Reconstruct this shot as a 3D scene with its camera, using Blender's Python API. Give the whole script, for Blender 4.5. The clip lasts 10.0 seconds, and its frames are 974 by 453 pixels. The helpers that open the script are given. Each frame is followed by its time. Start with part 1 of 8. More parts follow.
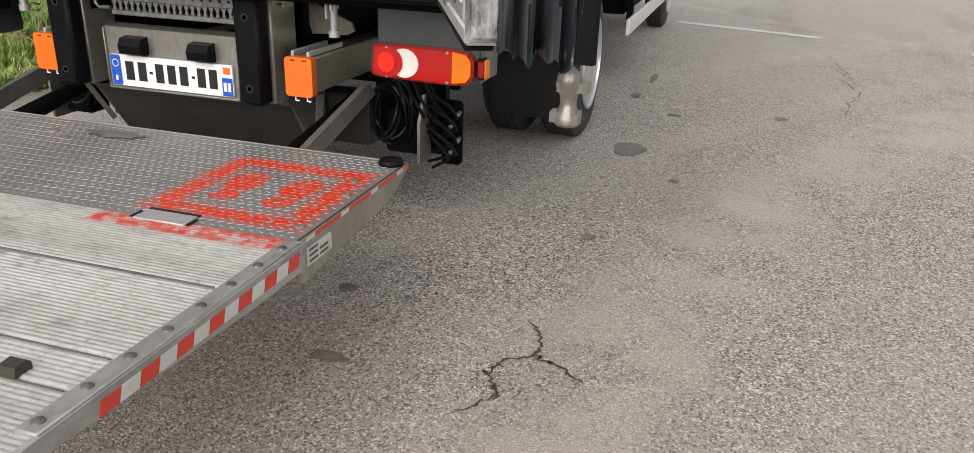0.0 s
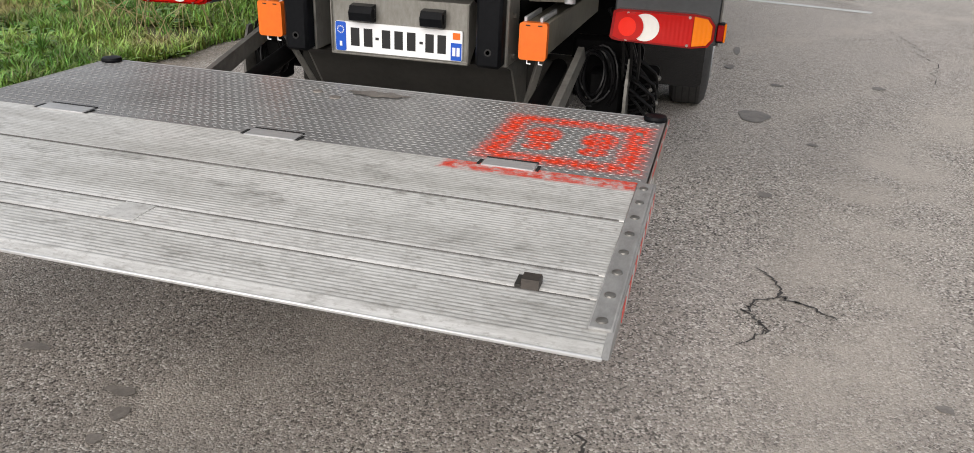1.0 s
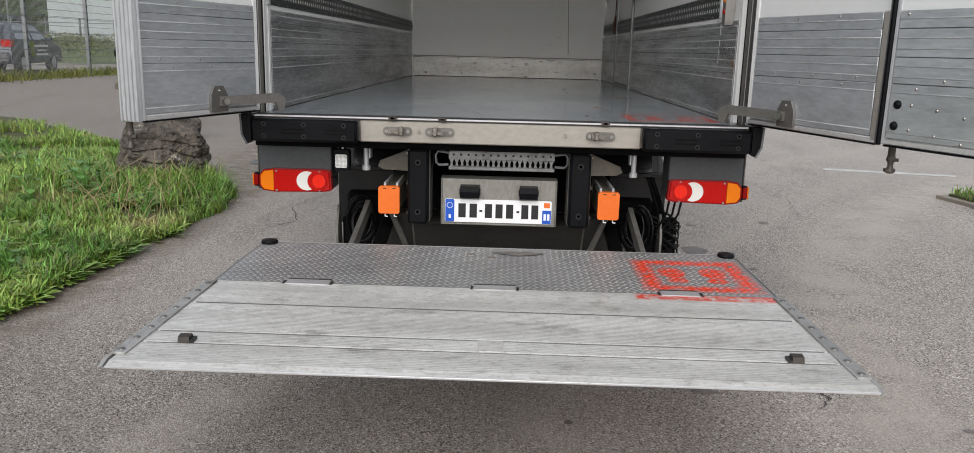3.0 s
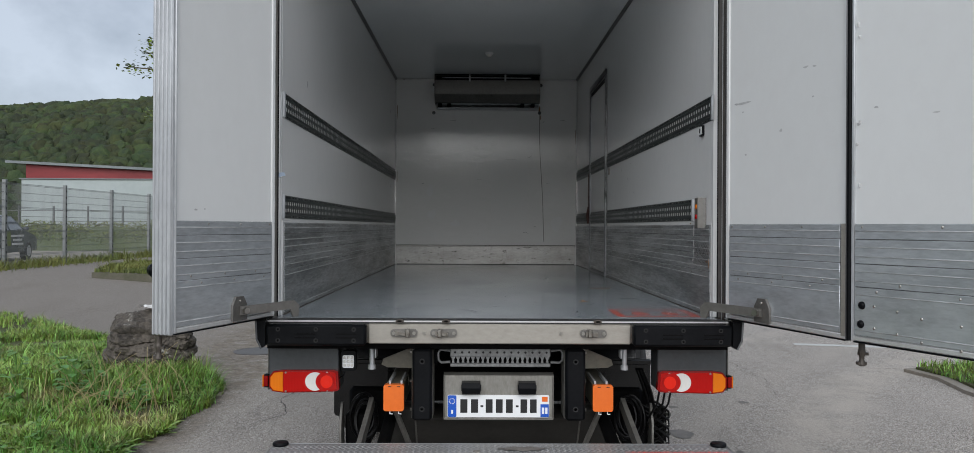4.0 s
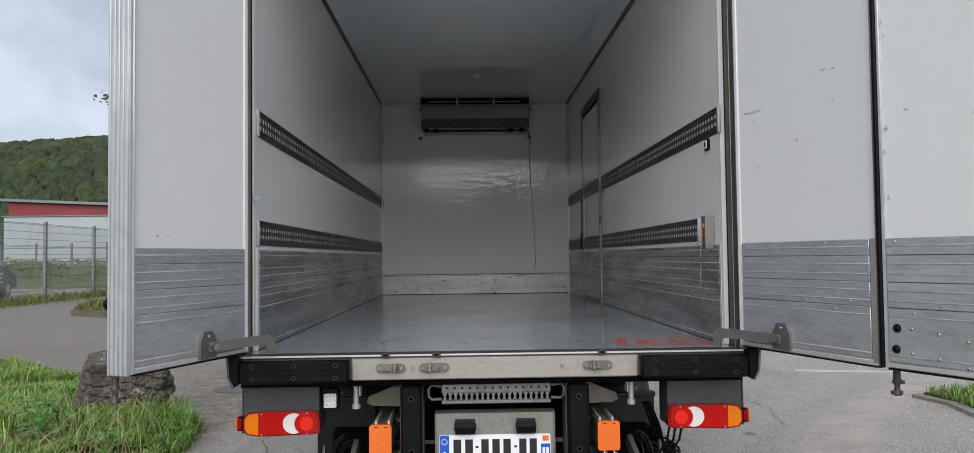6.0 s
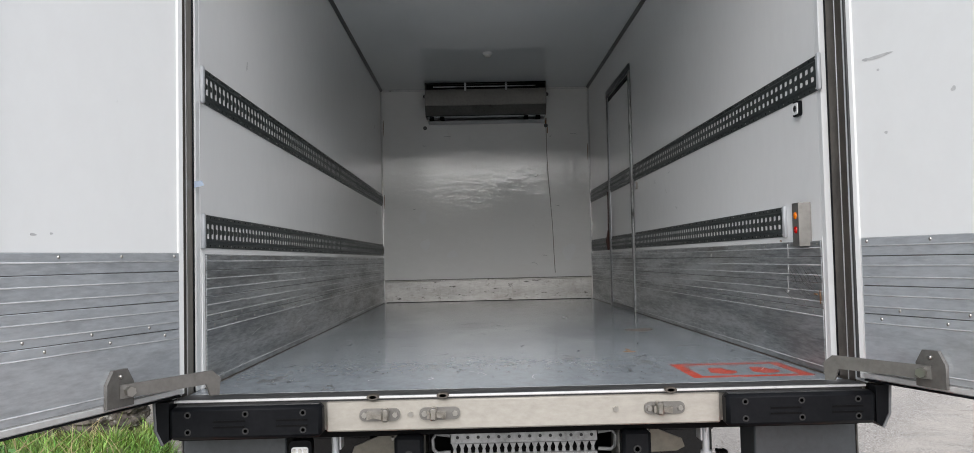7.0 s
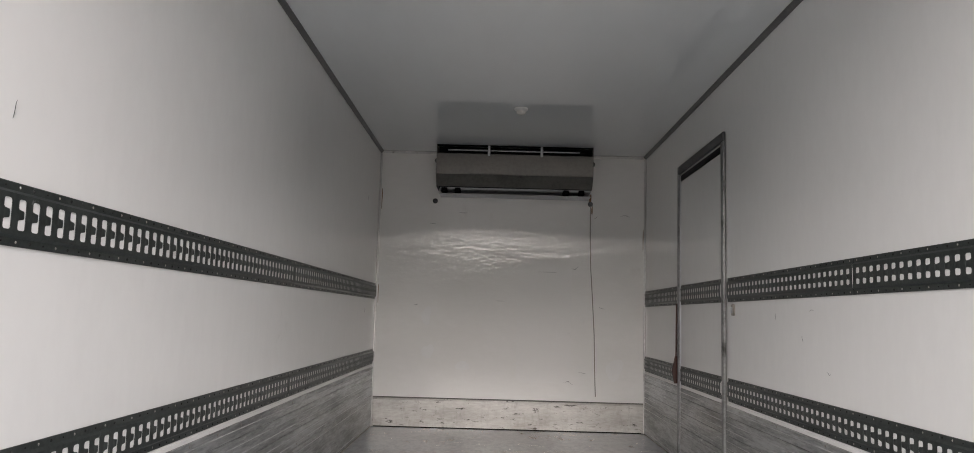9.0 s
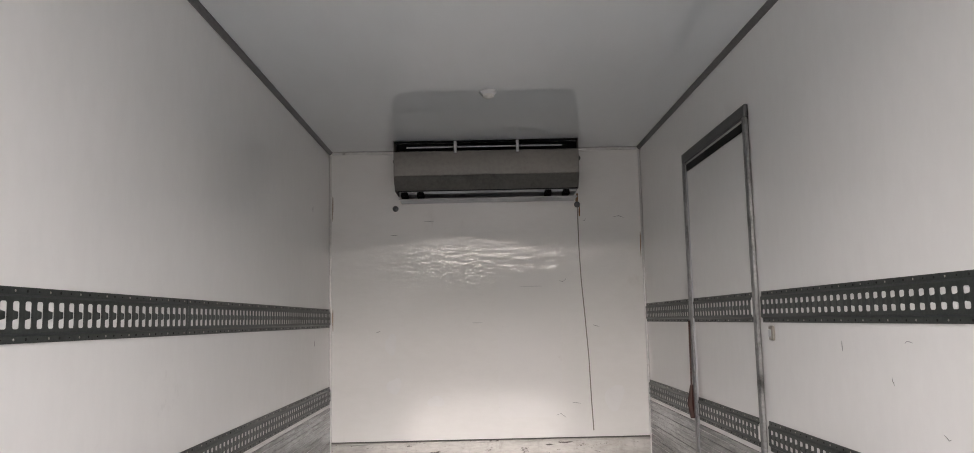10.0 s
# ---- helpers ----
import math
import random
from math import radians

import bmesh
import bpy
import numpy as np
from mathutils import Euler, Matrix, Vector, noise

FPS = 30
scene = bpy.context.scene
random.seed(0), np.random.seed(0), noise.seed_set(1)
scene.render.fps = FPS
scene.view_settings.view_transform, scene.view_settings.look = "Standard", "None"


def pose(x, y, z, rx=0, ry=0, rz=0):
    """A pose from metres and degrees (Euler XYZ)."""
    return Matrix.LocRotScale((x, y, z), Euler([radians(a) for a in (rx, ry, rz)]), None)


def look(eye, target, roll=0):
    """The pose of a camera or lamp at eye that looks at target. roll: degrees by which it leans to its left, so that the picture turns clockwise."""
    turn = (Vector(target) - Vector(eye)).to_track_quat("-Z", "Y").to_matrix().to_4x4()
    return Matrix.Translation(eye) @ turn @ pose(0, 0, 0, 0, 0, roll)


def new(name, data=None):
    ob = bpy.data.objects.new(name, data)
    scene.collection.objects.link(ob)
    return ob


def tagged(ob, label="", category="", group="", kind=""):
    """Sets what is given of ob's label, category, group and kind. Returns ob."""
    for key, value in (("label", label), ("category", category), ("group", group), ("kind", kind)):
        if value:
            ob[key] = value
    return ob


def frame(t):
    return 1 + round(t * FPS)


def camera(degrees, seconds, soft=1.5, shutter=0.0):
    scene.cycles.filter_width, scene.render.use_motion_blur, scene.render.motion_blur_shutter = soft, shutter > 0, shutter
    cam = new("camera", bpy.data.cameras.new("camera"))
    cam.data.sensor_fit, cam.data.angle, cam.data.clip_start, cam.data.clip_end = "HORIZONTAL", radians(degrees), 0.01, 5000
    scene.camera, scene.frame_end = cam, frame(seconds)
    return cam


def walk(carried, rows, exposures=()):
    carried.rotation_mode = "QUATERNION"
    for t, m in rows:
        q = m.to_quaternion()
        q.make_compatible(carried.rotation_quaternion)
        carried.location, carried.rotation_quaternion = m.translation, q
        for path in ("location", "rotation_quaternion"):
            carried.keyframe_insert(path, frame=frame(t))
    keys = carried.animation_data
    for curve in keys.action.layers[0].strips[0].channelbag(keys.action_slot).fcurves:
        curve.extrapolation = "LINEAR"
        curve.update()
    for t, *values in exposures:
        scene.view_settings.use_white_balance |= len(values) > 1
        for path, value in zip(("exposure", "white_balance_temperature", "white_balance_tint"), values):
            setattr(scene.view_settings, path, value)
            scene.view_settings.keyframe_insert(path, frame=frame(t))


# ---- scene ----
cam = camera(62.4, 10.0, soft=0.85)
PATH = [
    (0, (1.966, -2.4674, 1.2874), (1.432, -0.6931, 0.5351), 2.0),
    (0.3, (1.742, -2.6057, 1.2616), (1.21, -0.824, 0.5454), 2.55),
    (0.5, (1.593, -2.6979, 1.2444), (1.062, -0.9113, 0.519), 2.9),
    (1, (1.186, -2.9299, 1.2455), (0.701, -1.1602, 0.4502), 2.2),
    (1.5, (0.778, -3.1153, 1.2989), (0.306, -1.3002, 0.6051), 1.2),
    (2, (0.529, -3.3304, 1.3697), (0.131, -1.4284, 0.8968), -0.8),
    (2.2, (0.345, -3.4589, 1.4064), (0.06, -1.5306, 0.9581), 0.2),
    (3.3, (-0.01, -3.9984, 1.4465), (-0.025, -2.0406, 1.0378), 0.6),
    (3.5, (-0.057, -4.064, 1.4783), (-0.054, -2.0943, 1.1375), 0.1),
    (3.7, (-0.068, -4.1503, 1.5355), (-0.059, -2.1608, 1.3274), 0.2),
    (3.8, (-0.104, -4.1561, 1.5455), (-0.089, -2.1608, 1.4054), 0.1),
    (4, (-0.111, -4.1517, 1.5795), (-0.088, -2.1525, 1.5803), 0.3),
    (4.1, (-0.115, -4.1544, 1.5975), (-0.091, -2.1563, 1.6694), 0.4),
    (4.2, (-0.12, -4.1572, 1.6156), (-0.094, -2.1622, 1.7595), 0.3),
    (4.5, (-0.14, -4.1775, 1.6718), (-0.11, -2.2012, 1.982), 0.2),
    (5, (-0.132, -4.1859, 1.7139), (-0.104, -2.2502, 2.2156), 0.3),
    (5.5, (-0.129, -4.1456, 1.6654), (-0.089, -2.1777, 2.0207), 0.1),
    (6, (-0.125, -3.8361, 1.5473), (-0.073, -1.8389, 1.6242), -0.7),
    (6.2, (-0.119, -3.6442, 1.5388), (-0.067, -1.647, 1.6187), -3.4),
    (7.3, (-0.155, -2.4758, 1.5565), (-0.129, -0.4786, 1.6404), -0.8),
    (7.5, (-0.1444, -2.2009, 1.551), (-0.1323, -0.2047, 1.6738), -1.65),
    (8, (-0.1792, -1.709, 1.6216), (-0.2086, 0.2864, 1.7544), -0.55),
    (8.5, (-0.1865, -1.2193, 1.809), (-0.2371, 0.7765, 1.9293), 2.52),
    (9, (-0.1538, -0.9256, 2.0335), (-0.1731, 1.0621, 2.2545), 1.58),
    (9.5, (-0.0701, -0.4479, 2.1525), (-0.0494, 1.5387, 2.3826), 0.95),
    (10, (-0.0688, 0.0573, 2.1768), (-0.0472, 2.0437, 2.4082), -1.28),
]
LIGHT = [(0, .89, 7000, 13), (2, .72, 6650, 12), (3.5, .67, 6550, 11.5), (4.2, .26, 6200, 9.5), (5, .1, 6250, 10), (5.5, .06, 6250, 10.5), (6.1, .73, 6350, 11.5), (7.4, 1.27, 6500, 12), (8.0, 1.5, 6700, 14), (8.5, 1.6, 6850, 15.5), (9, 1.88, 6950, 16.5), (10, 2.45, 7050, 18.5)]
walk(cam, [(t, look(eye, target, roll)) for t, eye, target, roll in PATH], LIGHT)

SKY, SUN = 0.122, 2.45

# ---------------------------------------------------------------- world and light
world = bpy.data.worlds.new("overcast_sky")
scene.world = world
world.use_nodes = True
wn, wl = world.node_tree.nodes, world.node_tree.links
wn.clear()
w_out = wn.new("ShaderNodeOutputWorld")
w_bg = wn.new("ShaderNodeBackground")
w_sky = wn.new("ShaderNodeTexSky")
w_sky.sky_type = "NISHITA"
w_sky.sun_disc = False
w_sky.sun_elevation = radians(23)
w_sky.sun_rotation = radians(182)
w_tc = wn.new("ShaderNodeTexCoord")
w_map = wn.new("ShaderNodeMapping")
w_map.inputs["Scale"].default_value = (1.0, 1.0, 1.45)
w_noise = wn.new("ShaderNodeTexNoise")
w_noise.inputs["Scale"].default_value = 3.1
w_noise.inputs["Detail"].default_value = 7
w_noise.inputs["Roughness"].default_value = 0.56
w_noise.inputs["Distortion"].default_value = 0.1
w_ramp = wn.new("ShaderNodeValToRGB")
w_ramp.color_ramp.elements[0].position = 0.34
w_ramp.color_ramp.elements[0].color = (1.75, 1.95, 2.25, 1)
w_ramp.color_ramp.elements[1].position = 0.61
w_ramp.color_ramp.elements[1].color = (3.85, 4.15, 4.6, 1)
w_mix = wn.new("ShaderNodeMix")
w_mix.data_type = "RGBA"
w_mix.inputs["Factor"].default_value = 0.88
w_bg.inputs["Strength"].default_value = SKY
wl.new(w_tc.outputs["Generated"], w_map.inputs["Vector"])
wl.new(w_map.outputs["Vector"], w_noise.inputs["Vector"])
wl.new(w_noise.outputs["Fac"], w_ramp.inputs["Fac"])
wl.new(w_sky.outputs["Color"], w_mix.inputs["A"])
wl.new(w_ramp.outputs["Color"], w_mix.inputs["B"])
wl.new(w_mix.outputs["Result"], w_bg.inputs["Color"])
wl.new(w_bg.outputs["Background"], w_out.inputs["Surface"])

sun_data = bpy.data.lights.new("sun", "SUN")
sun_data.energy = SUN
sun_data.angle = radians(72)
sun_data.color = (1.0, 0.98, 0.955)
sun = new("sun", sun_data)
sun.matrix_world = look((-0.6, -17, 7.2), (0, 0, 0))


# ---------------------------------------------------------------- materials
def sock(nt, node_type, **values):
    n = nt.nodes.new(node_type)
    for key, value in values.items():
        n.inputs[key.replace("_", " ")].default_value = value
    return n


def mth(nt, op, a, b=0.0, c=0.0):
    n = nt.nodes.new("ShaderNodeMath")
    n.operation = op
    for i, value in enumerate((a, b, c)):
        if isinstance(value, (int, float)):
            n.inputs[i].default_value = value
        else:
            nt.links.new(value, n.inputs[i])
    return n.outputs[0]


def mixc(nt, fac, a, b):
    n = nt.nodes.new("ShaderNodeMix")
    n.data_type = "RGBA"
    for key, value in (("Factor", fac), ("A", a), ("B", b)):
        i = n.inputs[key] if key == "Factor" else [s for s in n.inputs if s.name == key and s.type == "RGBA"][0]
        if isinstance(value, (int, float)):
            i.default_value = value
        elif isinstance(value, tuple):
            i.default_value = (*value, 1)
        else:
            nt.links.new(value, i)
    return [s for s in n.outputs if s.type == "RGBA"][0]


def ramp(nt, fac, lo, hi):
    n = nt.nodes.new("ShaderNodeMapRange")
    n.interpolation_type = "SMOOTHSTEP"
    n.inputs["From Min"].default_value, n.inputs["From Max"].default_value = lo, hi
    nt.links.new(fac, n.inputs["Value"])
    return n.outputs[0]


def noise_tex(nt, vec, scale, detail=4, rough=0.6, stretch=(1, 1, 1)):
    m = sock(nt, "ShaderNodeMapping", Scale=stretch)
    n = sock(nt, "ShaderNodeTexNoise", Scale=scale, Detail=detail, Roughness=rough)
    nt.links.new(vec, m.inputs["Vector"])
    nt.links.new(m.outputs[0], n.inputs["Vector"])
    return n.outputs["Fac"]


def surface(name, a, b, rough=0.5, metal=0.0, fine=60.0, big=2.5, bump=0.08, stain=None, stretch=(1, 1, 1), rvar=0.15, extra=None, lo=0.35, hi=0.68, height=0.002, spec=0.5, vary=0.0):
    """Two tones mixed by coarse and fine noise, with stains, uneven gloss and fine relief."""
    m = bpy.data.materials.new(name)
    m.use_nodes = True
    nt = m.node_tree
    p = nt.nodes["Principled BSDF"]
    tc = nt.nodes.new("ShaderNodeTexCoord").outputs["Object"]
    f1 = noise_tex(nt, tc, fine, 5, 0.65, stretch)
    f2 = noise_tex(nt, tc, big, 4, 0.6, stretch)
    mixed = mth(nt, "ADD", mth(nt, "MULTIPLY", f1, 0.45), mth(nt, "MULTIPLY", f2, 0.55))
    col = mixc(nt, ramp(nt, mixed, lo, hi), a, b)
    if stain:
        s_col, s_scale, s_lo, s_hi = stain[:4]
        f3 = noise_tex(nt, tc, s_scale, 6, 0.7, stain[4] if len(stain) > 4 else (1, 1, 1))
        col = mixc(nt, ramp(nt, f3, s_lo, s_hi), col, s_col)
    if vary:
        info = nt.nodes.new("ShaderNodeNewGeometry")
        hsv = nt.nodes.new("ShaderNodeHueSaturation")
        nt.links.new(mth(nt, "ADD", mth(nt, "MULTIPLY", info.outputs["Random Per Island"], vary * 2), 1 - vary), hsv.inputs["Value"])
        nt.links.new(mth(nt, "ADD", mth(nt, "MULTIPLY", info.outputs["Random Per Island"], vary * 0.12), 0.5 - vary * 0.06), hsv.inputs["Hue"])
        nt.links.new(col, hsv.inputs["Color"])
        col = hsv.outputs[0]
    if extra:
        col = extra(nt, tc, col)
    nt.links.new(col, p.inputs["Base Color"])
    p.inputs["Metallic"].default_value = metal
    p.inputs["Specular IOR Level"].default_value = spec
    nt.links.new(mth(nt, "ADD", mth(nt, "MULTIPLY", f2, rvar * 2), rough - rvar), p.inputs["Roughness"])
    if bump:
        bn = sock(nt, "ShaderNodeBump", Strength=bump, Distance=height)
        nt.links.new(f1, bn.inputs["Height"])
        nt.links.new(bn.outputs[0], p.inputs["Normal"])
    return m


def plain(name, color, rough=0.4, metal=0.0, coat=0.0):
    m = bpy.data.materials.new(name)
    m.use_nodes = True
    p = m.node_tree.nodes["Principled BSDF"]
    p.inputs["Base Color"].default_value = (*color, 1)
    p.inputs["Roughness"].default_value = rough
    p.inputs["Metallic"].default_value = metal
    p.inputs["Coat Weight"].default_value = coat
    return m


def xyz(nt, tc):
    n = nt.nodes.new("ShaderNodeSeparateXYZ")
    nt.links.new(tc, n.inputs[0])
    return n.outputs


def spray(cx, cy, hx, hy, w, feet, color, soft, band=None, thin=0.0):
    """Stencilled paint: a square frame round two shoe soles, with sprayed edges."""
    def run(nt, tc, col):
        x, y, z = xyz(nt, tc)
        jit = mth(nt, "MULTIPLY", mth(nt, "SUBTRACT", noise_tex(nt, tc, 60, 3), 0.5), soft * 2.2)
        dx = mth(nt, "SUBTRACT", mth(nt, "ABSOLUTE", mth(nt, "SUBTRACT", x, cx)), hx)
        dy = mth(nt, "SUBTRACT", mth(nt, "ABSOLUTE", mth(nt, "SUBTRACT", y, cy)), hy)
        d = mth(nt, "ADD", mth(nt, "MAXIMUM", dx, dy), jit)
        frame_mask = mth(nt, "MULTIPLY", ramp(nt, mth(nt, "MULTIPLY", d, -1.0), -soft, soft), ramp(nt, d, -w - soft, -w + soft))
        mask = frame_mask
        for fx, fy, rx, ry in feet:
            ex = mth(nt, "DIVIDE", mth(nt, "SUBTRACT", x, fx), rx)
            ey = mth(nt, "DIVIDE", mth(nt, "SUBTRACT", y, fy), ry)
            e = mth(nt, "ADD", mth(nt, "SQRT", mth(nt, "ADD", mth(nt, "MULTIPLY", ex, ex), mth(nt, "MULTIPLY", ey, ey))), mth(nt, "MULTIPLY", jit, 8.0))
            mask = mth(nt, "MAXIMUM", mask, ramp(nt, mth(nt, "MULTIPLY", e, -1.0), -1.0 - soft * 8, -1.0 + soft * 8))
        if band:
            x0, x1, y0, y1, amount = band
            bm_x = mth(nt, "SUBTRACT", mth(nt, "ABSOLUTE", mth(nt, "SUBTRACT", x, (x0 + x1) / 2)), (x1 - x0) / 2)
            bm_y = mth(nt, "SUBTRACT", mth(nt, "ABSOLUTE", mth(nt, "SUBTRACT", y, (y0 + y1) / 2)), (y1 - y0) / 2)
            bd = mth(nt, "ADD", mth(nt, "MAXIMUM", bm_x, bm_y), jit)
            mask = mth(nt, "MAXIMUM", mask, mth(nt, "MULTIPLY", ramp(nt, mth(nt, "MULTIPLY", bd, -1.0), -soft, soft), amount))
        worn = ramp(nt, noise_tex(nt, tc, 35, 5, 0.7), 0.3, 0.3 + 0.35 * max(thin, 0.05))
        return mixc(nt, mth(nt, "MULTIPLY", mask, worn), col, color)
    return run


def grime(amount, color=(0.13, 0.105, 0.075), scale=1.3, stretch=(1, 0.6, 1.5)):
    """Thin brown grime in large uneven areas."""
    def run(nt, tc, col):
        f = mth(nt, "MULTIPLY", ramp(nt, noise_tex(nt, tc, scale, 6, 0.7, stretch), 0.48, 0.78), amount)
        return mixc(nt, f, col, color)
    return run


def both(first, second):
    return lambda nt, tc, col: second(nt, tc, first(nt, tc, col))


def wavy(m, scale, height):
    """Slow waves in a glossy sheet."""
    nt = m.node_tree
    p = nt.nodes["Principled BSDF"]
    tc = nt.nodes.new("ShaderNodeTexCoord").outputs["Object"]
    f = noise_tex(nt, tc, scale, 5, 0.55, (0.8, 0.8, 2.0))
    bn = sock(nt, "ShaderNodeBump", Strength=1.0, Distance=height)
    nt.links.new(f, bn.inputs["Height"])
    if p.inputs["Normal"].is_linked:
        nt.links.new(p.inputs["Normal"].links[0].from_socket, bn.inputs["Normal"])
    nt.links.new(bn.outputs[0], p.inputs["Normal"])
    return m


WHITE_PANEL = surface("white_grp_panel", (0.75, 0.758, 0.75), (0.725, 0.73, 0.722), 0.3, 0, 14, 0.6, 0.01, ((0.42, 0.42, 0.4), 5.0, 0.69, 0.84), (1, 1, 0.8), 0.08)
WALL_INNER = surface("white_inner_wall", (0.85, 0.85, 0.838), (0.815, 0.815, 0.803), 0.13, 0, 18, 0.8, 0.02, ((0.5, 0.5, 0.48), 2.2, 0.68, 0.9), (1, 1, 0.5), 0.04)
CEILING = surface("ceiling_panel", (0.74, 0.775, 0.79), (0.71, 0.745, 0.76), 0.045, 0, 9, 0.5, 0.003, None, (1, 0.3, 1), 0.02, spec=0.7)
BACK_WALL = wavy(surface("front_bulkhead_panel", (0.895, 0.89, 0.87), (0.86, 0.855, 0.832), 0.022, 0, 9, 1.1, 0.02, ((0.66, 0.64, 0.6), 2.4, 0.6, 0.85, (1, 1, 0.5)), (1, 1, 2.2), 0.012, height=0.001, spec=0.6), 11, 0.0012)
FLOOR_MAT = surface("grey_floor_coating", (0.285, 0.322, 0.352), (0.185, 0.206, 0.222), 0.17, 0, 30, 1.2, 0.06, ((0.09, 0.078, 0.062), 5.5, 0.58, 0.72, (1, 0.45, 1)), (1, 0.5, 1), 0.15,
                    spray(0.842, 0.215, 0.218, 0.185, 0.042, ((0.77, 0.168, 0.05, 0.055), (0.765, 0.228, 0.033, 0.052), (0.93, 0.168, 0.05, 0.055), (0.925, 0.228, 0.033, 0.052)), (0.62, 0.06, 0.025), 0.006, None, 0.4))
ALU = surface("worn_aluminium", (0.52, 0.52, 0.515), (0.38, 0.38, 0.38), 0.45, 0.4, 70, 4, 0.1, ((0.16, 0.155, 0.15), 3.5, 0.58, 0.8), (0.25, 2, 1), 0.14)
KICK = surface("oxidised_aluminium_planks", (0.53, 0.55, 0.556), (0.235, 0.246, 0.252), 0.36, 0.65, 45, 4.0, 0.1, ((0.68, 0.69, 0.69), 15, 0.6, 0.74, (0.35, 0.35, 1.6)), (0.25, 0.25, 2.2), 0.12, both(grime(0.6, (0.2, 0.165, 0.115), 1.3, (0.5, 0.5, 1.5)), both(grime(0.6, (0.13, 0.126, 0.118), 6, (0.25, 0.25, 2.4)), grime(0.55, (0.08, 0.077, 0.072), 30, (0.1, 0.1, 2.2)))), lo=0.38, hi=0.64)
# the wall planks' metal again, with the doors' stronger daylight put into its colour
KICK_LIT = surface("daylit_aluminium_planks", (0.62, 0.645, 0.67), (0.42, 0.442, 0.462), 0.36, 0.6, 45, 3.0, 0.08, ((0.76, 0.77, 0.77), 14, 0.64, 0.76, (0.4, 0.4, 1.6)), (0.4, 0.4, 2.0), 0.12, both(grime(0.4, (0.22, 0.225, 0.23), 2.0), grime(0.35, (0.26, 0.27, 0.28), 14, (0.4, 0.4, 1.8))))
RIB = surface("scraped_aluminium_rib", (0.66, 0.67, 0.675), (0.33, 0.338, 0.345), 0.32, 0.3, 60, 6, 0.05, ((0.16, 0.16, 0.16), 9, 0.58, 0.76, (0.5, 0.5, 1)), (0.3, 0.3, 1), 0.1)
GALV = surface("galvanised_profile", (0.55, 0.565, 0.58), (0.43, 0.445, 0.46), 0.42, 0.35, 50, 6, 0.12, ((0.7, 0.71, 0.71), 9, 0.62, 0.8, (1, 1, 0.3)), (1, 1, 0.4), 0.14)
SEAM = surface("grimy_seam", (0.09, 0.085, 0.08), (0.16, 0.155, 0.145), 0.7, 0, 40, 6, 0.1)
PLATFORM = surface("scuffed_lift_platform", (0.69, 0.683, 0.655), (0.46, 0.452, 0.425), 0.42, 0.25, 80, 4.0, 0.12, ((0.2, 0.19, 0.172), 4.2, 0.56, 0.76, (0.9, 1.6, 1)), (0.3, 2.0, 1), 0.14,
                   both(both(grime(0.45, (0.14, 0.13, 0.115), 30, (0.5, 1.2, 1)), grime(0.6, (0.17, 0.15, 0.12), 75, (0.7, 1, 1))), spray(2, 9, 0.1, 0.1, 0.01, (), (0.7, 0.05, 0.02), 0.012, (0.53, 1.06, -1.045, -0.955, 0.95), 0.9)))
TREAD = surface("grimy_tread_plate", (0.3, 0.298, 0.292), (0.2, 0.198, 0.194), 0.45, 0.35, 60, 2.6, 0.1, ((0.06, 0.058, 0.055), 2.2, 0.6, 0.88), (1, 1, 1), 0.13,
                spray(0.812, -0.7, 0.222, 0.225, 0.066, ((0.728, -0.665, 0.054, 0.08), (0.735, -0.775, 0.042, 0.04), (0.9, -0.665, 0.054, 0.08), (0.895, -0.775, 0.042, 0.04)), (0.82, 0.055, 0.015), 0.028, None, 0.75))
LUG = surface("worn_tread_lugs", (0.36, 0.357, 0.35), (0.25, 0.248, 0.243), 0.4, 0.4, 60, 2.6, 0.05, ((0.12, 0.116, 0.11), 2.2, 0.58, 0.86), (1, 1, 1), 0.1,
              spray(0.812, -0.7, 0.222, 0.225, 0.066, ((0.728, -0.665, 0.054, 0.08), (0.735, -0.775, 0.042, 0.04), (0.9, -0.665, 0.054, 0.08), (0.895, -0.775, 0.042, 0.04)), (0.82, 0.055, 0.015), 0.028, None, 0.75))
STEEL = surface("brushed_stainless_steel", (0.38, 0.355, 0.32), (0.24, 0.22, 0.19), 0.34, 0.5, 90, 4, 0.06, ((0.2, 0.15, 0.1), 4, 0.62, 0.82, (4, 4, 0.3)), (4, 4, 0.12), 0.12)
SILL = surface("cream_steel_sill", (0.4, 0.376, 0.334), (0.3, 0.28, 0.245), 0.36, 0.35, 50, 2, 0.05, ((0.24, 0.19, 0.135), 5, 0.6, 0.8, (1, 1, 0.5)), (0.5, 1, 1), 0.12)
SEAL = surface("grey_black_seal_rubber", (0.03, 0.03, 0.031), (0.055, 0.054, 0.053), 0.4, 0, 40, 5, 0.1, ((0.13, 0.12, 0.105), 8, 0.62, 0.8), (1, 1, 0.2), 0.1, spec=0.4)
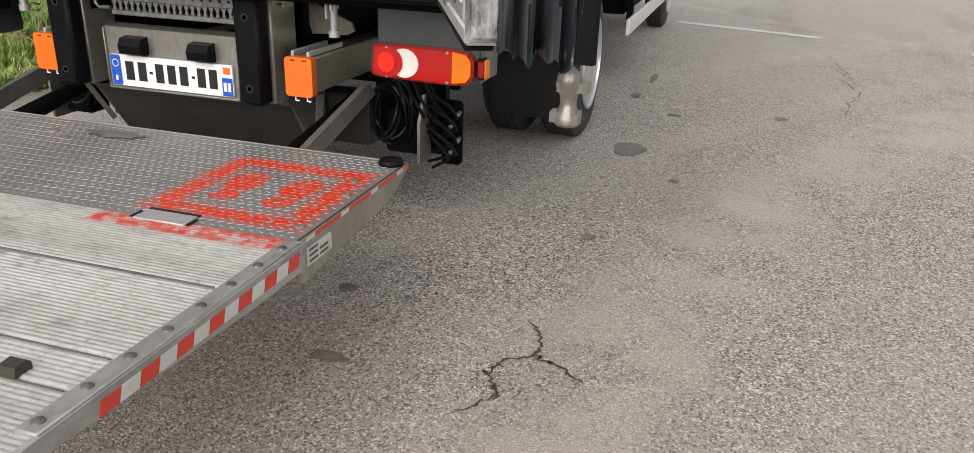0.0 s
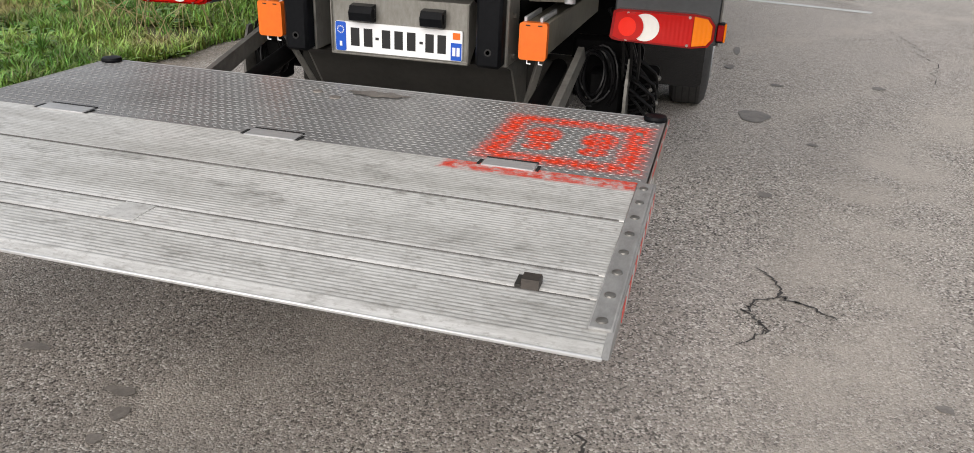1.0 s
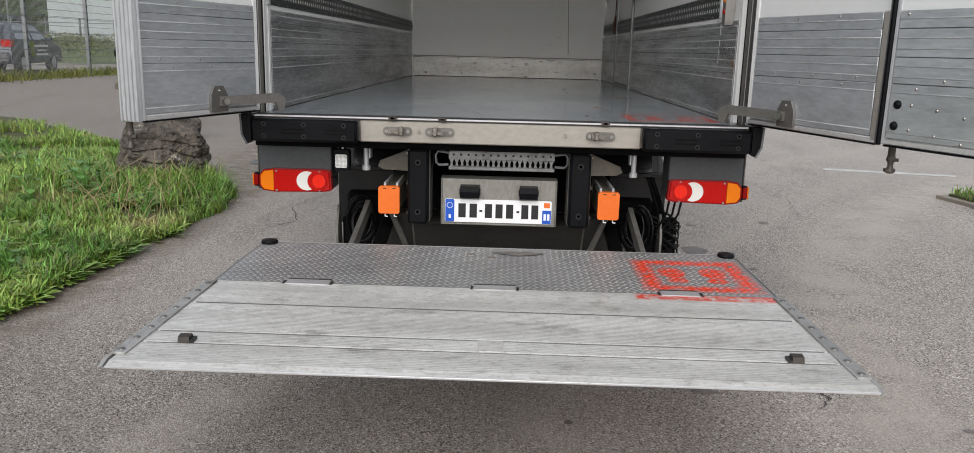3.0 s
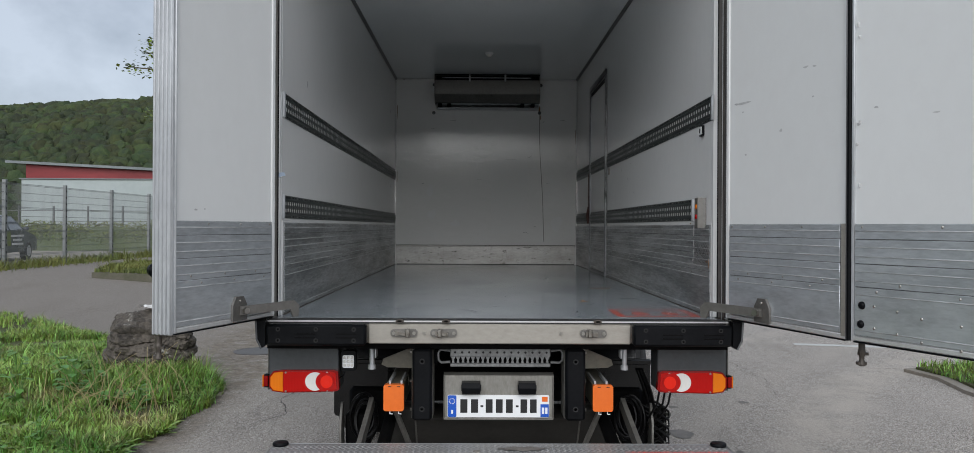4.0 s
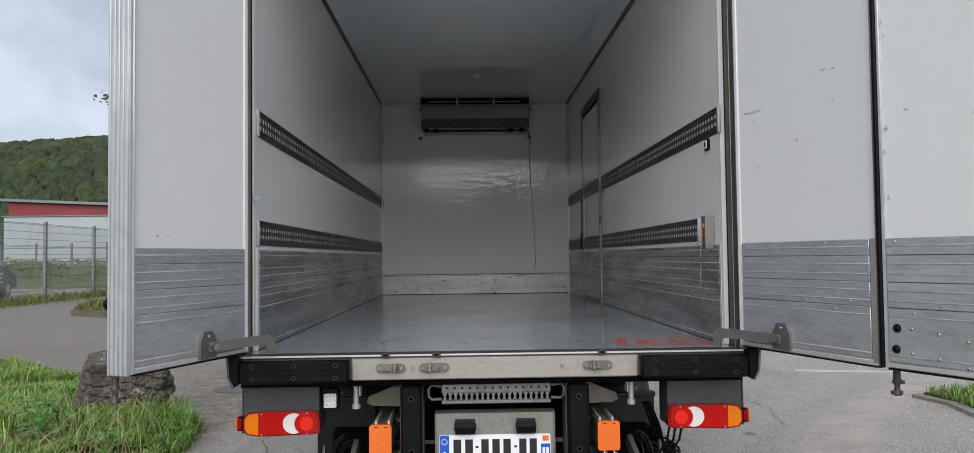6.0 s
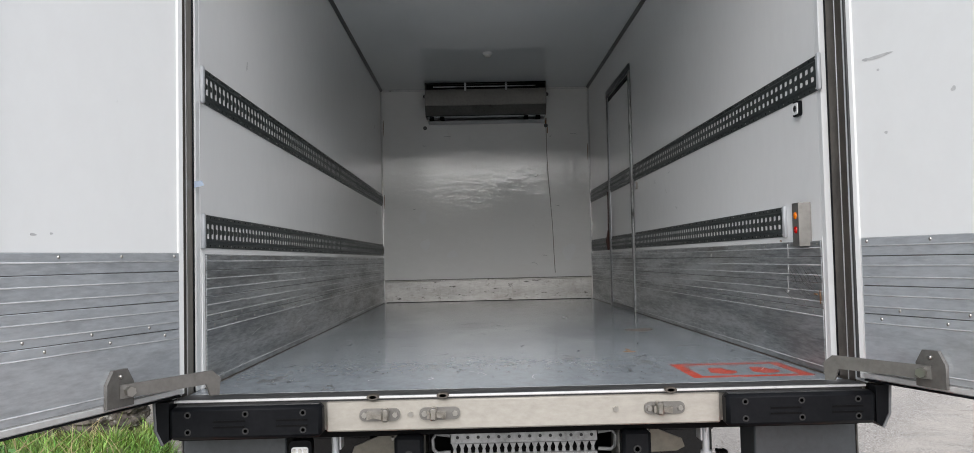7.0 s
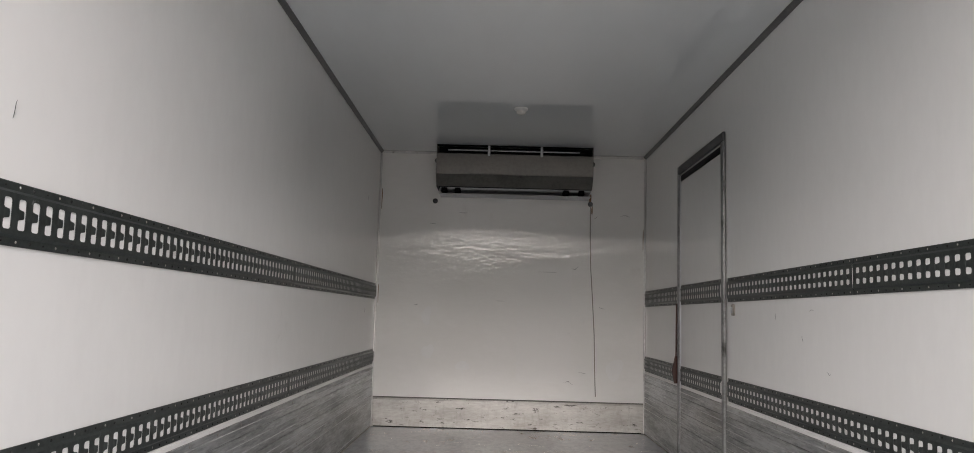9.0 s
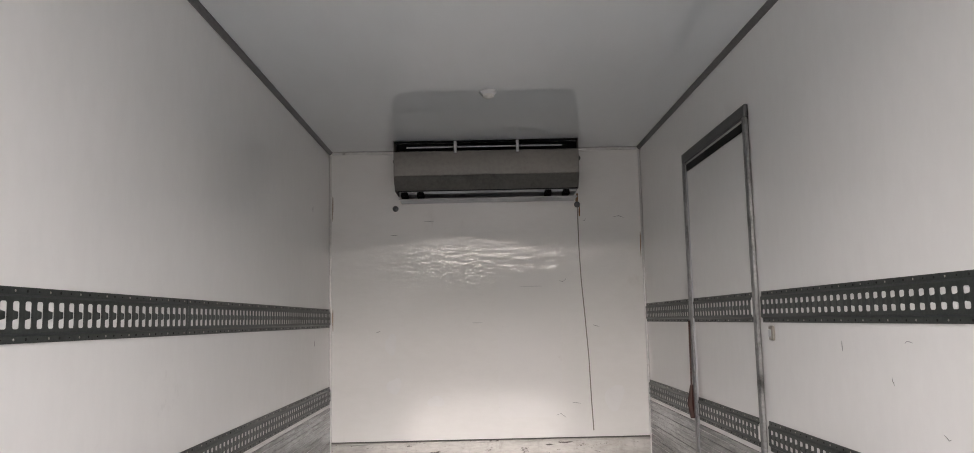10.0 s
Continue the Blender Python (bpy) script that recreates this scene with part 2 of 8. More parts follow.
DIRTYWHITE = surface("scraped_dirty_white_edge", (0.5, 0.51, 0.51), (0.33, 0.335, 0.34), 0.45, 0, 30, 5, 0.1, ((0.05, 0.05, 0.052), 9, 0.52, 0.66, (1, 1, 0.4)), (1, 1, 0.4), 0.1)
EDGE = surface("dirty_platform_edge", (0.4, 0.395, 0.38), (0.25, 0.245, 0.235), 0.48, 0.3, 60, 5, 0.1, ((0.11, 0.1, 0.09), 8, 0.54, 0.7, (1, 0.4, 1)), (1, 0.4, 1), 0.12)
RUBBER = surface("black_rubber", (0.0035, 0.004, 0.005), (0.007, 0.0075, 0.0088), 0.42, 0, 60, 5, 0.15, ((0.018, 0.018, 0.018), 7, 0.68, 0.88), rvar=0.12, spec=0.1)
HOSE = surface("black_hose", (0.003, 0.003, 0.0035), (0.006, 0.006, 0.0065), 0.4, 0, 30, 6, 0, rvar=0.05, spec=0.2)
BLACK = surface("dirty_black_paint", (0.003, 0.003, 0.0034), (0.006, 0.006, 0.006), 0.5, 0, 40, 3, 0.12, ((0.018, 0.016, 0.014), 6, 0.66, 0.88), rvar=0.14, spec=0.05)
WETBLACK = surface("glossy_black_plastic", (0.004, 0.004, 0.0045), (0.009, 0.009, 0.0095), 0.22, 0, 30, 6, 0.5, ((0.16, 0.16, 0.16), 38, 0.67, 0.74, (1, 1, 2)), rvar=0.1, height=0.004)
GREYBOX = surface("grey_painted_bracket", (0.062, 0.069, 0.074), (0.042, 0.047, 0.051), 0.42, 0.1, 40, 2, 0.05, ((0.13, 0.13, 0.125), 4, 0.65, 0.85), rvar=0.1)
CAST = surface("bright_cast_steel", (0.42, 0.395, 0.355), (0.2, 0.185, 0.16), 0.28, 0.85, 60, 8, 0.1, ((0.09, 0.075, 0.06), 14, 0.56, 0.7), rvar=0.1)
BOXSTEEL = surface("dull_plate_box_steel", (0.33, 0.322, 0.295), (0.2, 0.19, 0.168), 0.34, 0.55, 60, 3, 0.05, ((0.1, 0.085, 0.065), 5, 0.56, 0.8), (1, 1, 0.4), 0.1)
STEPMAT = surface("dirty_galvanised_grating", (0.3, 0.305, 0.305), (0.16, 0.162, 0.162), 0.4, 0.5, 60, 6, 0.1, ((0.05, 0.048, 0.045), 6, 0.55, 0.74), rvar=0.1)
BEAM = surface("khaki_grey_steel", (0.22, 0.205, 0.165), (0.14, 0.13, 0.105), 0.48, 0.15, 40, 2.4, 0.08, ((0.09, 0.08, 0.065), 3, 0.55, 0.8), rvar=0.1)
ARM = surface("grey_primer_steel", (0.17, 0.165, 0.148), (0.09, 0.087, 0.08), 0.48, 0.2, 40, 3, 0.1, ((0.05, 0.047, 0.043), 4, 0.55, 0.78), rvar=0.1)
SOOT = surface("sooty_dark_steel", (0.04, 0.038, 0.034), (0.024, 0.023, 0.021), 0.45, 0.1, 40, 2, 0.06, ((0.075, 0.068, 0.058), 3, 0.6, 0.82), rvar=0.1, spec=0.3)
RAIL = surface("dark_galvanised_rail", (0.032, 0.039, 0.038), (0.065, 0.076, 0.074), 0.4, 0.5, 80, 9, 0.12, ((0.35, 0.36, 0.36), 30, 0.66, 0.78), rvar=0.12)
TRIM = surface("dark_grey_trim", (0.1, 0.102, 0.105), (0.15, 0.152, 0.155), 0.4, 0.4, 60, 3, 0.05, None, rvar=0.1)
# for the sheet that stands in for a reflection on the bulkhead
REFLECT_SHEET = wavy(surface("reflection_sheet_panel", (0.87, 0.868, 0.852), (0.885, 0.88, 0.862), 0.03, 0, 9, 2.1, 0.02, ((0.66, 0.64, 0.6), 3, 0.64, 0.85), (1, 1, 1.6), 0.015, height=0.001, spec=0.6), 7.5, 0.0011)
KICKBOARD = surface("scraped_metal_kickboard", (0.47, 0.463, 0.445), (0.33, 0.322, 0.305), 0.42, 0.6, 50, 4, 0.1, ((0.07, 0.066, 0.06), 34, 0.58, 0.66, (0.35, 1, 1.3)), (0.4, 1, 1.5), 0.12, both(grime(0.45, (0.21, 0.185, 0.15), 2.5), grime(0.4, (0.16, 0.15, 0.13), 18, (1.2, 1, 0.4))))
BRIGHT = surface("bright_aluminium_trim", (0.74, 0.74, 0.73), (0.6, 0.6, 0.59), 0.32, 0.5, 50, 5, 0.04, ((0.35, 0.34, 0.32), 8, 0.6, 0.78), (1, 1, 1), 0.08)
FILLER = surface("pale_filler", (0.89, 0.89, 0.88), (0.85, 0.85, 0.84), 0.12, 0, 14, 3, 0.02)
SMUDGE = surface("grey_rub_mark", (0.42, 0.42, 0.42), (0.56, 0.56, 0.555), 0.4, 0, 60, 9, 0.02)
RUSTMARK = surface("rust_stain", (0.2, 0.1, 0.045), (0.34, 0.22, 0.13), 0.6, 0, 60, 9, 0.05)
CHROME = plain("bright_steel_bolt", (0.42, 0.405, 0.375), 0.3, 1.0)
DARKHOLE = plain("dark_recess", (0.008, 0.008, 0.008), 0.7)
TYRE = surface("dusty_tyre_rubber", (0.022, 0.022, 0.023), (0.05, 0.048, 0.046), 0.7, 0, 50, 4, 0.2, ((0.12, 0.11, 0.1), 5, 0.6, 0.82), rvar=0.1)
RIM = surface("silver_wheel_rim", (0.62, 0.63, 0.65), (0.5, 0.51, 0.53), 0.35, 0.6, 40, 4, 0.04, ((0.2, 0.18, 0.15), 6, 0.64, 0.8), rvar=0.1)
PLATE_WHITE = plain("reflective_white_plate", (0.82, 0.83, 0.84), 0.35)
PLATE_BLUE = plain("plate_blue_strip", (0.01, 0.09, 0.5), 0.35)
INK = plain("black_lettering", (0.012, 0.012, 0.013), 0.45)
TORN = surface("torn_grey_black_rubber", (0.012, 0.014, 0.018), (0.034, 0.038, 0.044), 0.42, 0, 25, 9, 0.3, ((0.3, 0.31, 0.32), 16, 0.58, 0.7, (1, 1, 0.4)), (1, 1, 0.2), 0.12, height=0.004)
ORANGE = surface("orange_plastic", (0.82, 0.17, 0.015), (0.75, 0.14, 0.012), 0.38, 0, 40, 4, 0.05, None, rvar=0.06)


def lens_mat(name, color, ridge, depth):
    m = bpy.data.materials.new(name)
    m.use_nodes = True
    nt = m.node_tree
    p = nt.nodes["Principled BSDF"]
    p.inputs["Base Color"].default_value = (*color, 1)
    p.inputs["Roughness"].default_value = 0.16
    p.inputs["Specular IOR Level"].default_value = 0.25
    p.inputs["Coat Weight"].default_value = 0.15
    tc = nt.nodes.new("ShaderNodeTexCoord").outputs["Object"]
    x, y, z = xyz(nt, tc)
    w = mth(nt, "SINE", mth(nt, "MULTIPLY", x, ridge))
    bn = sock(nt, "ShaderNodeBump", Strength=depth, Distance=0.002)
    nt.links.new(w, bn.inputs["Height"])
    nt.links.new(bn.outputs[0], p.inputs["Normal"])
    return m


LENS_RED = lens_mat("red_lamp_lens", (0.46, 0.005, 0.003), 420, 0.1)
LENS_STOP = lens_mat("bright_red_lamp_lens", (0.8, 0.022, 0.008), 300, 0.1)
LENS_DARKRED = lens_mat("deep_red_lamp_lens", (0.24, 0.003, 0.003), 500, 0.05)
LENS_AMBER = lens_mat("amber_lamp_lens", (0.78, 0.19, 0.006), 420, 0.1)
LENS_WHITE = lens_mat("white_lamp_lens", (0.75, 0.74, 0.7), 420, 0.15)
STRIPE_RED = plain("red_marking_tape", (0.62, 0.05, 0.03), 0.4)
STRIPE_WHITE = surface("dirty_white_tape", (0.62, 0.61, 0.58), (0.5, 0.49, 0.46), 0.45, 0, 40, 8, 0.03, ((0.3, 0.28, 0.25), 9, 0.6, 0.8))
LABEL_BLUE = plain("blue_print", (0.03, 0.06, 0.2), 0.4)
LABEL_WHITE = plain("printed_label_white", (0.42, 0.5, 0.62), 0.4)
PAPER = surface("crumpled_paper", (0.72, 0.71, 0.7), (0.6, 0.58, 0.57), 0.7, 0, 40, 8, 0.1)
ROADPAINT = surface("worn_road_paint", (0.62, 0.62, 0.6), (0.48, 0.48, 0.46), 0.6, 0, 120, 5, 0.3, ((0.16, 0.155, 0.15), 40, 0.62, 0.72))


def asphalt_mat():
    m = bpy.data.materials.new("weathered_asphalt")
    m.use_nodes = True
    nt = m.node_tree
    p = nt.nodes["Principled BSDF"]
    tc = nt.nodes.new("ShaderNodeTexCoord").outputs["Object"]
    vor = sock(nt, "ShaderNodeTexVoronoi", Scale=165.0)
    nt.links.new(tc, vor.inputs["Vector"])
    stone = nt.nodes.new("ShaderNodeSeparateColor")
    nt.links.new(vor.outputs["Color"], stone.inputs[0])
    n1 = noise_tex(nt, tc, 85, 6, 0.8)
    n2 = noise_tex(nt, tc, 0.55, 5, 0.6)
    n3 = noise_tex(nt, tc, 0.35, 4, 0.6, (2.6, 0.5, 1))
    n4 = noise_tex(nt, tc, 5.0, 5, 0.7)
    base = mixc(nt, ramp(nt, n1, 0.3, 0.72), (0.25, 0.222, 0.195), (0.62, 0.556, 0.492))
    base = mixc(nt, ramp(nt, stone.outputs[0], 0.78, 0.86), base, (0.82, 0.78, 0.72))
    base = mixc(nt, ramp(nt, stone.outputs[1], 0.72, 0.86), base, (0.075, 0.066, 0.057))
    base = mixc(nt, mth(nt, "MULTIPLY", ramp(nt, n2, 0.42, 0.68), 0.4), base, (0.47, 0.425, 0.385))
    base = mixc(nt, mth(nt, "MULTIPLY", ramp(nt, n3, 0.5, 0.72), 0.35), base, (0.16, 0.142, 0.125))
    base = mixc(nt, mth(nt, "MULTIPLY", ramp(nt, n4, 0.6, 0.85), 0.4), base, (0.14, 0.13, 0.12))
    # asphalt darker towards the near left, over a noisy border
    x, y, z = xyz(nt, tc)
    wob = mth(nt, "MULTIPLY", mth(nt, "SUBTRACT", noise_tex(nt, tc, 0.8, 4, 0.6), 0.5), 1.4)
    near_dark = ramp(nt, mth(nt, "SUBTRACT", wob, mth(nt, "ADD", y, mth(nt, "MULTIPLY", x, 0.55))), -0.3, 2.2)
    base = mixc(nt, mth(nt, "MULTIPLY", near_dark, 0.45), base, (0.09, 0.08, 0.07))
    yard = ramp(nt, mth(nt, "SUBTRACT", wob, x), 1.6, 5.5)
    base = mixc(nt, mth(nt, "MULTIPLY", yard, 0.6), base, (0.13, 0.11, 0.09))
    # trodden earth spilling from the verge over its border
    spill = mth(nt, "MULTIPLY", ramp(nt, mth(nt, "SUBTRACT", mth(nt, "MULTIPLY", wob, 0.35), x), 2.05, 2.55), ramp(nt, x, -4.6, -3.2))
    earth = mixc(nt, ramp(nt, noise_tex(nt, tc, 14, 5, 0.7), 0.35, 0.7), (0.12, 0.092, 0.062), (0.3, 0.245, 0.175))
    base = mixc(nt, mth(nt, "MULTIPLY", mth(nt, "MULTIPLY", spill, ramp(nt, noise_tex(nt, tc, 5, 5, 0.7), 0.3, 0.6)), 0.75), base, earth)
    # pale dusty swaths left by turning wheels
    for cx, cy, r, half, amount in ((11.86, -2.45, 10.35, 0.3, 0.55), (11.86, -2.45, 8.9, 0.22, 0.45), (20.3, -8.14, 22.6, 0.18, 0.26), (20.3, -8.14, 21.3, 0.16, 0.22), (9.5, 16.0, 10.5, 0.12, 0.3)):
        dx, dy = mth(nt, "SUBTRACT", x, cx), mth(nt, "SUBTRACT", y, cy)
        d = mth(nt, "SQRT", mth(nt, "ADD", mth(nt, "MULTIPLY", dx, dx), mth(nt, "MULTIPLY", dy, dy)))
        off = mth(nt, "ABSOLUTE", mth(nt, "SUBTRACT", mth(nt, "ADD", d, mth(nt, "MULTIPLY", wob, 0.12)), r))
        swath = mth(nt, "SUBTRACT", 1.0, ramp(nt, off, half * 0.3, half * 1.6))
        broken = ramp(nt, noise_tex(nt, tc, 2.2, 5, 0.7), 0.3, 0.62)
        base = mixc(nt, mth(nt, "MULTIPLY", mth(nt, "MULTIPLY", swath, broken), amount), base, (0.58, 0.52, 0.45))
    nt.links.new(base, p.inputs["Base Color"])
    p.inputs["Roughness"].default_value = 0.82
    p.inputs["Specular IOR Level"].default_value = 0.35
    bn = sock(nt, "ShaderNodeBump", Strength=0.8, Distance=0.007)
    nt.links.new(mth(nt, "ADD", n1, mth(nt, "MULTIPLY", vor.outputs["Distance"], -0.8)), bn.inputs["Height"])
    nt.links.new(bn.outputs[0], p.inputs["Normal"])
    return m


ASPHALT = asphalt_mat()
CRACK = surface("asphalt_crack_shadow", (0.04, 0.036, 0.034), (0.09, 0.083, 0.077), 0.9, 0, 90, 8, 0.3)
OIL = surface("oil_stain", (0.13, 0.116, 0.104), (0.25, 0.225, 0.2), 0.6, 0, 90, 8, 0.3)
SOIL = surface("grassy_soil", (0.085, 0.068, 0.036), (0.05, 0.075, 0.018), 0.9, 0, 40, 1.2, 0.5, ((0.17, 0.13, 0.07), 1.4, 0.55, 0.75), height=0.02)
GRAVEL = surface("pale_gravel", (0.3, 0.28, 0.25), (0.24, 0.2, 0.15), 0.9, 0, 30, 0.6, 0.3, ((0.14, 0.15, 0.05), 0.7, 0.55, 0.75))
SCRUB = surface("green_scrub", (0.085, 0.115, 0.02), (0.2, 0.2, 0.045), 0.6, 0, 4, 0.5, 0, ((0.15, 0.12, 0.06), 0.8, 0.58, 0.8), vary=0.35)
MEADOW = surface("rough_meadow", (0.06, 0.09, 0.025), (0.11, 0.12, 0.045), 0.9, 0, 6, 0.4, 0.3, ((0.2, 0.17, 0.1), 0.5, 0.6, 0.8))
GRASS = surface("grass_blades", (0.07, 0.165, 0.02), (0.335, 0.43, 0.092), 0.45, 0, 8, 0.9, 0, ((0.44, 0.36, 0.18), 1.6, 0.55, 0.7), vary=0.72, rvar=0.05)
STRAW = surface("dry_stalk", (0.42, 0.34, 0.18), (0.33, 0.26, 0.13), 0.7, 0, 30, 4, 0)
LEAF = surface("fresh_tree_leaves", (0.13, 0.19, 0.02), (0.22, 0.25, 0.04), 0.45, 0, 12, 2, 0, vary=0.3)
WEED = surface("broad_weed_leaves", (0.08, 0.19, 0.03), (0.12, 0.25, 0.05), 0.5, 0, 12, 3, 0.05, vary=0.25)
DRY = surface("dry_grass_blades", (0.3, 0.25, 0.1), (0.2, 0.2, 0.06), 0.7, 0, 8, 2, 0, ((0.2, 0.12, 0.06), 3, 0.55, 0.75), vary=0.4)
ROSETTE = surface("herb_leaves", (0.13, 0.24, 0.035), (0.3, 0.4, 0.08), 0.45, 0, 12, 3, 0, vary=0.4)
BARK = surface("tree_bark", (0.1, 0.08, 0.06), (0.17, 0.145, 0.115), 0.85, 0, 30, 4, 0.5, stretch=(1, 1, 0.2), height=0.01)
ROCK = surface("lichened_boulder", (0.15, 0.128, 0.105), (0.03, 0.026, 0.022), 0.85, 0, 22, 5.0, 1.0, ((0.4, 0.39, 0.35), 7, 0.6, 0.7, (1, 1, 1.6)), height=0.02)
FOREST = surface("forest_canopy", (0.016, 0.03, 0.009), (0.05, 0.062, 0.015), 0.8, 0, 0.5, 0.06, 0.8, ((0.013, 0.022, 0.012), 0.35, 0.5, 0.75), vary=0.4, height=1.2)
FENCE = surface("galvanised_fence", (0.27, 0.28, 0.28), (0.2, 0.21, 0.21), 0.45, 0.5, 40, 3, 0.05)
RENDER_WALL = surface("pale_factory_wall", (0.38, 0.42, 0.42), (0.33, 0.37, 0.37), 0.6, 0, 3, 0.2, 0.05)
RED_CLAD = surface("red_metal_cladding", (0.24, 0.02, 0.024), (0.17, 0.015, 0.018), 0.5, 0, 4, 0.3, 0.05, stretch=(1, 1, 6))
ROOF_EDGE = surface("grey_roof_edge", (0.2, 0.22, 0.23), (0.15, 0.165, 0.17), 0.5, 0.3, 4, 0.3, 0.05)
BROWN = surface("brown_dirty_steel", (0.1, 0.085, 0.07), (0.06, 0.052, 0.044), 0.45, 0.3, 40, 6, 0.1)
CARPAINT = surface("dark_grey_car_paint", (0.085, 0.095, 0.112), (0.07, 0.08, 0.095), 0.28, 0.3, 30, 2, 0.0, rvar=0.05)
GLASS_DARK = plain("dark_car_glass", (0.02, 0.025, 0.03), 0.06, 0, 0.5)
COPPERWIRE = surface("grey_cable", (0.22, 0.2, 0.17), (0.3, 0.28, 0.25), 0.5, 0, 40, 4, 0)
RUST = surface("rust_red_strap", (0.06, 0.022, 0.016), (0.04, 0.015, 0.011), 0.6, 0, 40, 6, 0.1)


# ---------------------------------------------------------------- mesh tools
class Geo:
    """Collects vertices and faces of one part."""

    def __init__(self):
        self.v, self.f = [], []

    def add(self, vs, fs):
        k = len(self.v)
        self.v += [tuple(p) for p in vs]
        self.f += [tuple(i + k for i in q) for q in fs]
        return self

    def box(self, x0, x1, y0, y1, z0, z1, b=0.0):
        lo, hi = (min(x0, x1), min(y0, y1), min(z0, z1)), (max(x0, x1), max(y0, y1), max(z0, z1))
        if b <= 0:
            vs = [(x, y, z) for x in (lo[0], hi[0]) for y in (lo[1], hi[1]) for z in (lo[2], hi[2])]
            return self.add(vs, [(0, 1, 3, 2), (4, 6, 7, 5), (0, 4, 5, 1), (2, 3, 7, 6), (0, 2, 6, 4), (1, 5, 7, 3)])
        b = min(b, *[(hi[i] - lo[i]) * 0.45 for i in range(3)])
        vs, idx = [], {}
        for c in range(8):
            s = [(c >> 2) & 1, (c >> 1) & 1, c & 1]
            for a in range(3):
                idx[c, a] = len(vs)
                vs.append([(hi[i] if s[i] else lo[i]) + (0 if i == a else (-b if s[i] else b)) for i in range(3)])
        fs = []
        for a in range(3):
            o = [i for i in range(3) if i != a]
            for s in (0, 1):
                ring = []
                for p, q in ((0, 0), (0, 1), (1, 1), (1, 0)):
                    t = [0, 0, 0]
                    t[a], t[o[0]], t[o[1]] = s, p, q
                    ring.append(idx[t[0] * 4 + t[1] * 2 + t[2], a])
                fs.append(tuple(ring))
            for p in (0, 1):
                for q in (0, 1):
                    t0, t1 = [0, 0, 0], [0, 0, 0]
                    t0[o[0]] = t1[o[0]] = p
                    t0[o[1]] = t1[o[1]] = q
                    t1[a] = 1
                    c0, c1 = t0[0] * 4 + t0[1] * 2 + t0[2], t1[0] * 4 + t1[1] * 2 + t1[2]
                    fs.append((idx[c0, o[0]], idx[c1, o[0]], idx[c1, o[1]], idx[c0, o[1]]))
        for c in range(8):
            fs.append((idx[c, 0], idx[c, 1], idx[c, 2]))
        return self.add(vs, fs)

    def cyl(self, p0, p1, r0, r1=None, n=16):
        r1 = r0 if r1 is None else r1
        p0, p1 = Vector(p0), Vector(p1)
        w = (p1 - p0).normalized()
        u = w.orthogonal().normalized()
        t = w.cross(u)
        ring = [math.cos(2 * math.pi * i / n) * u + math.sin(2 * math.pi * i / n) * t for i in range(n)]
        vs = [p0 + r0 * q for q in ring] + [p1 + r1 * q for q in ring]
        fs = [(i, (i + 1) % n, n + (i + 1) % n, n + i) for i in range(n)]
        return self.add(vs, fs + [tuple(range(n)), tuple(range(n, 2 * n))])

    def turn(self, p0, axis, profile, n=24):
        """A turned body: profile of (distance along the axis, radius)."""
        p0, w = Vector(p0), Vector(axis).normalized()
        u = w.orthogonal().normalized()
        t = w.cross(u)
        vs, fs, m = [], [], len(profile)
        for a, r in profile:
            vs += [p0 + w * a + r * (math.cos(2 * math.pi * i / n) * u + math.sin(2 * math.pi * i / n) * t) for i in range(n)]
        for k in range(m - 1):
            fs += [(k * n + i, k * n + (i + 1) % n, (k + 1) * n + (i + 1) % n, (k + 1) * n + i) for i in range(n)]
        return self.add(vs, fs + [tuple(range(n)), tuple(range((m - 1) * n, m * n))])

    def tube(self, pts, r, n=6):
        pts = [Vector(p) for p in pts]
        vs, fs = [], []
        u = (pts[1] - pts[0]).orthogonal().normalized()
        for k, p in enumerate(pts):
            w = (pts[min(k + 1, len(pts) - 1)] - pts[max(k - 1, 0)]).normalized()
            u = (u - w * u.dot(w)).normalized()
            t = w.cross(u)
            rr = r[k] if isinstance(r, (list, tuple)) else r
            vs += [p + rr * (math.cos(2 * math.pi * i / n) * u + math.sin(2 * math.pi * i / n) * t) for i in range(n)]
        for k in range(len(pts) - 1):
            fs += [(k * n + i, k * n + (i + 1) % n, (k + 1) * n + (i + 1) % n, (k + 1) * n + i) for i in range(n)]
        return self.add(vs, fs + [tuple(range(n)), tuple(range((len(pts) - 1) * n, len(pts) * n))])

    def prism(self, poly, axis, a0, a1):
        """poly: points in the two other axes, in their order x, y, z."""
        def put(p, a):
            q = list(p)
            q.insert("xyz".index(axis), a)
            return q
        n = len(poly)
        vs = [put(p, a0) for p in poly] + [put(p, a1) for p in poly]
        fs = [(i, (i + 1) % n, n + (i + 1) % n, n + i) for i in range(n)]
        return self.add(vs, fs + [tuple(range(n)), tuple(range(n, 2 * n))])

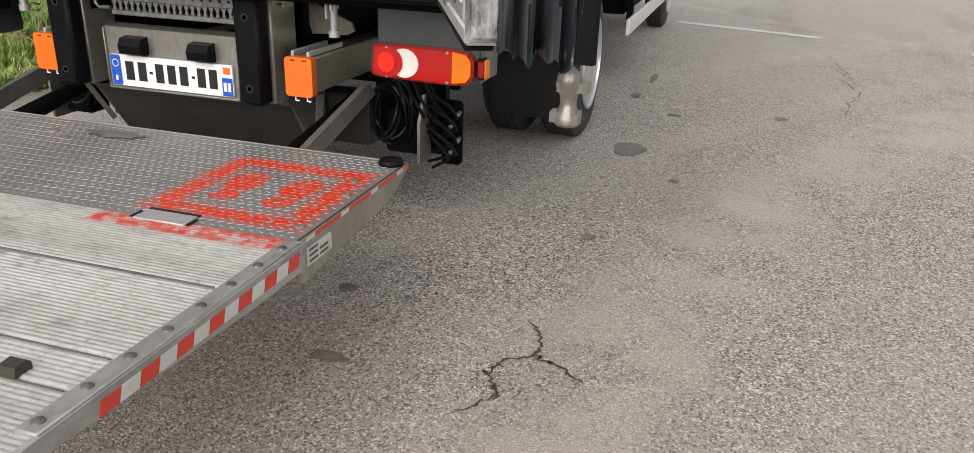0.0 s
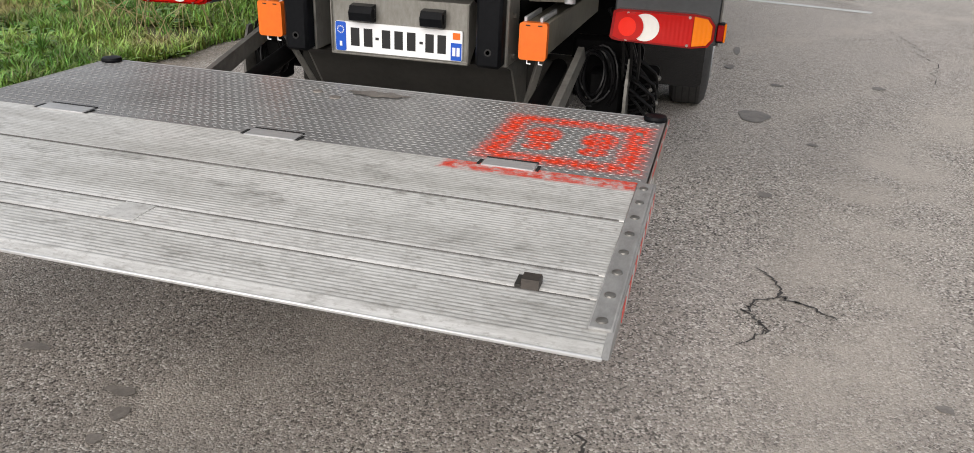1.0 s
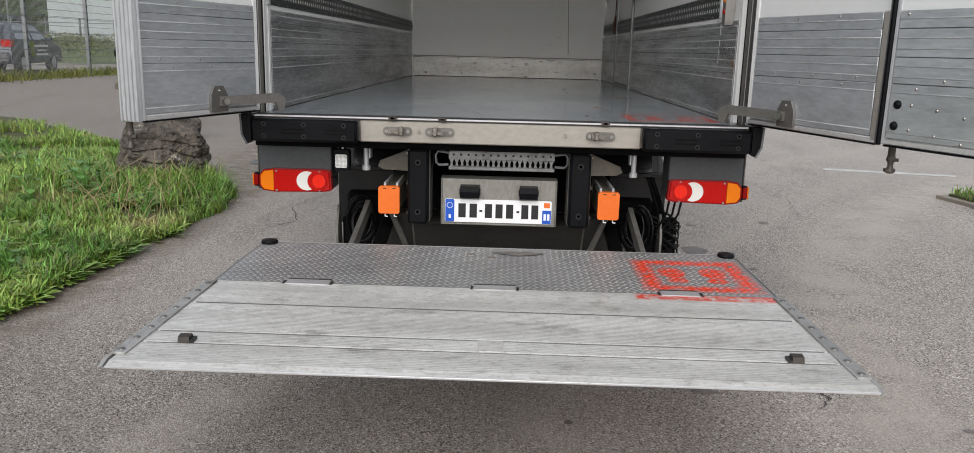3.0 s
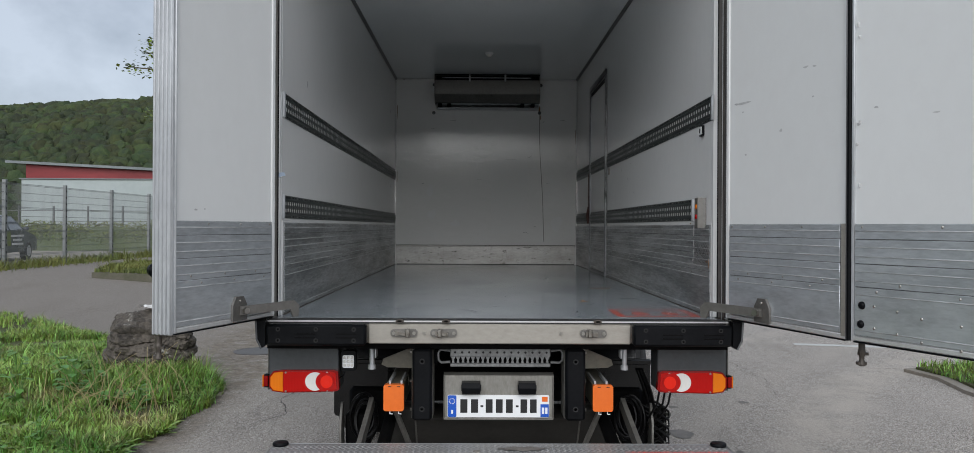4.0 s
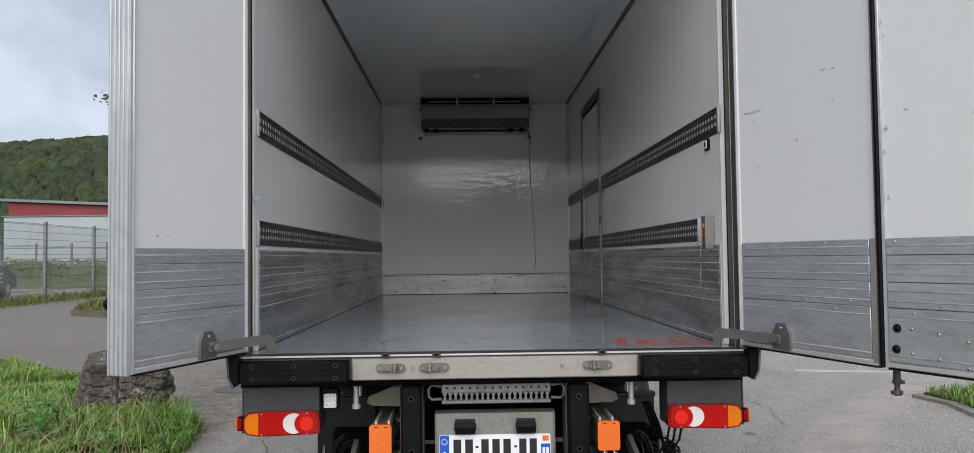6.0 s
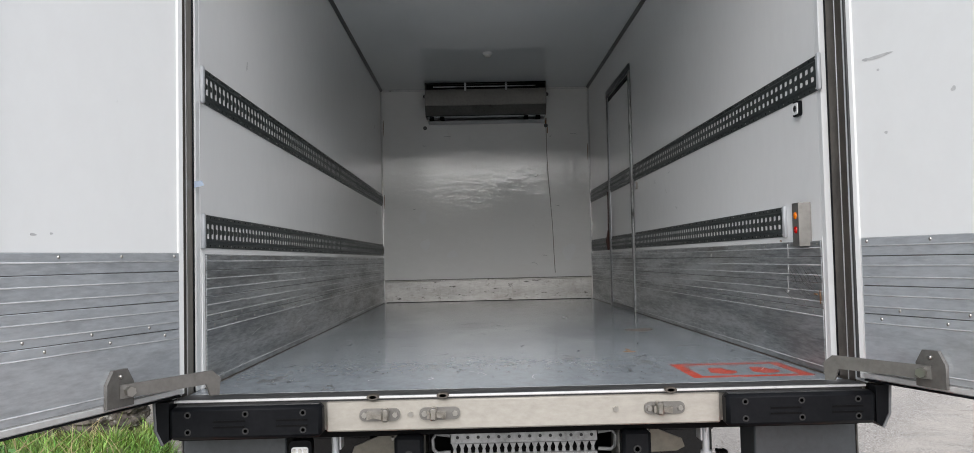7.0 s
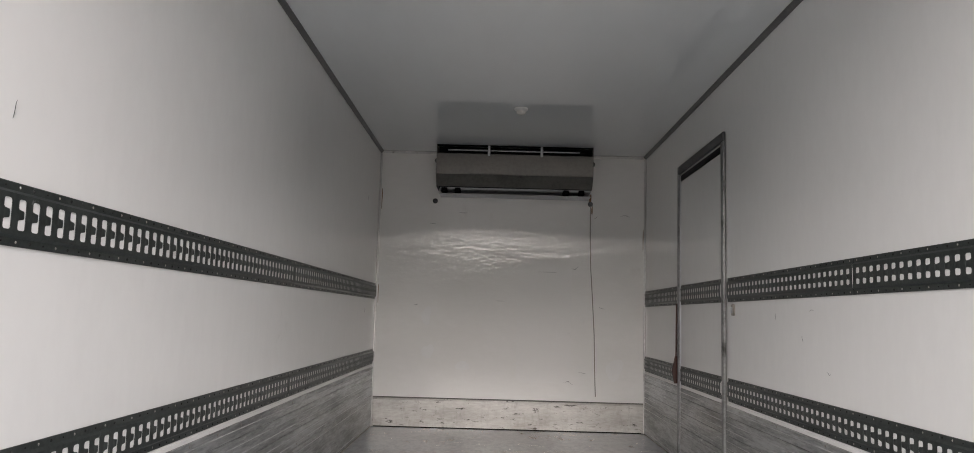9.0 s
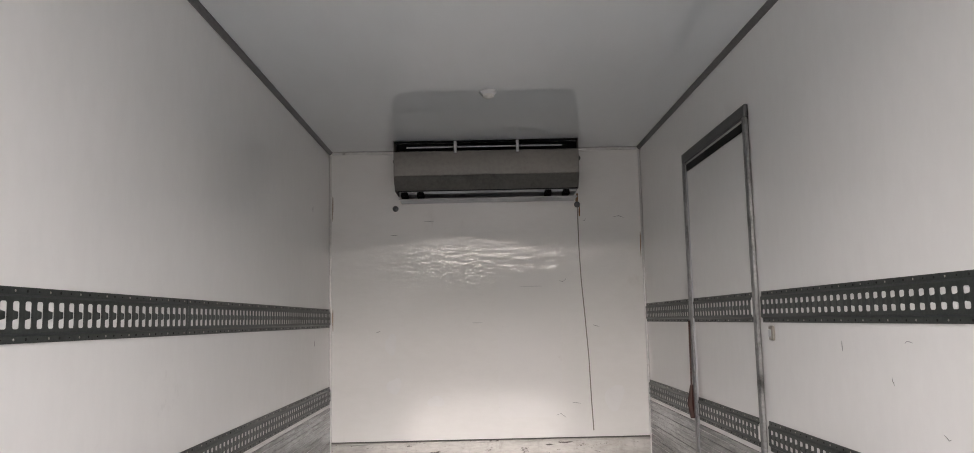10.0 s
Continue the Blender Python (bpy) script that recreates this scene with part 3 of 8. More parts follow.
    def ball(self, c, r, n=12, m=8):
        r = (r, r, r) if isinstance(r, (int, float)) else r
        vs, fs = [], []
        for k in range(m + 1):
            a = math.pi * k / m
            vs += [(c[0] + r[0] * math.sin(a) * math.cos(2 * math.pi * i / n), c[1] + r[1] * math.sin(a) * math.sin(2 * math.pi * i / n), c[2] + r[2] * math.cos(a)) for i in range(n)]
        for k in range(m):
            fs += [(k * n + i, k * n + (i + 1) % n, (k + 1) * n + (i + 1) % n, (k + 1) * n + i) for i in range(n)]
        return self.add(vs, fs)

    def at(self, m):
        self.v = [tuple(m @ Vector(p)) for p in self.v]
        return self


def rounded(x0, x1, z0, z1, r, n=5):
    pts = []
    for cx, cz, a in ((x1 - r, z1 - r, 0), (x0 + r, z1 - r, 90), (x0 + r, z0 + r, 180), (x1 - r, z0 + r, 270)):
        pts += [(cx + r * math.cos(radians(a + 90 * i / n)), cz + r * math.sin(radians(a + 90 * i / n))) for i in range(n + 1)]
    return pts


def thing(name, label, category, at=(0, 0, 0), group=""):
    ob = new(name)
    ob.location = at
    return tagged(ob, label, category, group)


def part(name, g, material, parent=None, label="", smooth=40, weld=True):
    me = bpy.data.meshes.new(name)
    me.from_pydata(g.v, [], g.f)
    if weld:
        bm = bmesh.new()
        bm.from_mesh(me)
        bmesh.ops.remove_doubles(bm, verts=bm.verts, dist=0.00002)
        bmesh.ops.recalc_face_normals(bm, faces=bm.faces)
        bm.to_mesh(me)
        bm.free()
    me.materials.append(material)
    if smooth:
        me.polygons.foreach_set("use_smooth", [True] * len(me.polygons))
        me.set_sharp_from_angle(angle=radians(smooth))
    ob = new(name, me)
    while parent and parent.parent and parent.parent.parent:
        parent = parent.parent
    ob.parent = parent
    if label:
        ob["label"] = label
    return ob


def structure(name, g, material, label, category, smooth=40, weld=True, kind="structure"):
    return tagged(part(name, g, material, None, "", smooth, weld), label, category, "", kind)

# ---------------------------------------------------------------- ground
def rise(x, y):
    """The yard is level round the truck and climbs a little towards the fence."""
    r = math.hypot(x, y)
    s = min(max((r - 9.5) / 11.0, 0.0), 1.0)
    return 0.385 * s * s * (3 - 2 * s)


def sheet(xs, ys, lift, inside=None):
    g = Geo()
    nx, ny = len(xs), len(ys)
    g.v = [(x, y, rise(x, y) + lift(x, y)) for y in ys for x in xs]
    for j in range(ny - 1):
        for i in range(nx - 1):
            cx, cy = (xs[i] + xs[i + 1]) / 2, (ys[j] + ys[j + 1]) / 2
            if inside is None or inside(cx, cy):
                g.f.append((j * nx + i, j * nx + i + 1, (j + 1) * nx + i + 1, (j + 1) * nx + i))
    return g


def steps(stops):
    out = []
    for a, b, n in stops:
        out += [a + (b - a) * i / n for i in range(n)]
    return out + [stops[-1][1]]


axis_x = steps([(-1200, -100, 10), (-100, -30, 10), (-30, 30, 60), (30, 100, 8), (100, 1200, 8)])
axis_y = steps([(-600, -40, 8), (-40, -10, 6), (-10, 40, 50), (40, 120, 10), (120, 1500, 10)])
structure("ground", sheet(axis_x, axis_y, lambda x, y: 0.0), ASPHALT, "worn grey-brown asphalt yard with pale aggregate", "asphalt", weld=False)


def edge_x(y):
    """The verge's border with the asphalt."""
    if y < 1.6:
        return -2.64 + 0.06 * math.sin(y * 1.7) + 0.03 * math.sin(y * 6.1)
    if y < 3.6:
        return -2.58 + 0.1 * math.sin((y - 1.6) / 2.0 * math.pi) + 0.03 * math.sin(y * 7)
    return -2.56 - (y - 3.6) * 0.62 - 0.05 * (y - 3.6) ** 2


def on_verge(x, y):
    return x < edge_x(y) and y < 9.4 + 0.25 * math.sin(x * 1.3) - max(0.0, -x - 8) * 0.05 and x > -22


def verge_lift(x, y):
    d = max(0.0, edge_x(y) - x)
    n = noise.noise(Vector((x * 0.9, y * 0.9, 3.1)))
    return 0.006 + min(d, 0.7) * 0.07 + 0.035 * n * min(d, 1.0)


structure("verge", sheet(steps([(-22, -9, 16), (-9, -2.1, 70)]), steps([(-6, -1, 12), (-1, 9.8, 90)]), verge_lift, on_verge), SOIL, "grassy earth verge beside the asphalt", "verge", weld=False)


def grass(name, spots, label, tall=1.0, material=GRASS):
    """Many bent, tapering blades."""
    vs, fs = [], []
    for x, y, z, h in spots:
        a = random.uniform(0, 6.283)
        lean = random.uniform(0.2, 1.3) * h
        w = random.uniform(0.0028, 0.007) * tall
        dx, dy = math.cos(a), math.sin(a)
        px, py = -dy * w, dx * w
        k = len(vs)
        vs += [(x - px, y - py, z - 0.01), (x + px, y + py, z - 0.01),
               (x + dx * lean * 0.35 + px * 0.8, y + dy * lean * 0.35 + py * 0.8, z + h * 0.62), (x + dx * lean * 0.35 - px * 0.8, y + dy * lean * 0.35 - py * 0.8, z + h * 0.62),
               (x + dx * lean, y + dy * lean, z + h)]
        fs += [(k, k + 1, k + 2, k + 3), (k + 3, k + 2, k + 4)]
    g = Geo()
    g.v, g.f = vs, fs
    return tagged(part(name, g, material, None, "", 0, False), label, "grass", "", "stuff")


def tufts(count, x0, x1, y0, y1, test, low, high, per=15):
    """Blades in clumps, thin where the soil is bare."""
    out = []
    made = 0
    while made < count:
        x, y = random.uniform(x0, x1), random.uniform(y0, y1)
        if not test(x, y):
            continue
        n = noise.noise(Vector((x * 1.1, y * 1.1, 7.7))) * 0.5 + 0.5
        bare = noise.noise(Vector((x * 0.8 + 4, y * 1.5, 1.7))) + 0.4 * noise.noise(Vector((x * 3, y * 3, 9)))
        if bare > 0.12 and random.random() < 0.85:
            continue
        made += 1
        if ((x + 4.45) / 0.75) ** 2 + ((y - 2.65) / 0.5) ** 2 < 1 and random.random() < 0.85:
            continue
        h = (low + (high - low) * n * random.uniform(0.4, 1.15)) * (0.45 if bare > 0.12 else 1.0)
        for _ in range(int(per * random.uniform(0.5, 1.5))):
            a, r = random.uniform(0, 6.283), abs(random.gauss(0, 0.035))
            bx, by = x + r * math.cos(a), y + r * math.sin(a)
            out.append((bx, by, rise(bx, by) + verge_lift(bx, by), h * random.uniform(0.45, 1.1)))
    return out


grass("verge_grass", tufts(6400, -6.5, -2.2, -1.6, 8.2, on_verge, 0.02, 0.19, 27) + tufts(2300, -14, -6.0, 0.0, 9.6, on_verge, 0.06, 0.3)
      + [(edge_x(y) - abs(random.gauss(0, 0.1)) + 0.03, y, 0.008, random.uniform(0.03, 0.13)) for y in [random.uniform(-1.5, 7) for _ in range(5000)]],
      "bright green unmown grass with bare straw-coloured patches on the verge")


dry = []
for _ in range(9000):
    a, r = random.uniform(0, 6.283), math.sqrt(random.random()) * (1 + 0.25 * random.random())
    x, y = -4.45 + 0.8 * r * math.cos(a), 2.65 + 0.55 * r * math.sin(a)
    dry.append((x, y, rise(x, y) + verge_lift(x, y), random.uniform(0.02, 0.1)))
grass("dry_grass", dry, "patch of dry straw-coloured grass in the verge", 0.9, DRY)


def rosettes(name, count, label):
    """Low leafy rosettes crowding the verge's border."""
    g = Geo()
    rnd = random.Random(77)
    for _ in range(count):
        y = rnd.uniform(-1.4, 5.4)
        x = edge_x(y) - abs(rnd.gauss(0.02, 0.75)) + 0.03
        if noise.noise(Vector((x * 1.2, y * 1.2, 2.2))) < -0.12 or ((x + 4.45) / 0.75) ** 2 + ((y - 2.65) / 0.5) ** 2 < 1:
            continue
        z = rise(x, y) + verge_lift(x, y)
        s = rnd.uniform(0.6, 1.25)
        for k in range(rnd.randint(7, 13)):
            a, l, w, up = rnd.uniform(0, 6.28), s * rnd.uniform(0.07, 0.15), s * rnd.uniform(0.01, 0.02), rnd.uniform(0.2, 0.8)
            dx, dy = math.cos(a), math.sin(a)
            pts = []
            for f, ww in ((0.05, 0.3), (0.4, 1.0), (0.75, 0.9), (1.0, 0.05)):
                h = z + up * l * (f * 1.5 - f * f * 0.9)
                pts += [(x + dx * l * f - dy * w * ww, y + dy * l * f + dx * w * ww, h), (x + dx * l * f + dy * w * ww, y + dy * l * f - dx * w * ww, h)]
            g.add(pts, [(0, 1, 3, 2), (2, 3, 5, 4), (4, 5, 7, 6)])
    return tagged(part(name, g, ROSETTE, None, "", 0, False), label, "plants", "", "stuff")


tall = []
rnd = random.Random(58)
while len(tall) < 16000:
    cx, cy = rnd.gauss(-3.55, 0.75), rnd.gauss(3.75, 0.45)
    if not on_verge(cx, cy) or (cx + 3.6) ** 2 + (cy - 4.45) ** 2 < 0.16:
        continue
    h = rnd.uniform(0.08, 0.3) * (0.6 + 0.8 * abs(noise.noise(Vector((cx * 2, cy * 2, 6)))))
    for _ in range(12):
        bx, by = cx + rnd.gauss(0, 0.035), cy + rnd.gauss(0, 0.035)
        tall.append((bx, by, rise(bx, by) + verge_lift(bx, by), h * rnd.uniform(0.4, 1.1)))
grass("tall_grass", tall, "longer tufted grass in front of the boulder")

far_spots = []
for _ in range(30000):
    x, y = random.uniform(-9, -2.5), random.uniform(-6, -1.5)
    if on_verge(x, y):
        far_spots.append((x, y, rise(x, y) + verge_lift(x, y), random.uniform(0.03, 0.14)))
grass("rough_grass", far_spots, "rough green grass further along the verge", 1.6)

rosettes("verge_herbs", 3400, "bright broad-leaved herbs crowding the verge's border")


# road markings, cracks and stains
def ribbon(points, width, jitter, z=0.004, n=9):
    g = Geo()
    line = []
    for (x0, y0), (x1, y1) in zip(points, points[1:]):
        for i in range(n):
            u = i / n
            line.append((x0 + (x1 - x0) * u + random.gauss(0, jitter), y0 + (y1 - y0) * u + random.gauss(0, jitter)))
    line.append(points[-1])
    vs, fs = [], []
    for k, (x, y) in enumerate(line):
        x1, y1 = line[min(k + 1, len(line) - 1)]
        x0, y0 = line[max(k - 1, 0)]
        d = math.hypot(x1 - x0, y1 - y0) or 1
        fade = math.sin(math.pi * (k + 0.4) / (len(line) + 0.2)) ** 0.4
        w = width * fade * random.uniform(0.35, 1.0) / 2
        vs += [(x - (y1 - y0) / d * w, y + (x1 - x0) / d * w, rise(x, y) + z), (x + (y1 - y0) / d * w, y - (x1 - x0) / d * w, rise(x, y) + z)]
    fs = [(2 * k, 2 * k + 1, 2 * k + 3, 2 * k + 2) for k in range(len(line) - 1)]
    return g.add(vs, fs)


crack = Geo()
for pts in (((1.422, -0.166), (1.5, -0.27), (1.508, -0.384), (1.59, -0.425), (1.674, -0.485)), ((1.508, -0.384), (1.43, -0.44), (1.397, -0.518), (1.43, -0.58), (1.46, -0.631), (1.358, -0.756))):
    r = ribbon(pts, 0.013, 0.008)
    crack.add(r.v, r.f)
structure("crack", crack, CRACK, "dark branching crack in the asphalt", "crack", 0, False)
crack = Geo()
for pts in (((2.78, 6.0), (2.81, 5.64), (2.9, 5.1), (2.84, 4.6), (2.88, 4.23), (2.68, 3.33)), ((2.83, 5.35), (3.3, 5.2), (4.4, 4.9), (6.0, 4.6)), ((2.2, 5.0), (2.6, 5.25), (2.85, 5.4))):
    r = ribbon(pts, 0.01, 0.022)
    crack.add(r.v, r.f)
structure("crack", crack, CRACK, "thin wandering crack across the far asphalt", "crack", 0, False)
crack = Geo()
for pts in (((-1.75, 3.9), (-1.9, 3.2), (-1.7, 2.6), (-2.0, 2.1)), ((1.0, -1.3), (1.02, -1.42), (1.0, -1.5))):
    r = ribbon(pts, 0.014, 0.01)
    crack.add(r.v, r.f)
structure("crack", crack, CRACK, "short hairline cracks in the asphalt beside the lift", "crack", 0, False)


def blot(x, y, rx, ry, z=0.004, n=48):
    g = Geo()
    ring = []
    for i in range(n):
        a = 2 * math.pi * i / n
        k = 0.88 + 0.08 * math.sin(a * 3 + x * 9) + 0.05 * math.sin(a * 5 + y * 7) + 0.04 * random.random()
        ring.append((x + rx * k * math.cos(a), y + ry * k * math.sin(a), rise(x, y) + z))
    return g.add([(x, y, rise(x, y) + z)] + ring, [(0, 1 + i, 1 + (i + 1) % n) for i in range(n)])


for x, y, rx, ry in ((1.454, 1.985, 0.1, 0.15), (1.482, 0.612, 0.035, 0.04), (0.768, -0.168, 0.04, 0.035), (-0.52, -1.42, 0.05, 0.02), (-0.715, -1.475, 0.035, 0.018), (-0.09, -1.7, 0.022, 0.02),
                     (0.924, -0.603, 0.07, 0.03), (1.75, 1.5, 0.03, 0.03), (1.62, 2.9, 0.05, 0.04), (2.3, 3.1, 0.05, 0.05), (1.3, 3.4, 0.04, 0.09), (1.35, 4.1, 0.03, 0.2), (1.9, -0.9, 0.025, 0.02), (0.31, -0.95, 0.02, 0.02), (-0.61, -1.56, 0.03, 0.02), (-0.35, -1.78, 0.028, 0.02), (-0.16, -1.52, 0.05, 0.02), (-0.1, -1.6, 0.025, 0.03)):
    structure("stain", blot(x, y, rx, ry), OIL, "dark oil stain soaked into the asphalt", "stain", 0, False)


def dash(ax, ay, bx, by, w):
    g = Geo()
    d = math.hypot(bx - ax, by - ay)
    nx, ny = -(by - ay) / d * w / 2, (bx - ax) / d * w / 2
    n = 14
    vs, fs = [], []
    for i in range(n + 1):
        u = i / n
        x, y = ax + (bx - ax) * u, ay + (by - ay) * u
        e = random.uniform(0.93, 1.05)
        vs += [(x - nx * e, y - ny * e, 0.004), (x + nx * e, y + ny * e, 0.004), (x + nx * e, y + ny * e, 0.007), (x - nx * e, y - ny * e, 0.007)]
    for i in range(n):
        for k in range(4):
            fs.append((4 * i + k, 4 * i + (k + 1) % 4, 4 * i + 4 + (k + 1) % 4, 4 * i + 4 + k))
    fs += [(0, 1, 2, 3), (4 * n, 4 * n + 1, 4 * n + 2, 4 * n + 3)]
    return g.add(vs, fs)


structure("road_marking", dash(1.222, 7.66, 2.8, 7.16, 0.16), ROADPAINT, "worn white dash painted on the asphalt", "road marking", 0)
structure("road_marking", dash(4.2, 6.75, 5.73, 6.42, 0.16), ROADPAINT, "worn white dash painted on the asphalt", "road marking", 0)

ring = Geo().turn((-2.85, 5.98, 0.002), (0, 0, 1), [(0, 0.31), (0.006, 0.31), (0.006, 0.28), (0.003, 0.278), (0.003, 0.25), (0.005, 0.248), (0.005, 0.0)], 32)
structure("manhole_cover", ring, surface("cast_iron_cover", (0.12, 0.115, 0.11), (0.18, 0.17, 0.165), 0.6, 0.3, 60, 5, 0.2), "round cast-iron manhole cover set in the asphalt", "manhole cover")

# grass island to the right with its kerb
isl = [(4.66, 4.69), (4.75, 4.2), (4.62, 3.5), (4.7, 1.5), (9.5, 1.2), (9.5, 5.4), (6.6, 5.2), (5.45, 4.97)]
structure("kerb", Geo().prism([(x - 0.05, y) for x, y in isl], "z", -0.02, 0.035), GRAVEL, "low pale kerb round a grass island", "kerb")
structure("grass_island", Geo().prism([(x + (0.06 if x < 5 else 0), y - 0.04) for x, y in isl], "z", 0.0, 0.06), SOIL, "earth of a small grass island", "verge")


def in_island(x, y):
    return x > 4.74 and y > 1.6 and y < 4.68 + (x - 4.66) * 0.26 and x < 8


isl_spots = []
while len(isl_spots) < 12000:
    x, y = random.uniform(4.7, 8), random.uniform(1.6, 5.5)
    if in_island(x, y):
        isl_spots.append((x, y, 0.06, random.uniform(0.03, 0.11)))
grass("island_grass", isl_spots, "short green grass on the kerbed island")


# ---------------------------------------------------------------- the truck
truck = thing("box_truck", "white refrigerated box truck parked with rear doors open and lift lowered", "truck")
XL, XR, YB, ZF, ZC = -1.133, 1.112, 5.785, 1.115, 3.405
YR = -0.2
LEFT_WALL = Matrix(((0, -1, 0, XL), (1, 0, 0, 0), (0, 0, 1, 0), (0, 0, 0, 1)))
RIGHT_WALL = Matrix(((0, 1, 0, XR), (1, 0, 0, 0), (0, 0, 1, 0), (0, 0, 0, 1)))


def wall_frame(hx, hy, ux, uy, ox, oy):
    """Local axes of a door: along the leaf, outwards, up."""
    return Matrix(((ux, ox, 0, hx), (uy, oy, 0, hy), (0, 0, 1, 0), (0, 0, 0, 1)))


# cargo box shell
part("floor_panel", Geo().box(XL, XR, YR + 0.105, YB, 1.02, ZF), FLOOR_MAT, truck, "grey coated load floor with scuffs and a red shoe stencil")
for xm, side in ((XL, -1), (XR, 1)):
    part("side_wall", Geo().box(xm, xm + side * 0.06, 0.05, YB + 0.06, 1.0, 3.47), WALL_INNER, truck, "glossy white insulated side wall")
part("front_wall", Geo().box(XL, XR, YB, YB + 0.08, 1.0, 3.47), BACK_WALL, truck, "wavy white front bulkhead with patched scuffs")
part("ceiling_panel", Geo().box(XL, XR, -0.06, YB, ZC, ZC + 0.06), CEILING, truck, "grey-white glossy ceiling panel")
for xm, side in ((XL, 1), (XR, -1)):
    part("ceiling_trim", Geo().prism([(xm, ZC), (xm + side * 0.022, ZC), (xm + side * 0.022, ZC - 0.004), (xm + side * 0.004, ZC - 0.022), (xm, ZC - 0.022)], "y", 0.0, YB - 0.002), TRIM, truck, "dark grey cove trim under the ceiling")
    part("corner_trim", Geo().box(xm + side * 0.001, xm + side * 0.016, YB - 0.014, YB - 0.001, ZF, ZC - 0.02, 0.003), BRIGHT, truck)
part("top_trim", Geo().box(XL + 0.02, XR - 0.02, YB - 0.012, YB - 0.001, ZC - 0.022, ZC - 0.002, 0.003), BRIGHT, truck)
kb = Geo().box(XL + 0.016, XR - 0.016, YB - 0.012, YB - 0.001, ZF + 0.002, 1.335, 0.002)
kb.box(XL + 0.016, XR - 0.016, YB - 0.022, YB - 0.001, 1.335, 1.35, 0.003)
part("kickboard_joint", Geo().box(XL + 0.016, XR - 0.016, YB - 0.016, YB - 0.001, 1.3505, 1.356, 0.001), SEAM, truck)
kickboard = part("kickboard", kb, KICKBOARD, truck, "scraped metal kickboard along the bulkhead")
for i in range(15):
    part("rivet", Geo().ball((XL + 0.09 + i * 0.148, YB - 0.013, 1.318), 0.005, 6, 4), CHROME, kickboard)
part("badge", Geo().turn((-0.02, YB - 0.012, 1.215), (0, -1, 0), [(0, 0.028), (0.003, 0.028), (0.003, 0.021), (0.001, 0.02), (0.001, 0)], 18), KICKBOARD, kickboard)

JOINTS = (1.538, 1.4415, 1.350)
RIBS = ((1.571,), (1.507, 1.470), (1.411, 1.374), (1.3205,))


def kick_plate(m, u0, u1, z0, z1, parent, rivets=True, skin=None):
    """Interlocking aluminium planks with fine raised ribs and dark joints, in a wall's local axes."""
    part("plank_backing", Geo().box(u0, u1, -0.002, -0.0004, z0, z1).at(m), SEAM, parent)
    edges = [z1, *JOINTS, z0]
    planks = []
    for k, (hi, lo) in enumerate(zip(edges, edges[1:])):
        p = part("plank", Geo().box(u0, u1, -0.006, -0.0005, lo + (0.0012 if k < 3 else 0.001), hi - (0.0012 if k else 0.0005), 0.0012).at(m), skin or KICK, parent, "smooth scratched aluminium plank" if k == 3 else "")
        planks.append(p)
        for z in RIBS[k] + ((z0 + 0.022,) if k == 3 else ()):
            part("rib", Geo().box(u0 + 0.001, u1 - 0.001, -0.0085, -0.005, z - 0.0022, z + 0.0022, 0.0013).at(m), RIB, p)
    if rivets:
        n = max(2, round((u1 - u0) / 0.27))
        for z, k, own in ((z1 - 0.012, 0.1, planks[0]), (1.365, 0.6, planks[2]), (1.335, 0.3, planks[3])):
            for i in range(n):
                u = u0 + (i + k) * (u1 - u0) / n
                if u0 + 0.01 < u < u1 - 0.01:
                    part("rivet", Geo().ball((0, 0, 0), (0.0055, 0.003, 0.0055), 6, 4).at(m @ Matrix.Translation((u, -0.0068, z))), CHROME, own)


left_wall_part = part("wall_liner", Geo().box(0.062, YB - 0.02, -0.0018, 0.0, ZF, 1.61).at(LEFT_WALL), WALL_INNER, truck)
right_wall_part = part("wall_liner", Geo().box(0.045, YB - 0.02, -0.0018, 0.0, ZF, 1.61).at(RIGHT_WALL), WALL_INNER, truck)
LW2, RW2 = LEFT_WALL @ Matrix.Translation((0, -0.002, 0)), RIGHT_WALL @ Matrix.Translation((0, -0.002, 0))
kick_plate(LW2, 0.09, YB - 0.02, ZF + 0.003, 1.596, left_wall_part)
kick_plate(RW2, 0.05, 3.44, ZF + 0.003, 1.596, right_wall_part)
kick_plate(RW2, 4.55, YB - 0.02, ZF + 0.003, 1.596, right_wall_part)


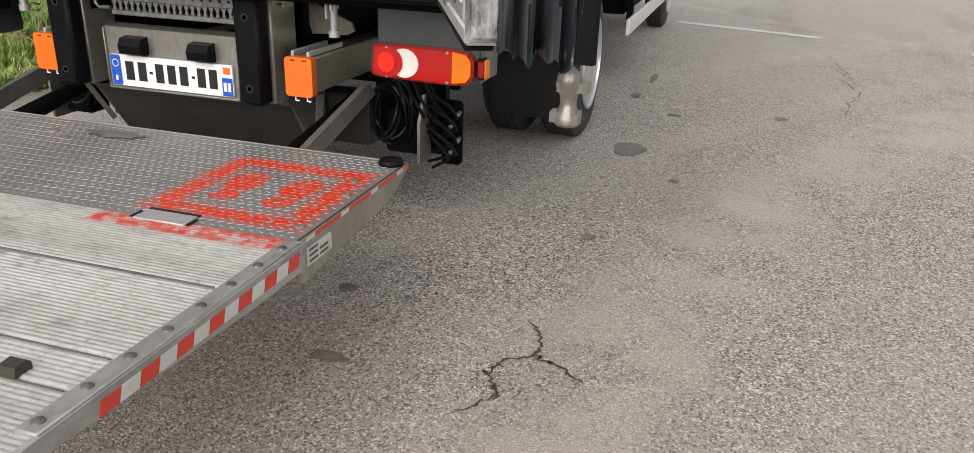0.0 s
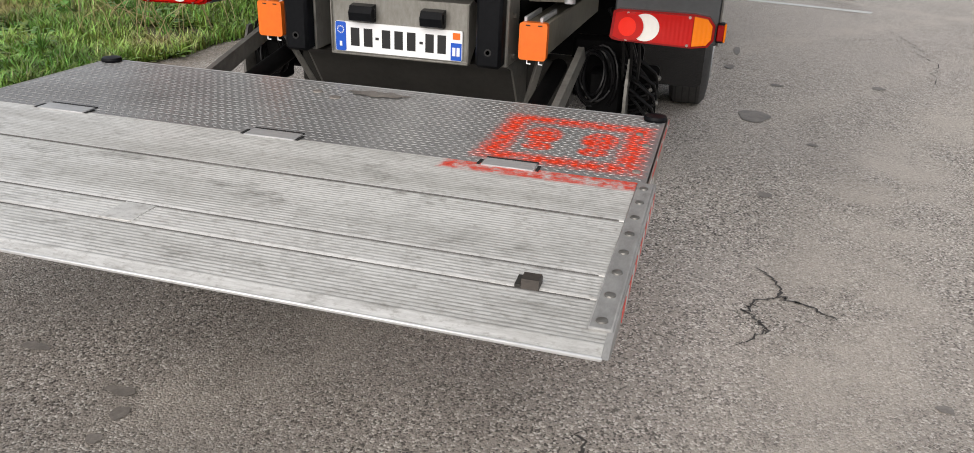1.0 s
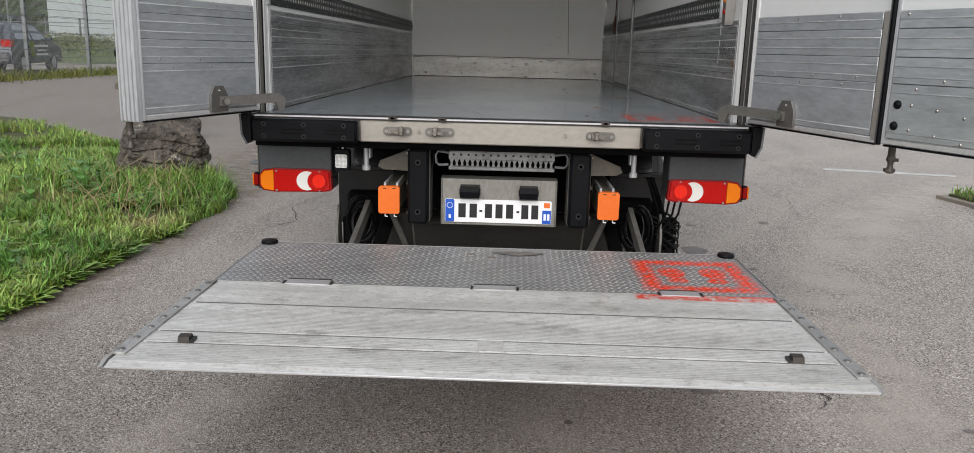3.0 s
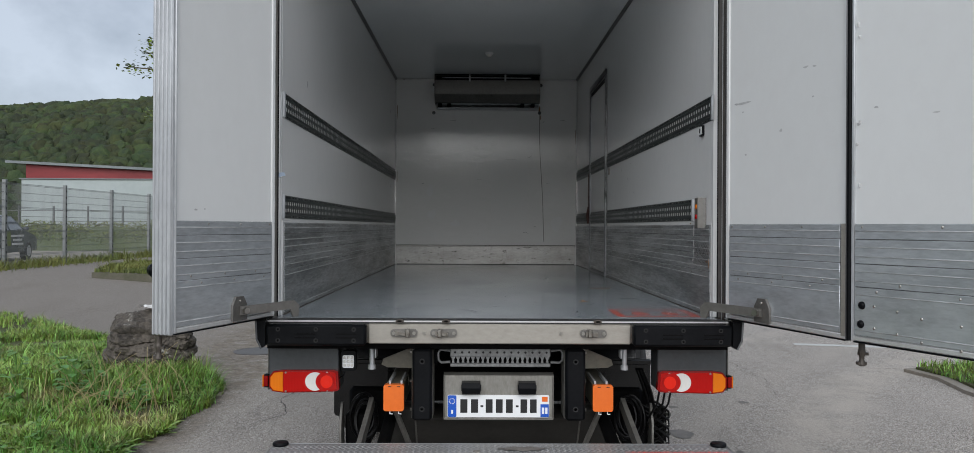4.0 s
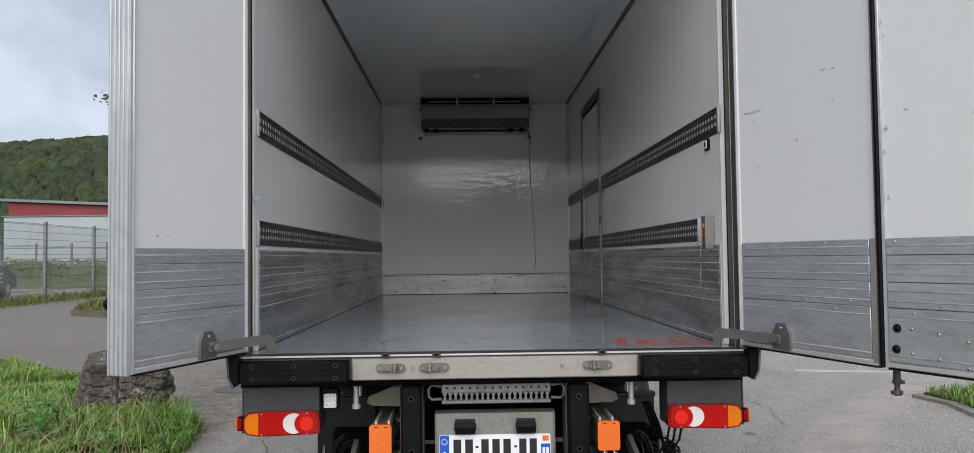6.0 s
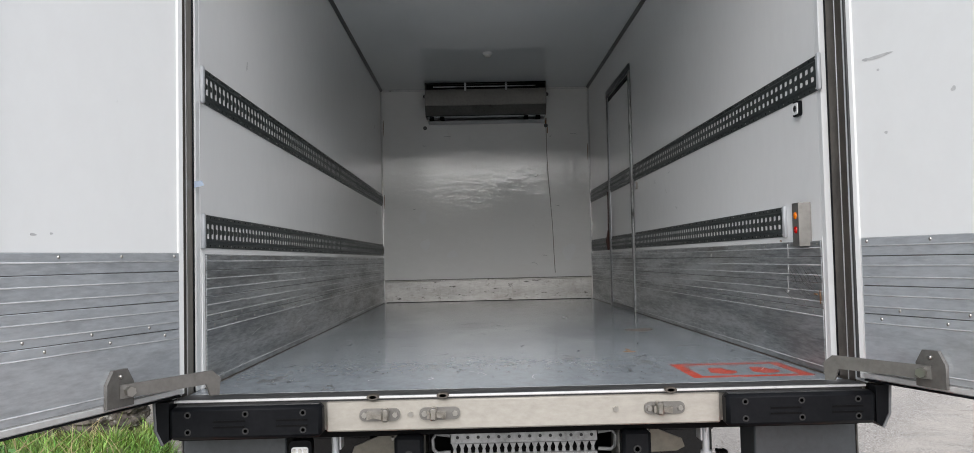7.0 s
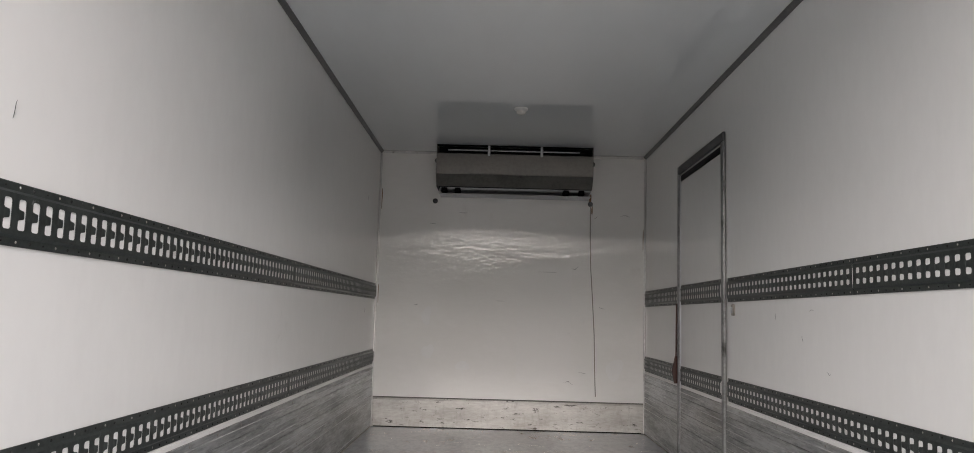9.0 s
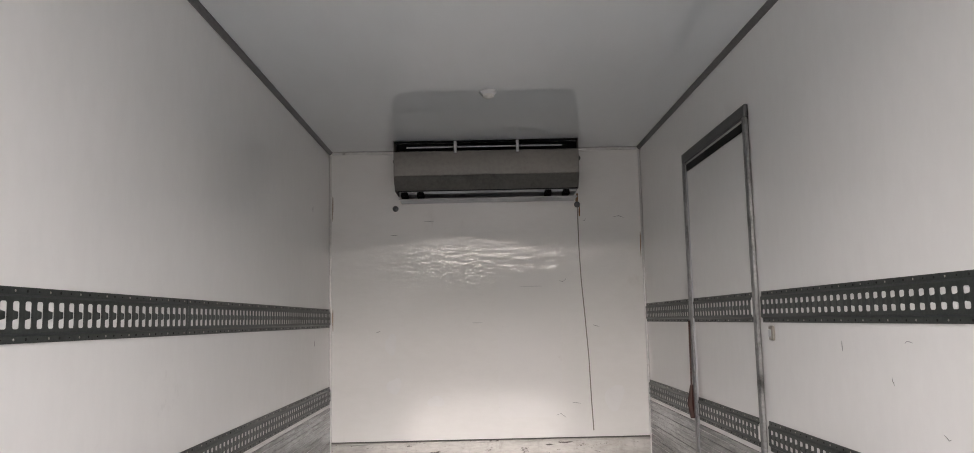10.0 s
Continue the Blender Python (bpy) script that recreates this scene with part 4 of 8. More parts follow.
def lashing_rail(m, u0, u1, z0, z1, parent, end_cap=False, lip=0.033, reach=0.0085):
    """Slotted load-securing rail with pressed-in tongues; an added white backing brightens the slots."""
    g = Geo()
    face, flange = -0.01, 0.017
    for z, s in ((z0, 1), (z1, -1)):
        g.prism([(-0.0005, z), (-0.004, z), (-0.0045, z + s * flange), (face, z + s * (flange + 0.006)), (face, z + s * lip), (face + 0.0015, z + s * lip), (face + 0.0015, z + s * (flange + 0.007)), (-0.0005, z + s * (flange + 0.002))], "x", u0, u1)
    n = int((u1 - u0) / 0.05)
    off = ((u1 - u0) - n * 0.05) / 2
    zc = (z0 + z1) / 2
    for i in range(n + 1):
        u = u0 + off + i * 0.05
        g.box(max(u0, u - 0.0115), min(u1, u + 0.0115), face + 0.0001, face + 0.0015, z0 + lip - 0.0005, z1 - lip + 0.0005)
        if i < n:
            uc = u + 0.025
            for su in (-1, 1):
                for z, s in ((z0 + lip, 1), (z1 - lip, -1)):
                    g.prism([(uc + su * 0.0137, z), (uc + su * 0.0137, z + s * 0.006), (uc + su * 0.012, z + s * 0.002), (uc + su * 0.008, z)], "y", face + 0.0002, face + 0.0014)
            us = [(-0.0138, face + 0.0006, 0.015), (-0.009, face + 0.0011, 0.011), (reach * 0.3, face + 0.0013, 0.0092), (reach * 0.8, face + 0.0012, 0.0088), (reach, face + 0.001, 0.006 if reach < 0.0138 else 0.012)]
            vs = [(uc + du, v + dv, zc + s * hz) for du, v, hz in us for dv, s in ((0, -1), (0, 1), (0.0008, 1), (0.0008, -1))]
            g.add(vs, [(4 * k + e, 4 * k + (e + 1) % 4, 4 * k + 4 + (e + 1) % 4, 4 * k + 4 + e) for k in range(4) for e in range(4)] + [(3, 2, 1, 0), (16, 17, 18, 19)])
    rail = part("lashing_rail", g.at(m), RAIL, parent, "dark slotted load-securing rail", 30)
    # white strip added just behind the face, so the slots don't fall dark
    part("backing", Geo().box(u0 + 0.004, u1 - 0.004, -0.0074, -0.0006, z0 + 0.026, z1 - 0.026).at(m), WALL_INNER, rail)
    k = int((u1 - u0) / 0.05)
    for z in (z0 + 0.009, z1 - 0.009):
        for name, mat, pick, r in (("screw", CHROME, (1, 0, 0), 0.0032), ("bolt_hole", DARKHOLE, (0, 1, 1), 0.0042)):
            g = Geo()
            for i in range(k):
                if pick[i % 3]:
                    q = r if i % 3 < 2 else r * 0.6
                    g.ball((0, 0, 0), (q, 0.0022, q), 6, 4)
                    w = m @ Matrix.Translation((u0 + (i + 0.5) * (u1 - u0) / k, -0.0042, z))
                    g.v[-30:] = [tuple(w @ Vector(p)) for p in g.v[-30:]]
            if g.v:
                tagged(part(name, g, mat, rail), kind="stuff")
    if end_cap:
        part("end_cap", Geo().box(u0 - 0.022, u0, -0.015, -0.0005, z0 - 0.003, z1 + 0.003, 0.004).at(m), GALV, rail, "pale grey end cap")
    return rail


for z0, z1 in ((2.147, 2.277), (1.619, 1.740)):
    lashing_rail(LEFT_WALL, 0.07, 2.99, z0, z1, truck, True)
    lashing_rail(LEFT_WALL, 2.995, YB - 0.02, z0, z1, truck)
lashing_rail(RIGHT_WALL, 0.02, 1.9, 2.142, 2.271, truck, True, 0.036, 0.0138)
lashing_rail(RIGHT_WALL, 1.905, 3.42, 2.142, 2.271, truck, False, 0.036, 0.0138)
lashing_rail(RIGHT_WALL, 0.39, 3.42, 1.619, 1.74, truck, True, 0.033, 0.012)
for z0, z1 in ((2.142, 2.271), (1.619, 1.740)):
    lashing_rail(RIGHT_WALL, 4.57, YB - 0.02, z0, z1, truck)

# side door inside the right wall
sd = Geo()
sd.box(3.45, 4.54, -0.02, -0.003, 3.03, 3.085, 0.004)
side_door = part("side_door", sd.at(RIGHT_WALL), TRIM, truck, "narrow white side door in a dark grey frame")
part("door_sill", Geo().box(3.49, 4.5, -0.016, -0.003, ZF, ZF + 0.03, 0.003).at(RIGHT_WALL), TRIM, side_door)
for a, b in ((3.452, 3.488), (4.502, 4.538)):
    part("door_jamb", Geo().box(a, b, -0.022, -0.003, ZF, 3.03, 0.004).at(RIGHT_WALL), STEPMAT, side_door, "dull metal jamb")
part("door_panel", Geo().box(3.505, 4.485, -0.006, 0.002, ZF + 0.035, 2.975, 0.002).at(RIGHT_WALL), WALL_INNER, side_door)
part("door_seal", Geo().box(3.492, 4.498, -0.009, -0.003, 2.978, 3.018, 0.002).at(RIGHT_WALL), RUBBER, side_door)
for a, b in ((3.491, 3.504), (4.486, 4.499)):
    part("door_seal", Geo().box(a, b, -0.012, -0.003, ZF + 0.03, 3.018, 0.002).at(RIGHT_WALL), GALV, side_door)
for z0, z1 in ((2.142, 2.271), (1.619, 1.740)):
    lashing_rail(RIGHT_WALL @ Matrix.Translation((0, -0.006, 0)), 3.52, 4.47, z0, z1, side_door)
kick_plate(RIGHT_WALL @ Matrix.Translation((0, -0.006, 0)), 3.51, 4.48, ZF + 0.038, 1.596, side_door, False)
part("pull_strap", Geo().tube([(XR - 0.03, 4.53, 1.8), (XR - 0.034, 4.545, 1.7), (XR - 0.03, 4.535, 1.62)], [0.008, 0.02, 0.012], 8).tube([(XR - 0.03, 4.53, 1.8), (XR - 0.026, 4.53, 2.15)], 0.005, 6), RUST, side_door, "worn dark red pull strap")
latch = part("door_latch", Geo().box(3.32 - 0.022, 3.32 + 0.022, -0.012, 0.0, 2.07, 2.13, 0.004).at(RIGHT_WALL), STEEL, truck, "small steel latch plate")
part("latch_button", Geo().box(3.31, 3.33, -0.018, -0.011, 2.083, 2.115, 0.004).at(RIGHT_WALL), GALV, latch)

EVAPC = surface("brown_grey_steel", (0.2, 0.192, 0.178), (0.13, 0.124, 0.114), 0.36, 0.5, 40, 4, 0.05, ((0.06, 0.053, 0.046), 6, 0.6, 0.8))
# worn marks and joints of the load floor
rnd = random.Random(61)
for kind_name, mat, many, wmax in (("floor_scratch", RIB, 90, 0.0022), ("floor_mark", TRIM, 90, 0.006)):
    g = Geo()
    for _ in range(many):
        x, y, a = rnd.uniform(-1.0, 1.0), rnd.uniform(0.1, 5.5), rnd.choice((1.57, 1.4, 0.9, 0.2)) + rnd.uniform(-0.25, 0.25)
        l, w = rnd.uniform(0.03, 0.16), wmax * rnd.uniform(0.3, 1.0)
        vs = []
        for f in (0, 0.3, 0.65, 1):
            b_ = a + 0.5 * math.sin(f * 3 + x * 9)
            ww = w * (0.15 + math.sin(math.pi * f)) * rnd.uniform(0.5, 1)
            cx, cy = x + l * f * math.cos(b_), y + l * f * math.sin(b_)
            vs += [(cx - ww * math.sin(b_), cy + ww * math.cos(b_), ZF + 0.0012), (cx + ww * math.sin(b_), cy - ww * math.cos(b_), ZF + 0.0012)]
        g.add(vs, [(0, 1, 3, 2), (2, 3, 5, 4), (4, 5, 7, 6)])
    tagged(part(kind_name, g, mat, truck, "", 0, False), kind="stuff")
for side, xm in ((1, XL), (-1, XR)):
    part("floor_joint", Geo().prism([(xm + side * 0.008, ZF), (xm + side * 0.015, ZF), (xm + side * 0.011, ZF + 0.004), (xm + side * 0.0085, ZF + 0.004)], "y", 0.06, YB - 0.03), BROWN, truck, "dark sealant joint along the floor")
part("floor_joint", Geo().prism([(YB - 0.013, ZF), (YB - 0.025, ZF), (YB - 0.016, ZF + 0.006), (YB - 0.013, ZF + 0.006)], "x", XL + 0.03, XR - 0.03), BLACK, truck)
part("floor_edge", Geo().box(XL + 0.01, XR - 0.01, -0.0935, -0.083, ZF - 0.004, ZF + 0.0025, 0.001), DIRTYWHITE, truck, "scraped pale edge of the floor coating")
for k in range(9):
    u, z = 0.075 + 0.032 * k, 1.497 - 0.004 * (k % 3)
    part("gouge", Geo().tube([(u + 0.055, -0.0092, z + 0.006), (u, -0.0094, z - 0.028), (u - 0.03, -0.0092, z - 0.05 - 0.006 * (k % 4))], [0.0003, 0.001, 0.0004], 5).at(RIGHT_WALL), DARKHOLE if k % 2 else SEAM, right_wall_part, "slanting scrape across the ribs")
# switch, end stop and notice near the opening
sw = part("light_switch", Geo().prism(rounded(0.18, 0.238, 2.078, 2.136, 0.01), "y", -0.014, 0).at(RIGHT_WALL), RUBBER, truck, "black-framed light switch")
part("rocker", Geo().prism(rounded(0.187, 0.231, 2.085, 2.129, 0.008), "y", -0.018, -0.013).at(RIGHT_WALL), WHITE_PANEL, sw, "white rocker with a dark ring symbol")
part("symbol", Geo().turn((XR - 0.018, 0.2085, 2.107), (-1, 0, 0), [(0, 0.013), (0.0008, 0.013), (0.0008, 0.0095), (0, 0.0095)], 16).box(XR - 0.0188, XR - 0.018, 0.207, 0.210, 2.1, 2.116), INK, sw)
stop = part("rail_stop", Geo().prism([(0.145, -0.045), (0.205, -0.045), (0.215, -0.002), (0.135, -0.002)], "z", 1.578, 1.742).at(RIGHT_WALL), EVAPC, truck, "brown-grey steel guard with two orange-red lights")
for z, c in ((1.694, LENS_AMBER), (1.64, LENS_RED)):
    part("indicator_light", Geo().turn((XR - 0.045, 0.175, z), (-1, 0, 0), [(0, 0.014), (0.003, 0.013), (0.005, 0.008), (0.005, 0)], 12), c, stop)
notice = part("notice", Geo().box(0.03, 0.19, -0.003, 0, 3.052, 3.352).at(RIGHT_WALL), LABEL_WHITE, truck, "blue and white printed safety notice")
for i in range(11):
    w = random.uniform(0.1, 0.14)
    if i in (4, 5, 6):
        continue
    part("print_bar", Geo().box(0.04, 0.04 + w, -0.0042, -0.003, 3.33 - i * 0.025, 3.346 - i * 0.025).at(RIGHT_WALL), LABEL_BLUE, notice)
part("print_drawing", Geo().tube([(XR - 0.004, 0.05, 3.18), (XR - 0.004, 0.09, 3.22), (XR - 0.004, 0.12, 3.17), (XR - 0.004, 0.17, 3.23)], 0.004, 5), LABEL_BLUE, notice)

rnd = random.Random(44)
for k in range(9):
    m = LEFT_WALL if k % 2 else RIGHT_WALL
    u, z, l = rnd.uniform(0.3, 5.4), rnd.choice((rnd.uniform(1.78, 2.12), rnd.uniform(1.78, 2.12), rnd.uniform(2.32, 3.1))), rnd.uniform(0.012, 0.05)
    if m is RIGHT_WALL and 3.3 < u < 4.6:
        continue
    a = rnd.choice((0.1, 1.2, 1.5, 0.6)) + rnd.uniform(-0.15, 0.15)
    pts = [(u + l * math.cos(a) * f, -0.0012, z + l * math.sin(a) * f + 0.004 * math.sin(f * 7 + k)) for f in (0, 0.35, 0.7, 1)]
    part("scuff", Geo().tube(pts, [0.0004, 0.001, 0.0007, 0.0004], 5).at(m), TRIM, left_wall_part if k % 2 else right_wall_part, "thin dark scuff mark")
for k in range(8):
    x, z, l = rnd.uniform(-0.95, 0.95), rnd.uniform(1.5, 2.9), rnd.uniform(0.02, 0.1)
    part("scuff", Geo().tube([(x, YB - 0.0006, z), (x + l * 0.5, YB - 0.0012, z + rnd.uniform(-0.012, 0.012)), (x + l, YB - 0.0006, z + rnd.uniform(-0.02, 0.02))], [0.0005, 0.0015, 0.0005], 5), TRIM, kickboard, "thin dark scuff mark")

# thin sheet added where the bulkhead mirrors something pale outside
for x0, x1, z0, z1 in ((0.05, 0.5, 1.5, 2.5),):
    part("reflection_sheet", Geo().prism(rounded(x0, x1, z0, z1, 0.04), "y", YB - 0.0009, YB - 0.0002), REFLECT_SHEET, truck, "glossy sheet standing in for a reflection on the bulkhead")

# ceiling lamps
for y in (1.43, 4.28):
    lamp = part("ceiling_lamp", Geo().turn((0.0, y, ZC), (0, 0, -1), [(0, 0.045), (0.01, 0.045), (0.016, 0.038), (0.022, 0.034), (0.024, 0)], 20), WHITE_PANEL, truck, "small white dome lamp, switched off")
    part("lens", Geo().turn((0.0, y, ZC - 0.02), (0, 0, -1), [(0, 0.033), (0.014, 0.03), (0.022, 0.016), (0.023, 0)], 20), LENS_WHITE, lamp)

# evaporator under the ceiling
EV = [(5.47, 3.335), (5.455, 3.33), (5.455, 3.165), (5.53, 3.075), (5.56, 3.075), (5.56, 3.335)]
EVAP = surface("brown_grey_metal_cover", (0.17, 0.165, 0.15), (0.125, 0.12, 0.11), 0.42, 0.3, 40, 1.5, 0.03, ((0.07, 0.065, 0.06), 4, 0.62, 0.82))
ev = part("evaporator", Geo().prism(EV, "x", -0.635, 0.625), EVAP, truck, "brown-grey evaporator unit with a dark air slot")
part("evaporator_core", Geo().box(-0.62, 0.625, 5.53, YB - 0.001, 3.07, 3.398, 0.004), BLACK, ev)
for xa, xb in ((-0.637, -0.632), (0.622, 0.627)):
    part("side_plate", Geo().prism([(5.45, 3.402), (5.45, 3.165), (5.53, 3.07), (YB - 0.001, 3.07), (YB - 0.001, 3.402)], "x", xa, xb), EVAP, ev)
part("top_edge", Geo().box(-0.635, 0.625, 5.455, 5.475, 3.392, 3.402, 0.003), BLACK, ev)
for z in (3.348, 3.364, 3.38):
    part("slat", Geo().box(-0.55, 0.56, 5.5, 5.52, z, z + 0.005), BLACK, ev)
part("pipe", Geo().cyl((-0.55, 5.485, 3.365), (0.52, 5.485, 3.365), 0.006, None, 8), GALV, ev)
for x in (-0.215, 0.21):
    part("bracket", Geo().box(x - 0.011, x + 0.011, 5.443, 5.452, 3.315, 3.398, 0.003), GALV, ev, "pale perforated bracket")
part("drip_tray", Geo().prism([(5.56, 3.07), (5.57, 3.055), (YB - 0.001, 3.055), (YB - 0.001, 3.066), (5.59, 3.066)], "x", -0.61, 0.62), GALV, ev)
# light thrown up from the floor is put into this slope's paler colour
part("lower_panel", Geo().prism([(5.453, 3.164), (5.5285, 3.0735), (5.5255, 3.0715), (5.4495, 3.162)], "x", -0.632, 0.622), EVAPC, ev, "sloping lower cover, made paler for the light off the floor")
for x in (-0.575, -0.465, 0.42, 0.545):
    part("valve", Geo().box(x - 0.024, x + 0.024, 5.56, 5.64, 3.03, 3.072, 0.005).cyl((x, 5.555, 3.05), (x, 5.54, 3.05), 0.012, None, 10), BLACK, ev)
part("tray_lip", Geo().box(-0.615, 0.625, 5.575, YB - 0.001, 3.018, 3.024, 0.002), GALV, ev, "thin drip-tray lip")
for x, z in ((-0.66, 2.985), (0.645, 2.99), (-0.655, 3.33), (0.66, 3.33)):
    part("wall_bolt", Geo().turn((x, YB, z), (0, -1, 0), [(0, 0.022), (0.008, 0.021), (0.014, 0.014), (0.015, 0)], 14), TRIM, truck, "dark round-headed bolt")
part("cable", Geo().tube([(0.645, YB - 0.008, 2.985), (0.647, YB - 0.006, 2.7), (0.655, YB - 0.006, 2.45), (0.672, YB - 0.006, 2.2), (0.69, YB - 0.006, 1.9), (0.698, YB - 0.006, 1.6), (0.706, YB - 0.006, 1.4)], 0.0038, 5), COPPERWIRE, truck, "thin cable hanging down the bulkhead")

# filler blobs, stains and small marks on the bulkhead
def smear(cx, cz, rx, rz, seed, n=26):
    """Thin uneven blob in the plane of a wall, as points along and up."""
    rnd2 = random.Random(seed)
    a1, a2 = rnd2.uniform(0, 6.28), rnd2.uniform(0, 6.28)
    out = []
    for i in range(n):
        a = 2 * math.pi * i / n
        k = 0.82 + 0.12 * math.sin(2 * a + a1) + 0.1 * math.sin(3 * a + a2) + 0.06 * rnd2.random()
        out.append((cx + rx * k * math.cos(a), cz + rz * k * math.sin(a)))
    return out


for i, (x, z, rx, rz) in enumerate(((-0.7, 2.02, 0.05, 0.08), (-0.68, 1.73, 0.055, 0.07), (0.86, 1.62, 0.08, 0.1), (-0.39, 1.62, 0.06, 0.05), (0.3, 1.75, 0.12, 0.05))):
    part("filler_patch", Geo().prism(smear(x, z, rx, rz, i), "y", YB - 0.0007, YB - 0.0004), FILLER, truck, "pale filler smoothed over a dent")
for i, (x, z, rx, rz) in enumerate(((0.645, 3.03, 0.012, 0.045), (0.66, 2.94, 0.006, 0.05), (-1.11, 3.0, 0.004, 0.1), (1.09, 2.7, 0.004, 0.1), (-1.11, 2.2, 0.004, 0.08), (-0.42, 2.89, 0.04, 0.003), (-0.09, 2.16, 0.05, 0.0015), (0.3, 2.41, 0.1, 0.002))):
    part("rust_streak", Geo().prism(smear(x, z, rx, rz, 20 + i), "y", YB - 0.0014, YB - 0.0004), RUSTMARK if i < 5 else SMUDGE, truck, "thin brown stain" if i < 5 else "grey rub mark")

HEADER = surface("dull_stainless_header", (0.37, 0.34, 0.3), (0.27, 0.245, 0.215), 0.36, 0.4, 90, 3, 0.05, ((0.13, 0.1, 0.08), 5, 0.62, 0.82), (0.3, 1, 2), 0.12)
# rear frame
for side, xi in ((-1, XL - 0.01), (1, XR + 0.024)):
    xo = side * 1.19
    post = part("rear_post", Geo().box(xi, xo, YR, 0.052, 1.0, 3.40, 0.004), STEEL, truck, "brushed stainless corner post")
    part("inner_strip", Geo().box(*sorted((xi + side * 0.006, xi + side * 0.02)), 0.04, 0.06, ZF, 3.38, 0.002), STEEL, post)
    ys = 0.0015 if side < 0 else 0.008
    part("door_seal", Geo().tube([(xi - side * 0.001, ys, ZF), (xi - side * 0.001, ys, 3.38)], 0.0045, 8), RUBBER, post)
    part("rebate_strip", Geo().box(*sorted((xi - side * 0.002, xi + side * 0.004)), -0.118, -0.071, 1.02, 3.38, 0.001), BROWN, post, "grimy rust-brown rebate strip")
    part("bead", Geo().box(*sorted((xi - side * 0.004, xi + side * 0.004)), -0.0705, -0.066, 1.02, 3.38, 0.001), BRIGHT, post)
    part("hinge_edge", Geo().box(*sorted((xi - side * 0.003, xi + side * 0.004)), YR + 0.001, -0.1185, 1.12, 3.38, 0.002), WHITE_PANEL, post, "white edge profile beside the hinge")
    if side > 0:
        part("rebate_strip", Geo().box(xi - 0.002, xi + 0.004, -0.0655, 0.002, 1.02, 3.38, 0.001), BROWN, post)
    part("inner_edge", Geo().box(*sorted((1.1115, 1.142) if side > 0 else (-1.1335, -1.146)), 0.014 if side > 0 else 0.007, 0.0495, ZF, 3.38, 0.002), WHITE_PANEL, post, "white wall edge")
    part("hinge_profile", Geo().box(xo - 0.004, xo + 0.004, YR - 0.012, YR + 0.03, 1.02, 3.4, 0.003), GALV, post)
    part("hinge_strip", Geo().box(*sorted((xo - side * 0.001, xo - side * 0.016)), YR - 0.004, YR + 0.01, 1.1, 3.4, 0.002), BROWN if side > 0 else SILL, post, "rust-brown hinge strip" if side > 0 else "grimy cream hinge strip")
    for z in (1.35, 1.95, 2.55, 3.15):
        part("hinge", Geo().cyl((xo + side * 0.006, YR - 0.008, z - 0.05), (xo + side * 0.006, YR - 0.008, z + 0.05), 0.011, None, 10), STEEL, post)
header = part("header", Geo().box(-1.13, 1.12, YR, -0.07, 3.362, 3.452, 0.004).box(-1.13, 1.12, YR - 0.006, YR + 0.01, 3.357, 3.37, 0.002), HEADER, truck, "stainless header beam above the doorway")
part("header_seal", Geo().box(-1.1, 1.09, -0.16, -0.06, 3.352, 3.3615, 0.004), RUBBER, header)
part("ceiling_lip", Geo().box(XL, XR, -0.07, 0.01, 3.388, ZC + 0.004), TRIM, header)
cap = part("roof_cap", Geo().box(-1.185, 1.178, YR - 0.03, 0.1, 3.452, 3.468, 0.004).box(-1.19, 1.183, YR - 0.035, YR - 0.026, 3.445, 3.474, 0.002), TRIM, truck, "dark roof-edge profile with a bright lip")
part("bright_lip", Geo().box(-1.187, 1.18, YR - 0.039, YR - 0.034, 3.462, 3.473, 0.001), GALV, cap)
part("roof_skin", Geo().box(-1.2, 1.18, -0.15, YB + 0.1, 3.475, 3.5, 0.004), WHITE_PANEL, truck)
for xm, side in ((XL - 0.06, -1), (XR + 0.06, 1)):
    part("outer_skin", Geo().box(xm, xm + side * 0.012, -0.1, YB + 0.08, 1.0, 3.49, 0.003), WHITE_PANEL, truck, "white outer side panel")
for x in (-1.055, 1.045):
    ml = part("marker_lamp", Geo().turn((x, YR - 0.002, 3.426), (0, -1, 0), [(0, 0.05), (0.006, 0.05), (0.006, 0.0)], 18).at(Matrix.Translation((x, 0, 3.426)) @ Matrix.Diagonal((1.25, 1, 0.42, 1)) @ Matrix.Translation((-x, 0, -3.426))), RUBBER, truck, "red oval marker lamp on the header")
    part("lens", Geo().ball((x, YR - 0.008, 3.427), (0.052, 0.016, 0.016), 16, 8), LENS_DARKRED, ml)
cam_pod = part("reversing_camera", Geo().prism([(-0.13, 3.376), (-0.13, 3.418), (-0.085, 3.45), (0.07, 3.45), (0.115, 3.418), (0.115, 3.376), (0.095, 3.376), (0.06, 3.418), (-0.075, 3.418), (-0.11, 3.376)], "y", YR - 0.075, YR - 0.002), EVAPC, truck, "reversing camera under a steel hood")
part("camera_body", Geo().box(-0.05, 0.035, YR - 0.06, YR - 0.003, 3.372, 3.414, 0.008), BLACK, cam_pod)
part("lens", Geo().turn((-0.008, YR - 0.06, 3.393), (0, -1, 0), [(0, 0.014), (0.006, 0.013), (0.006, 0)], 14), GLASS_DARK, cam_pod)
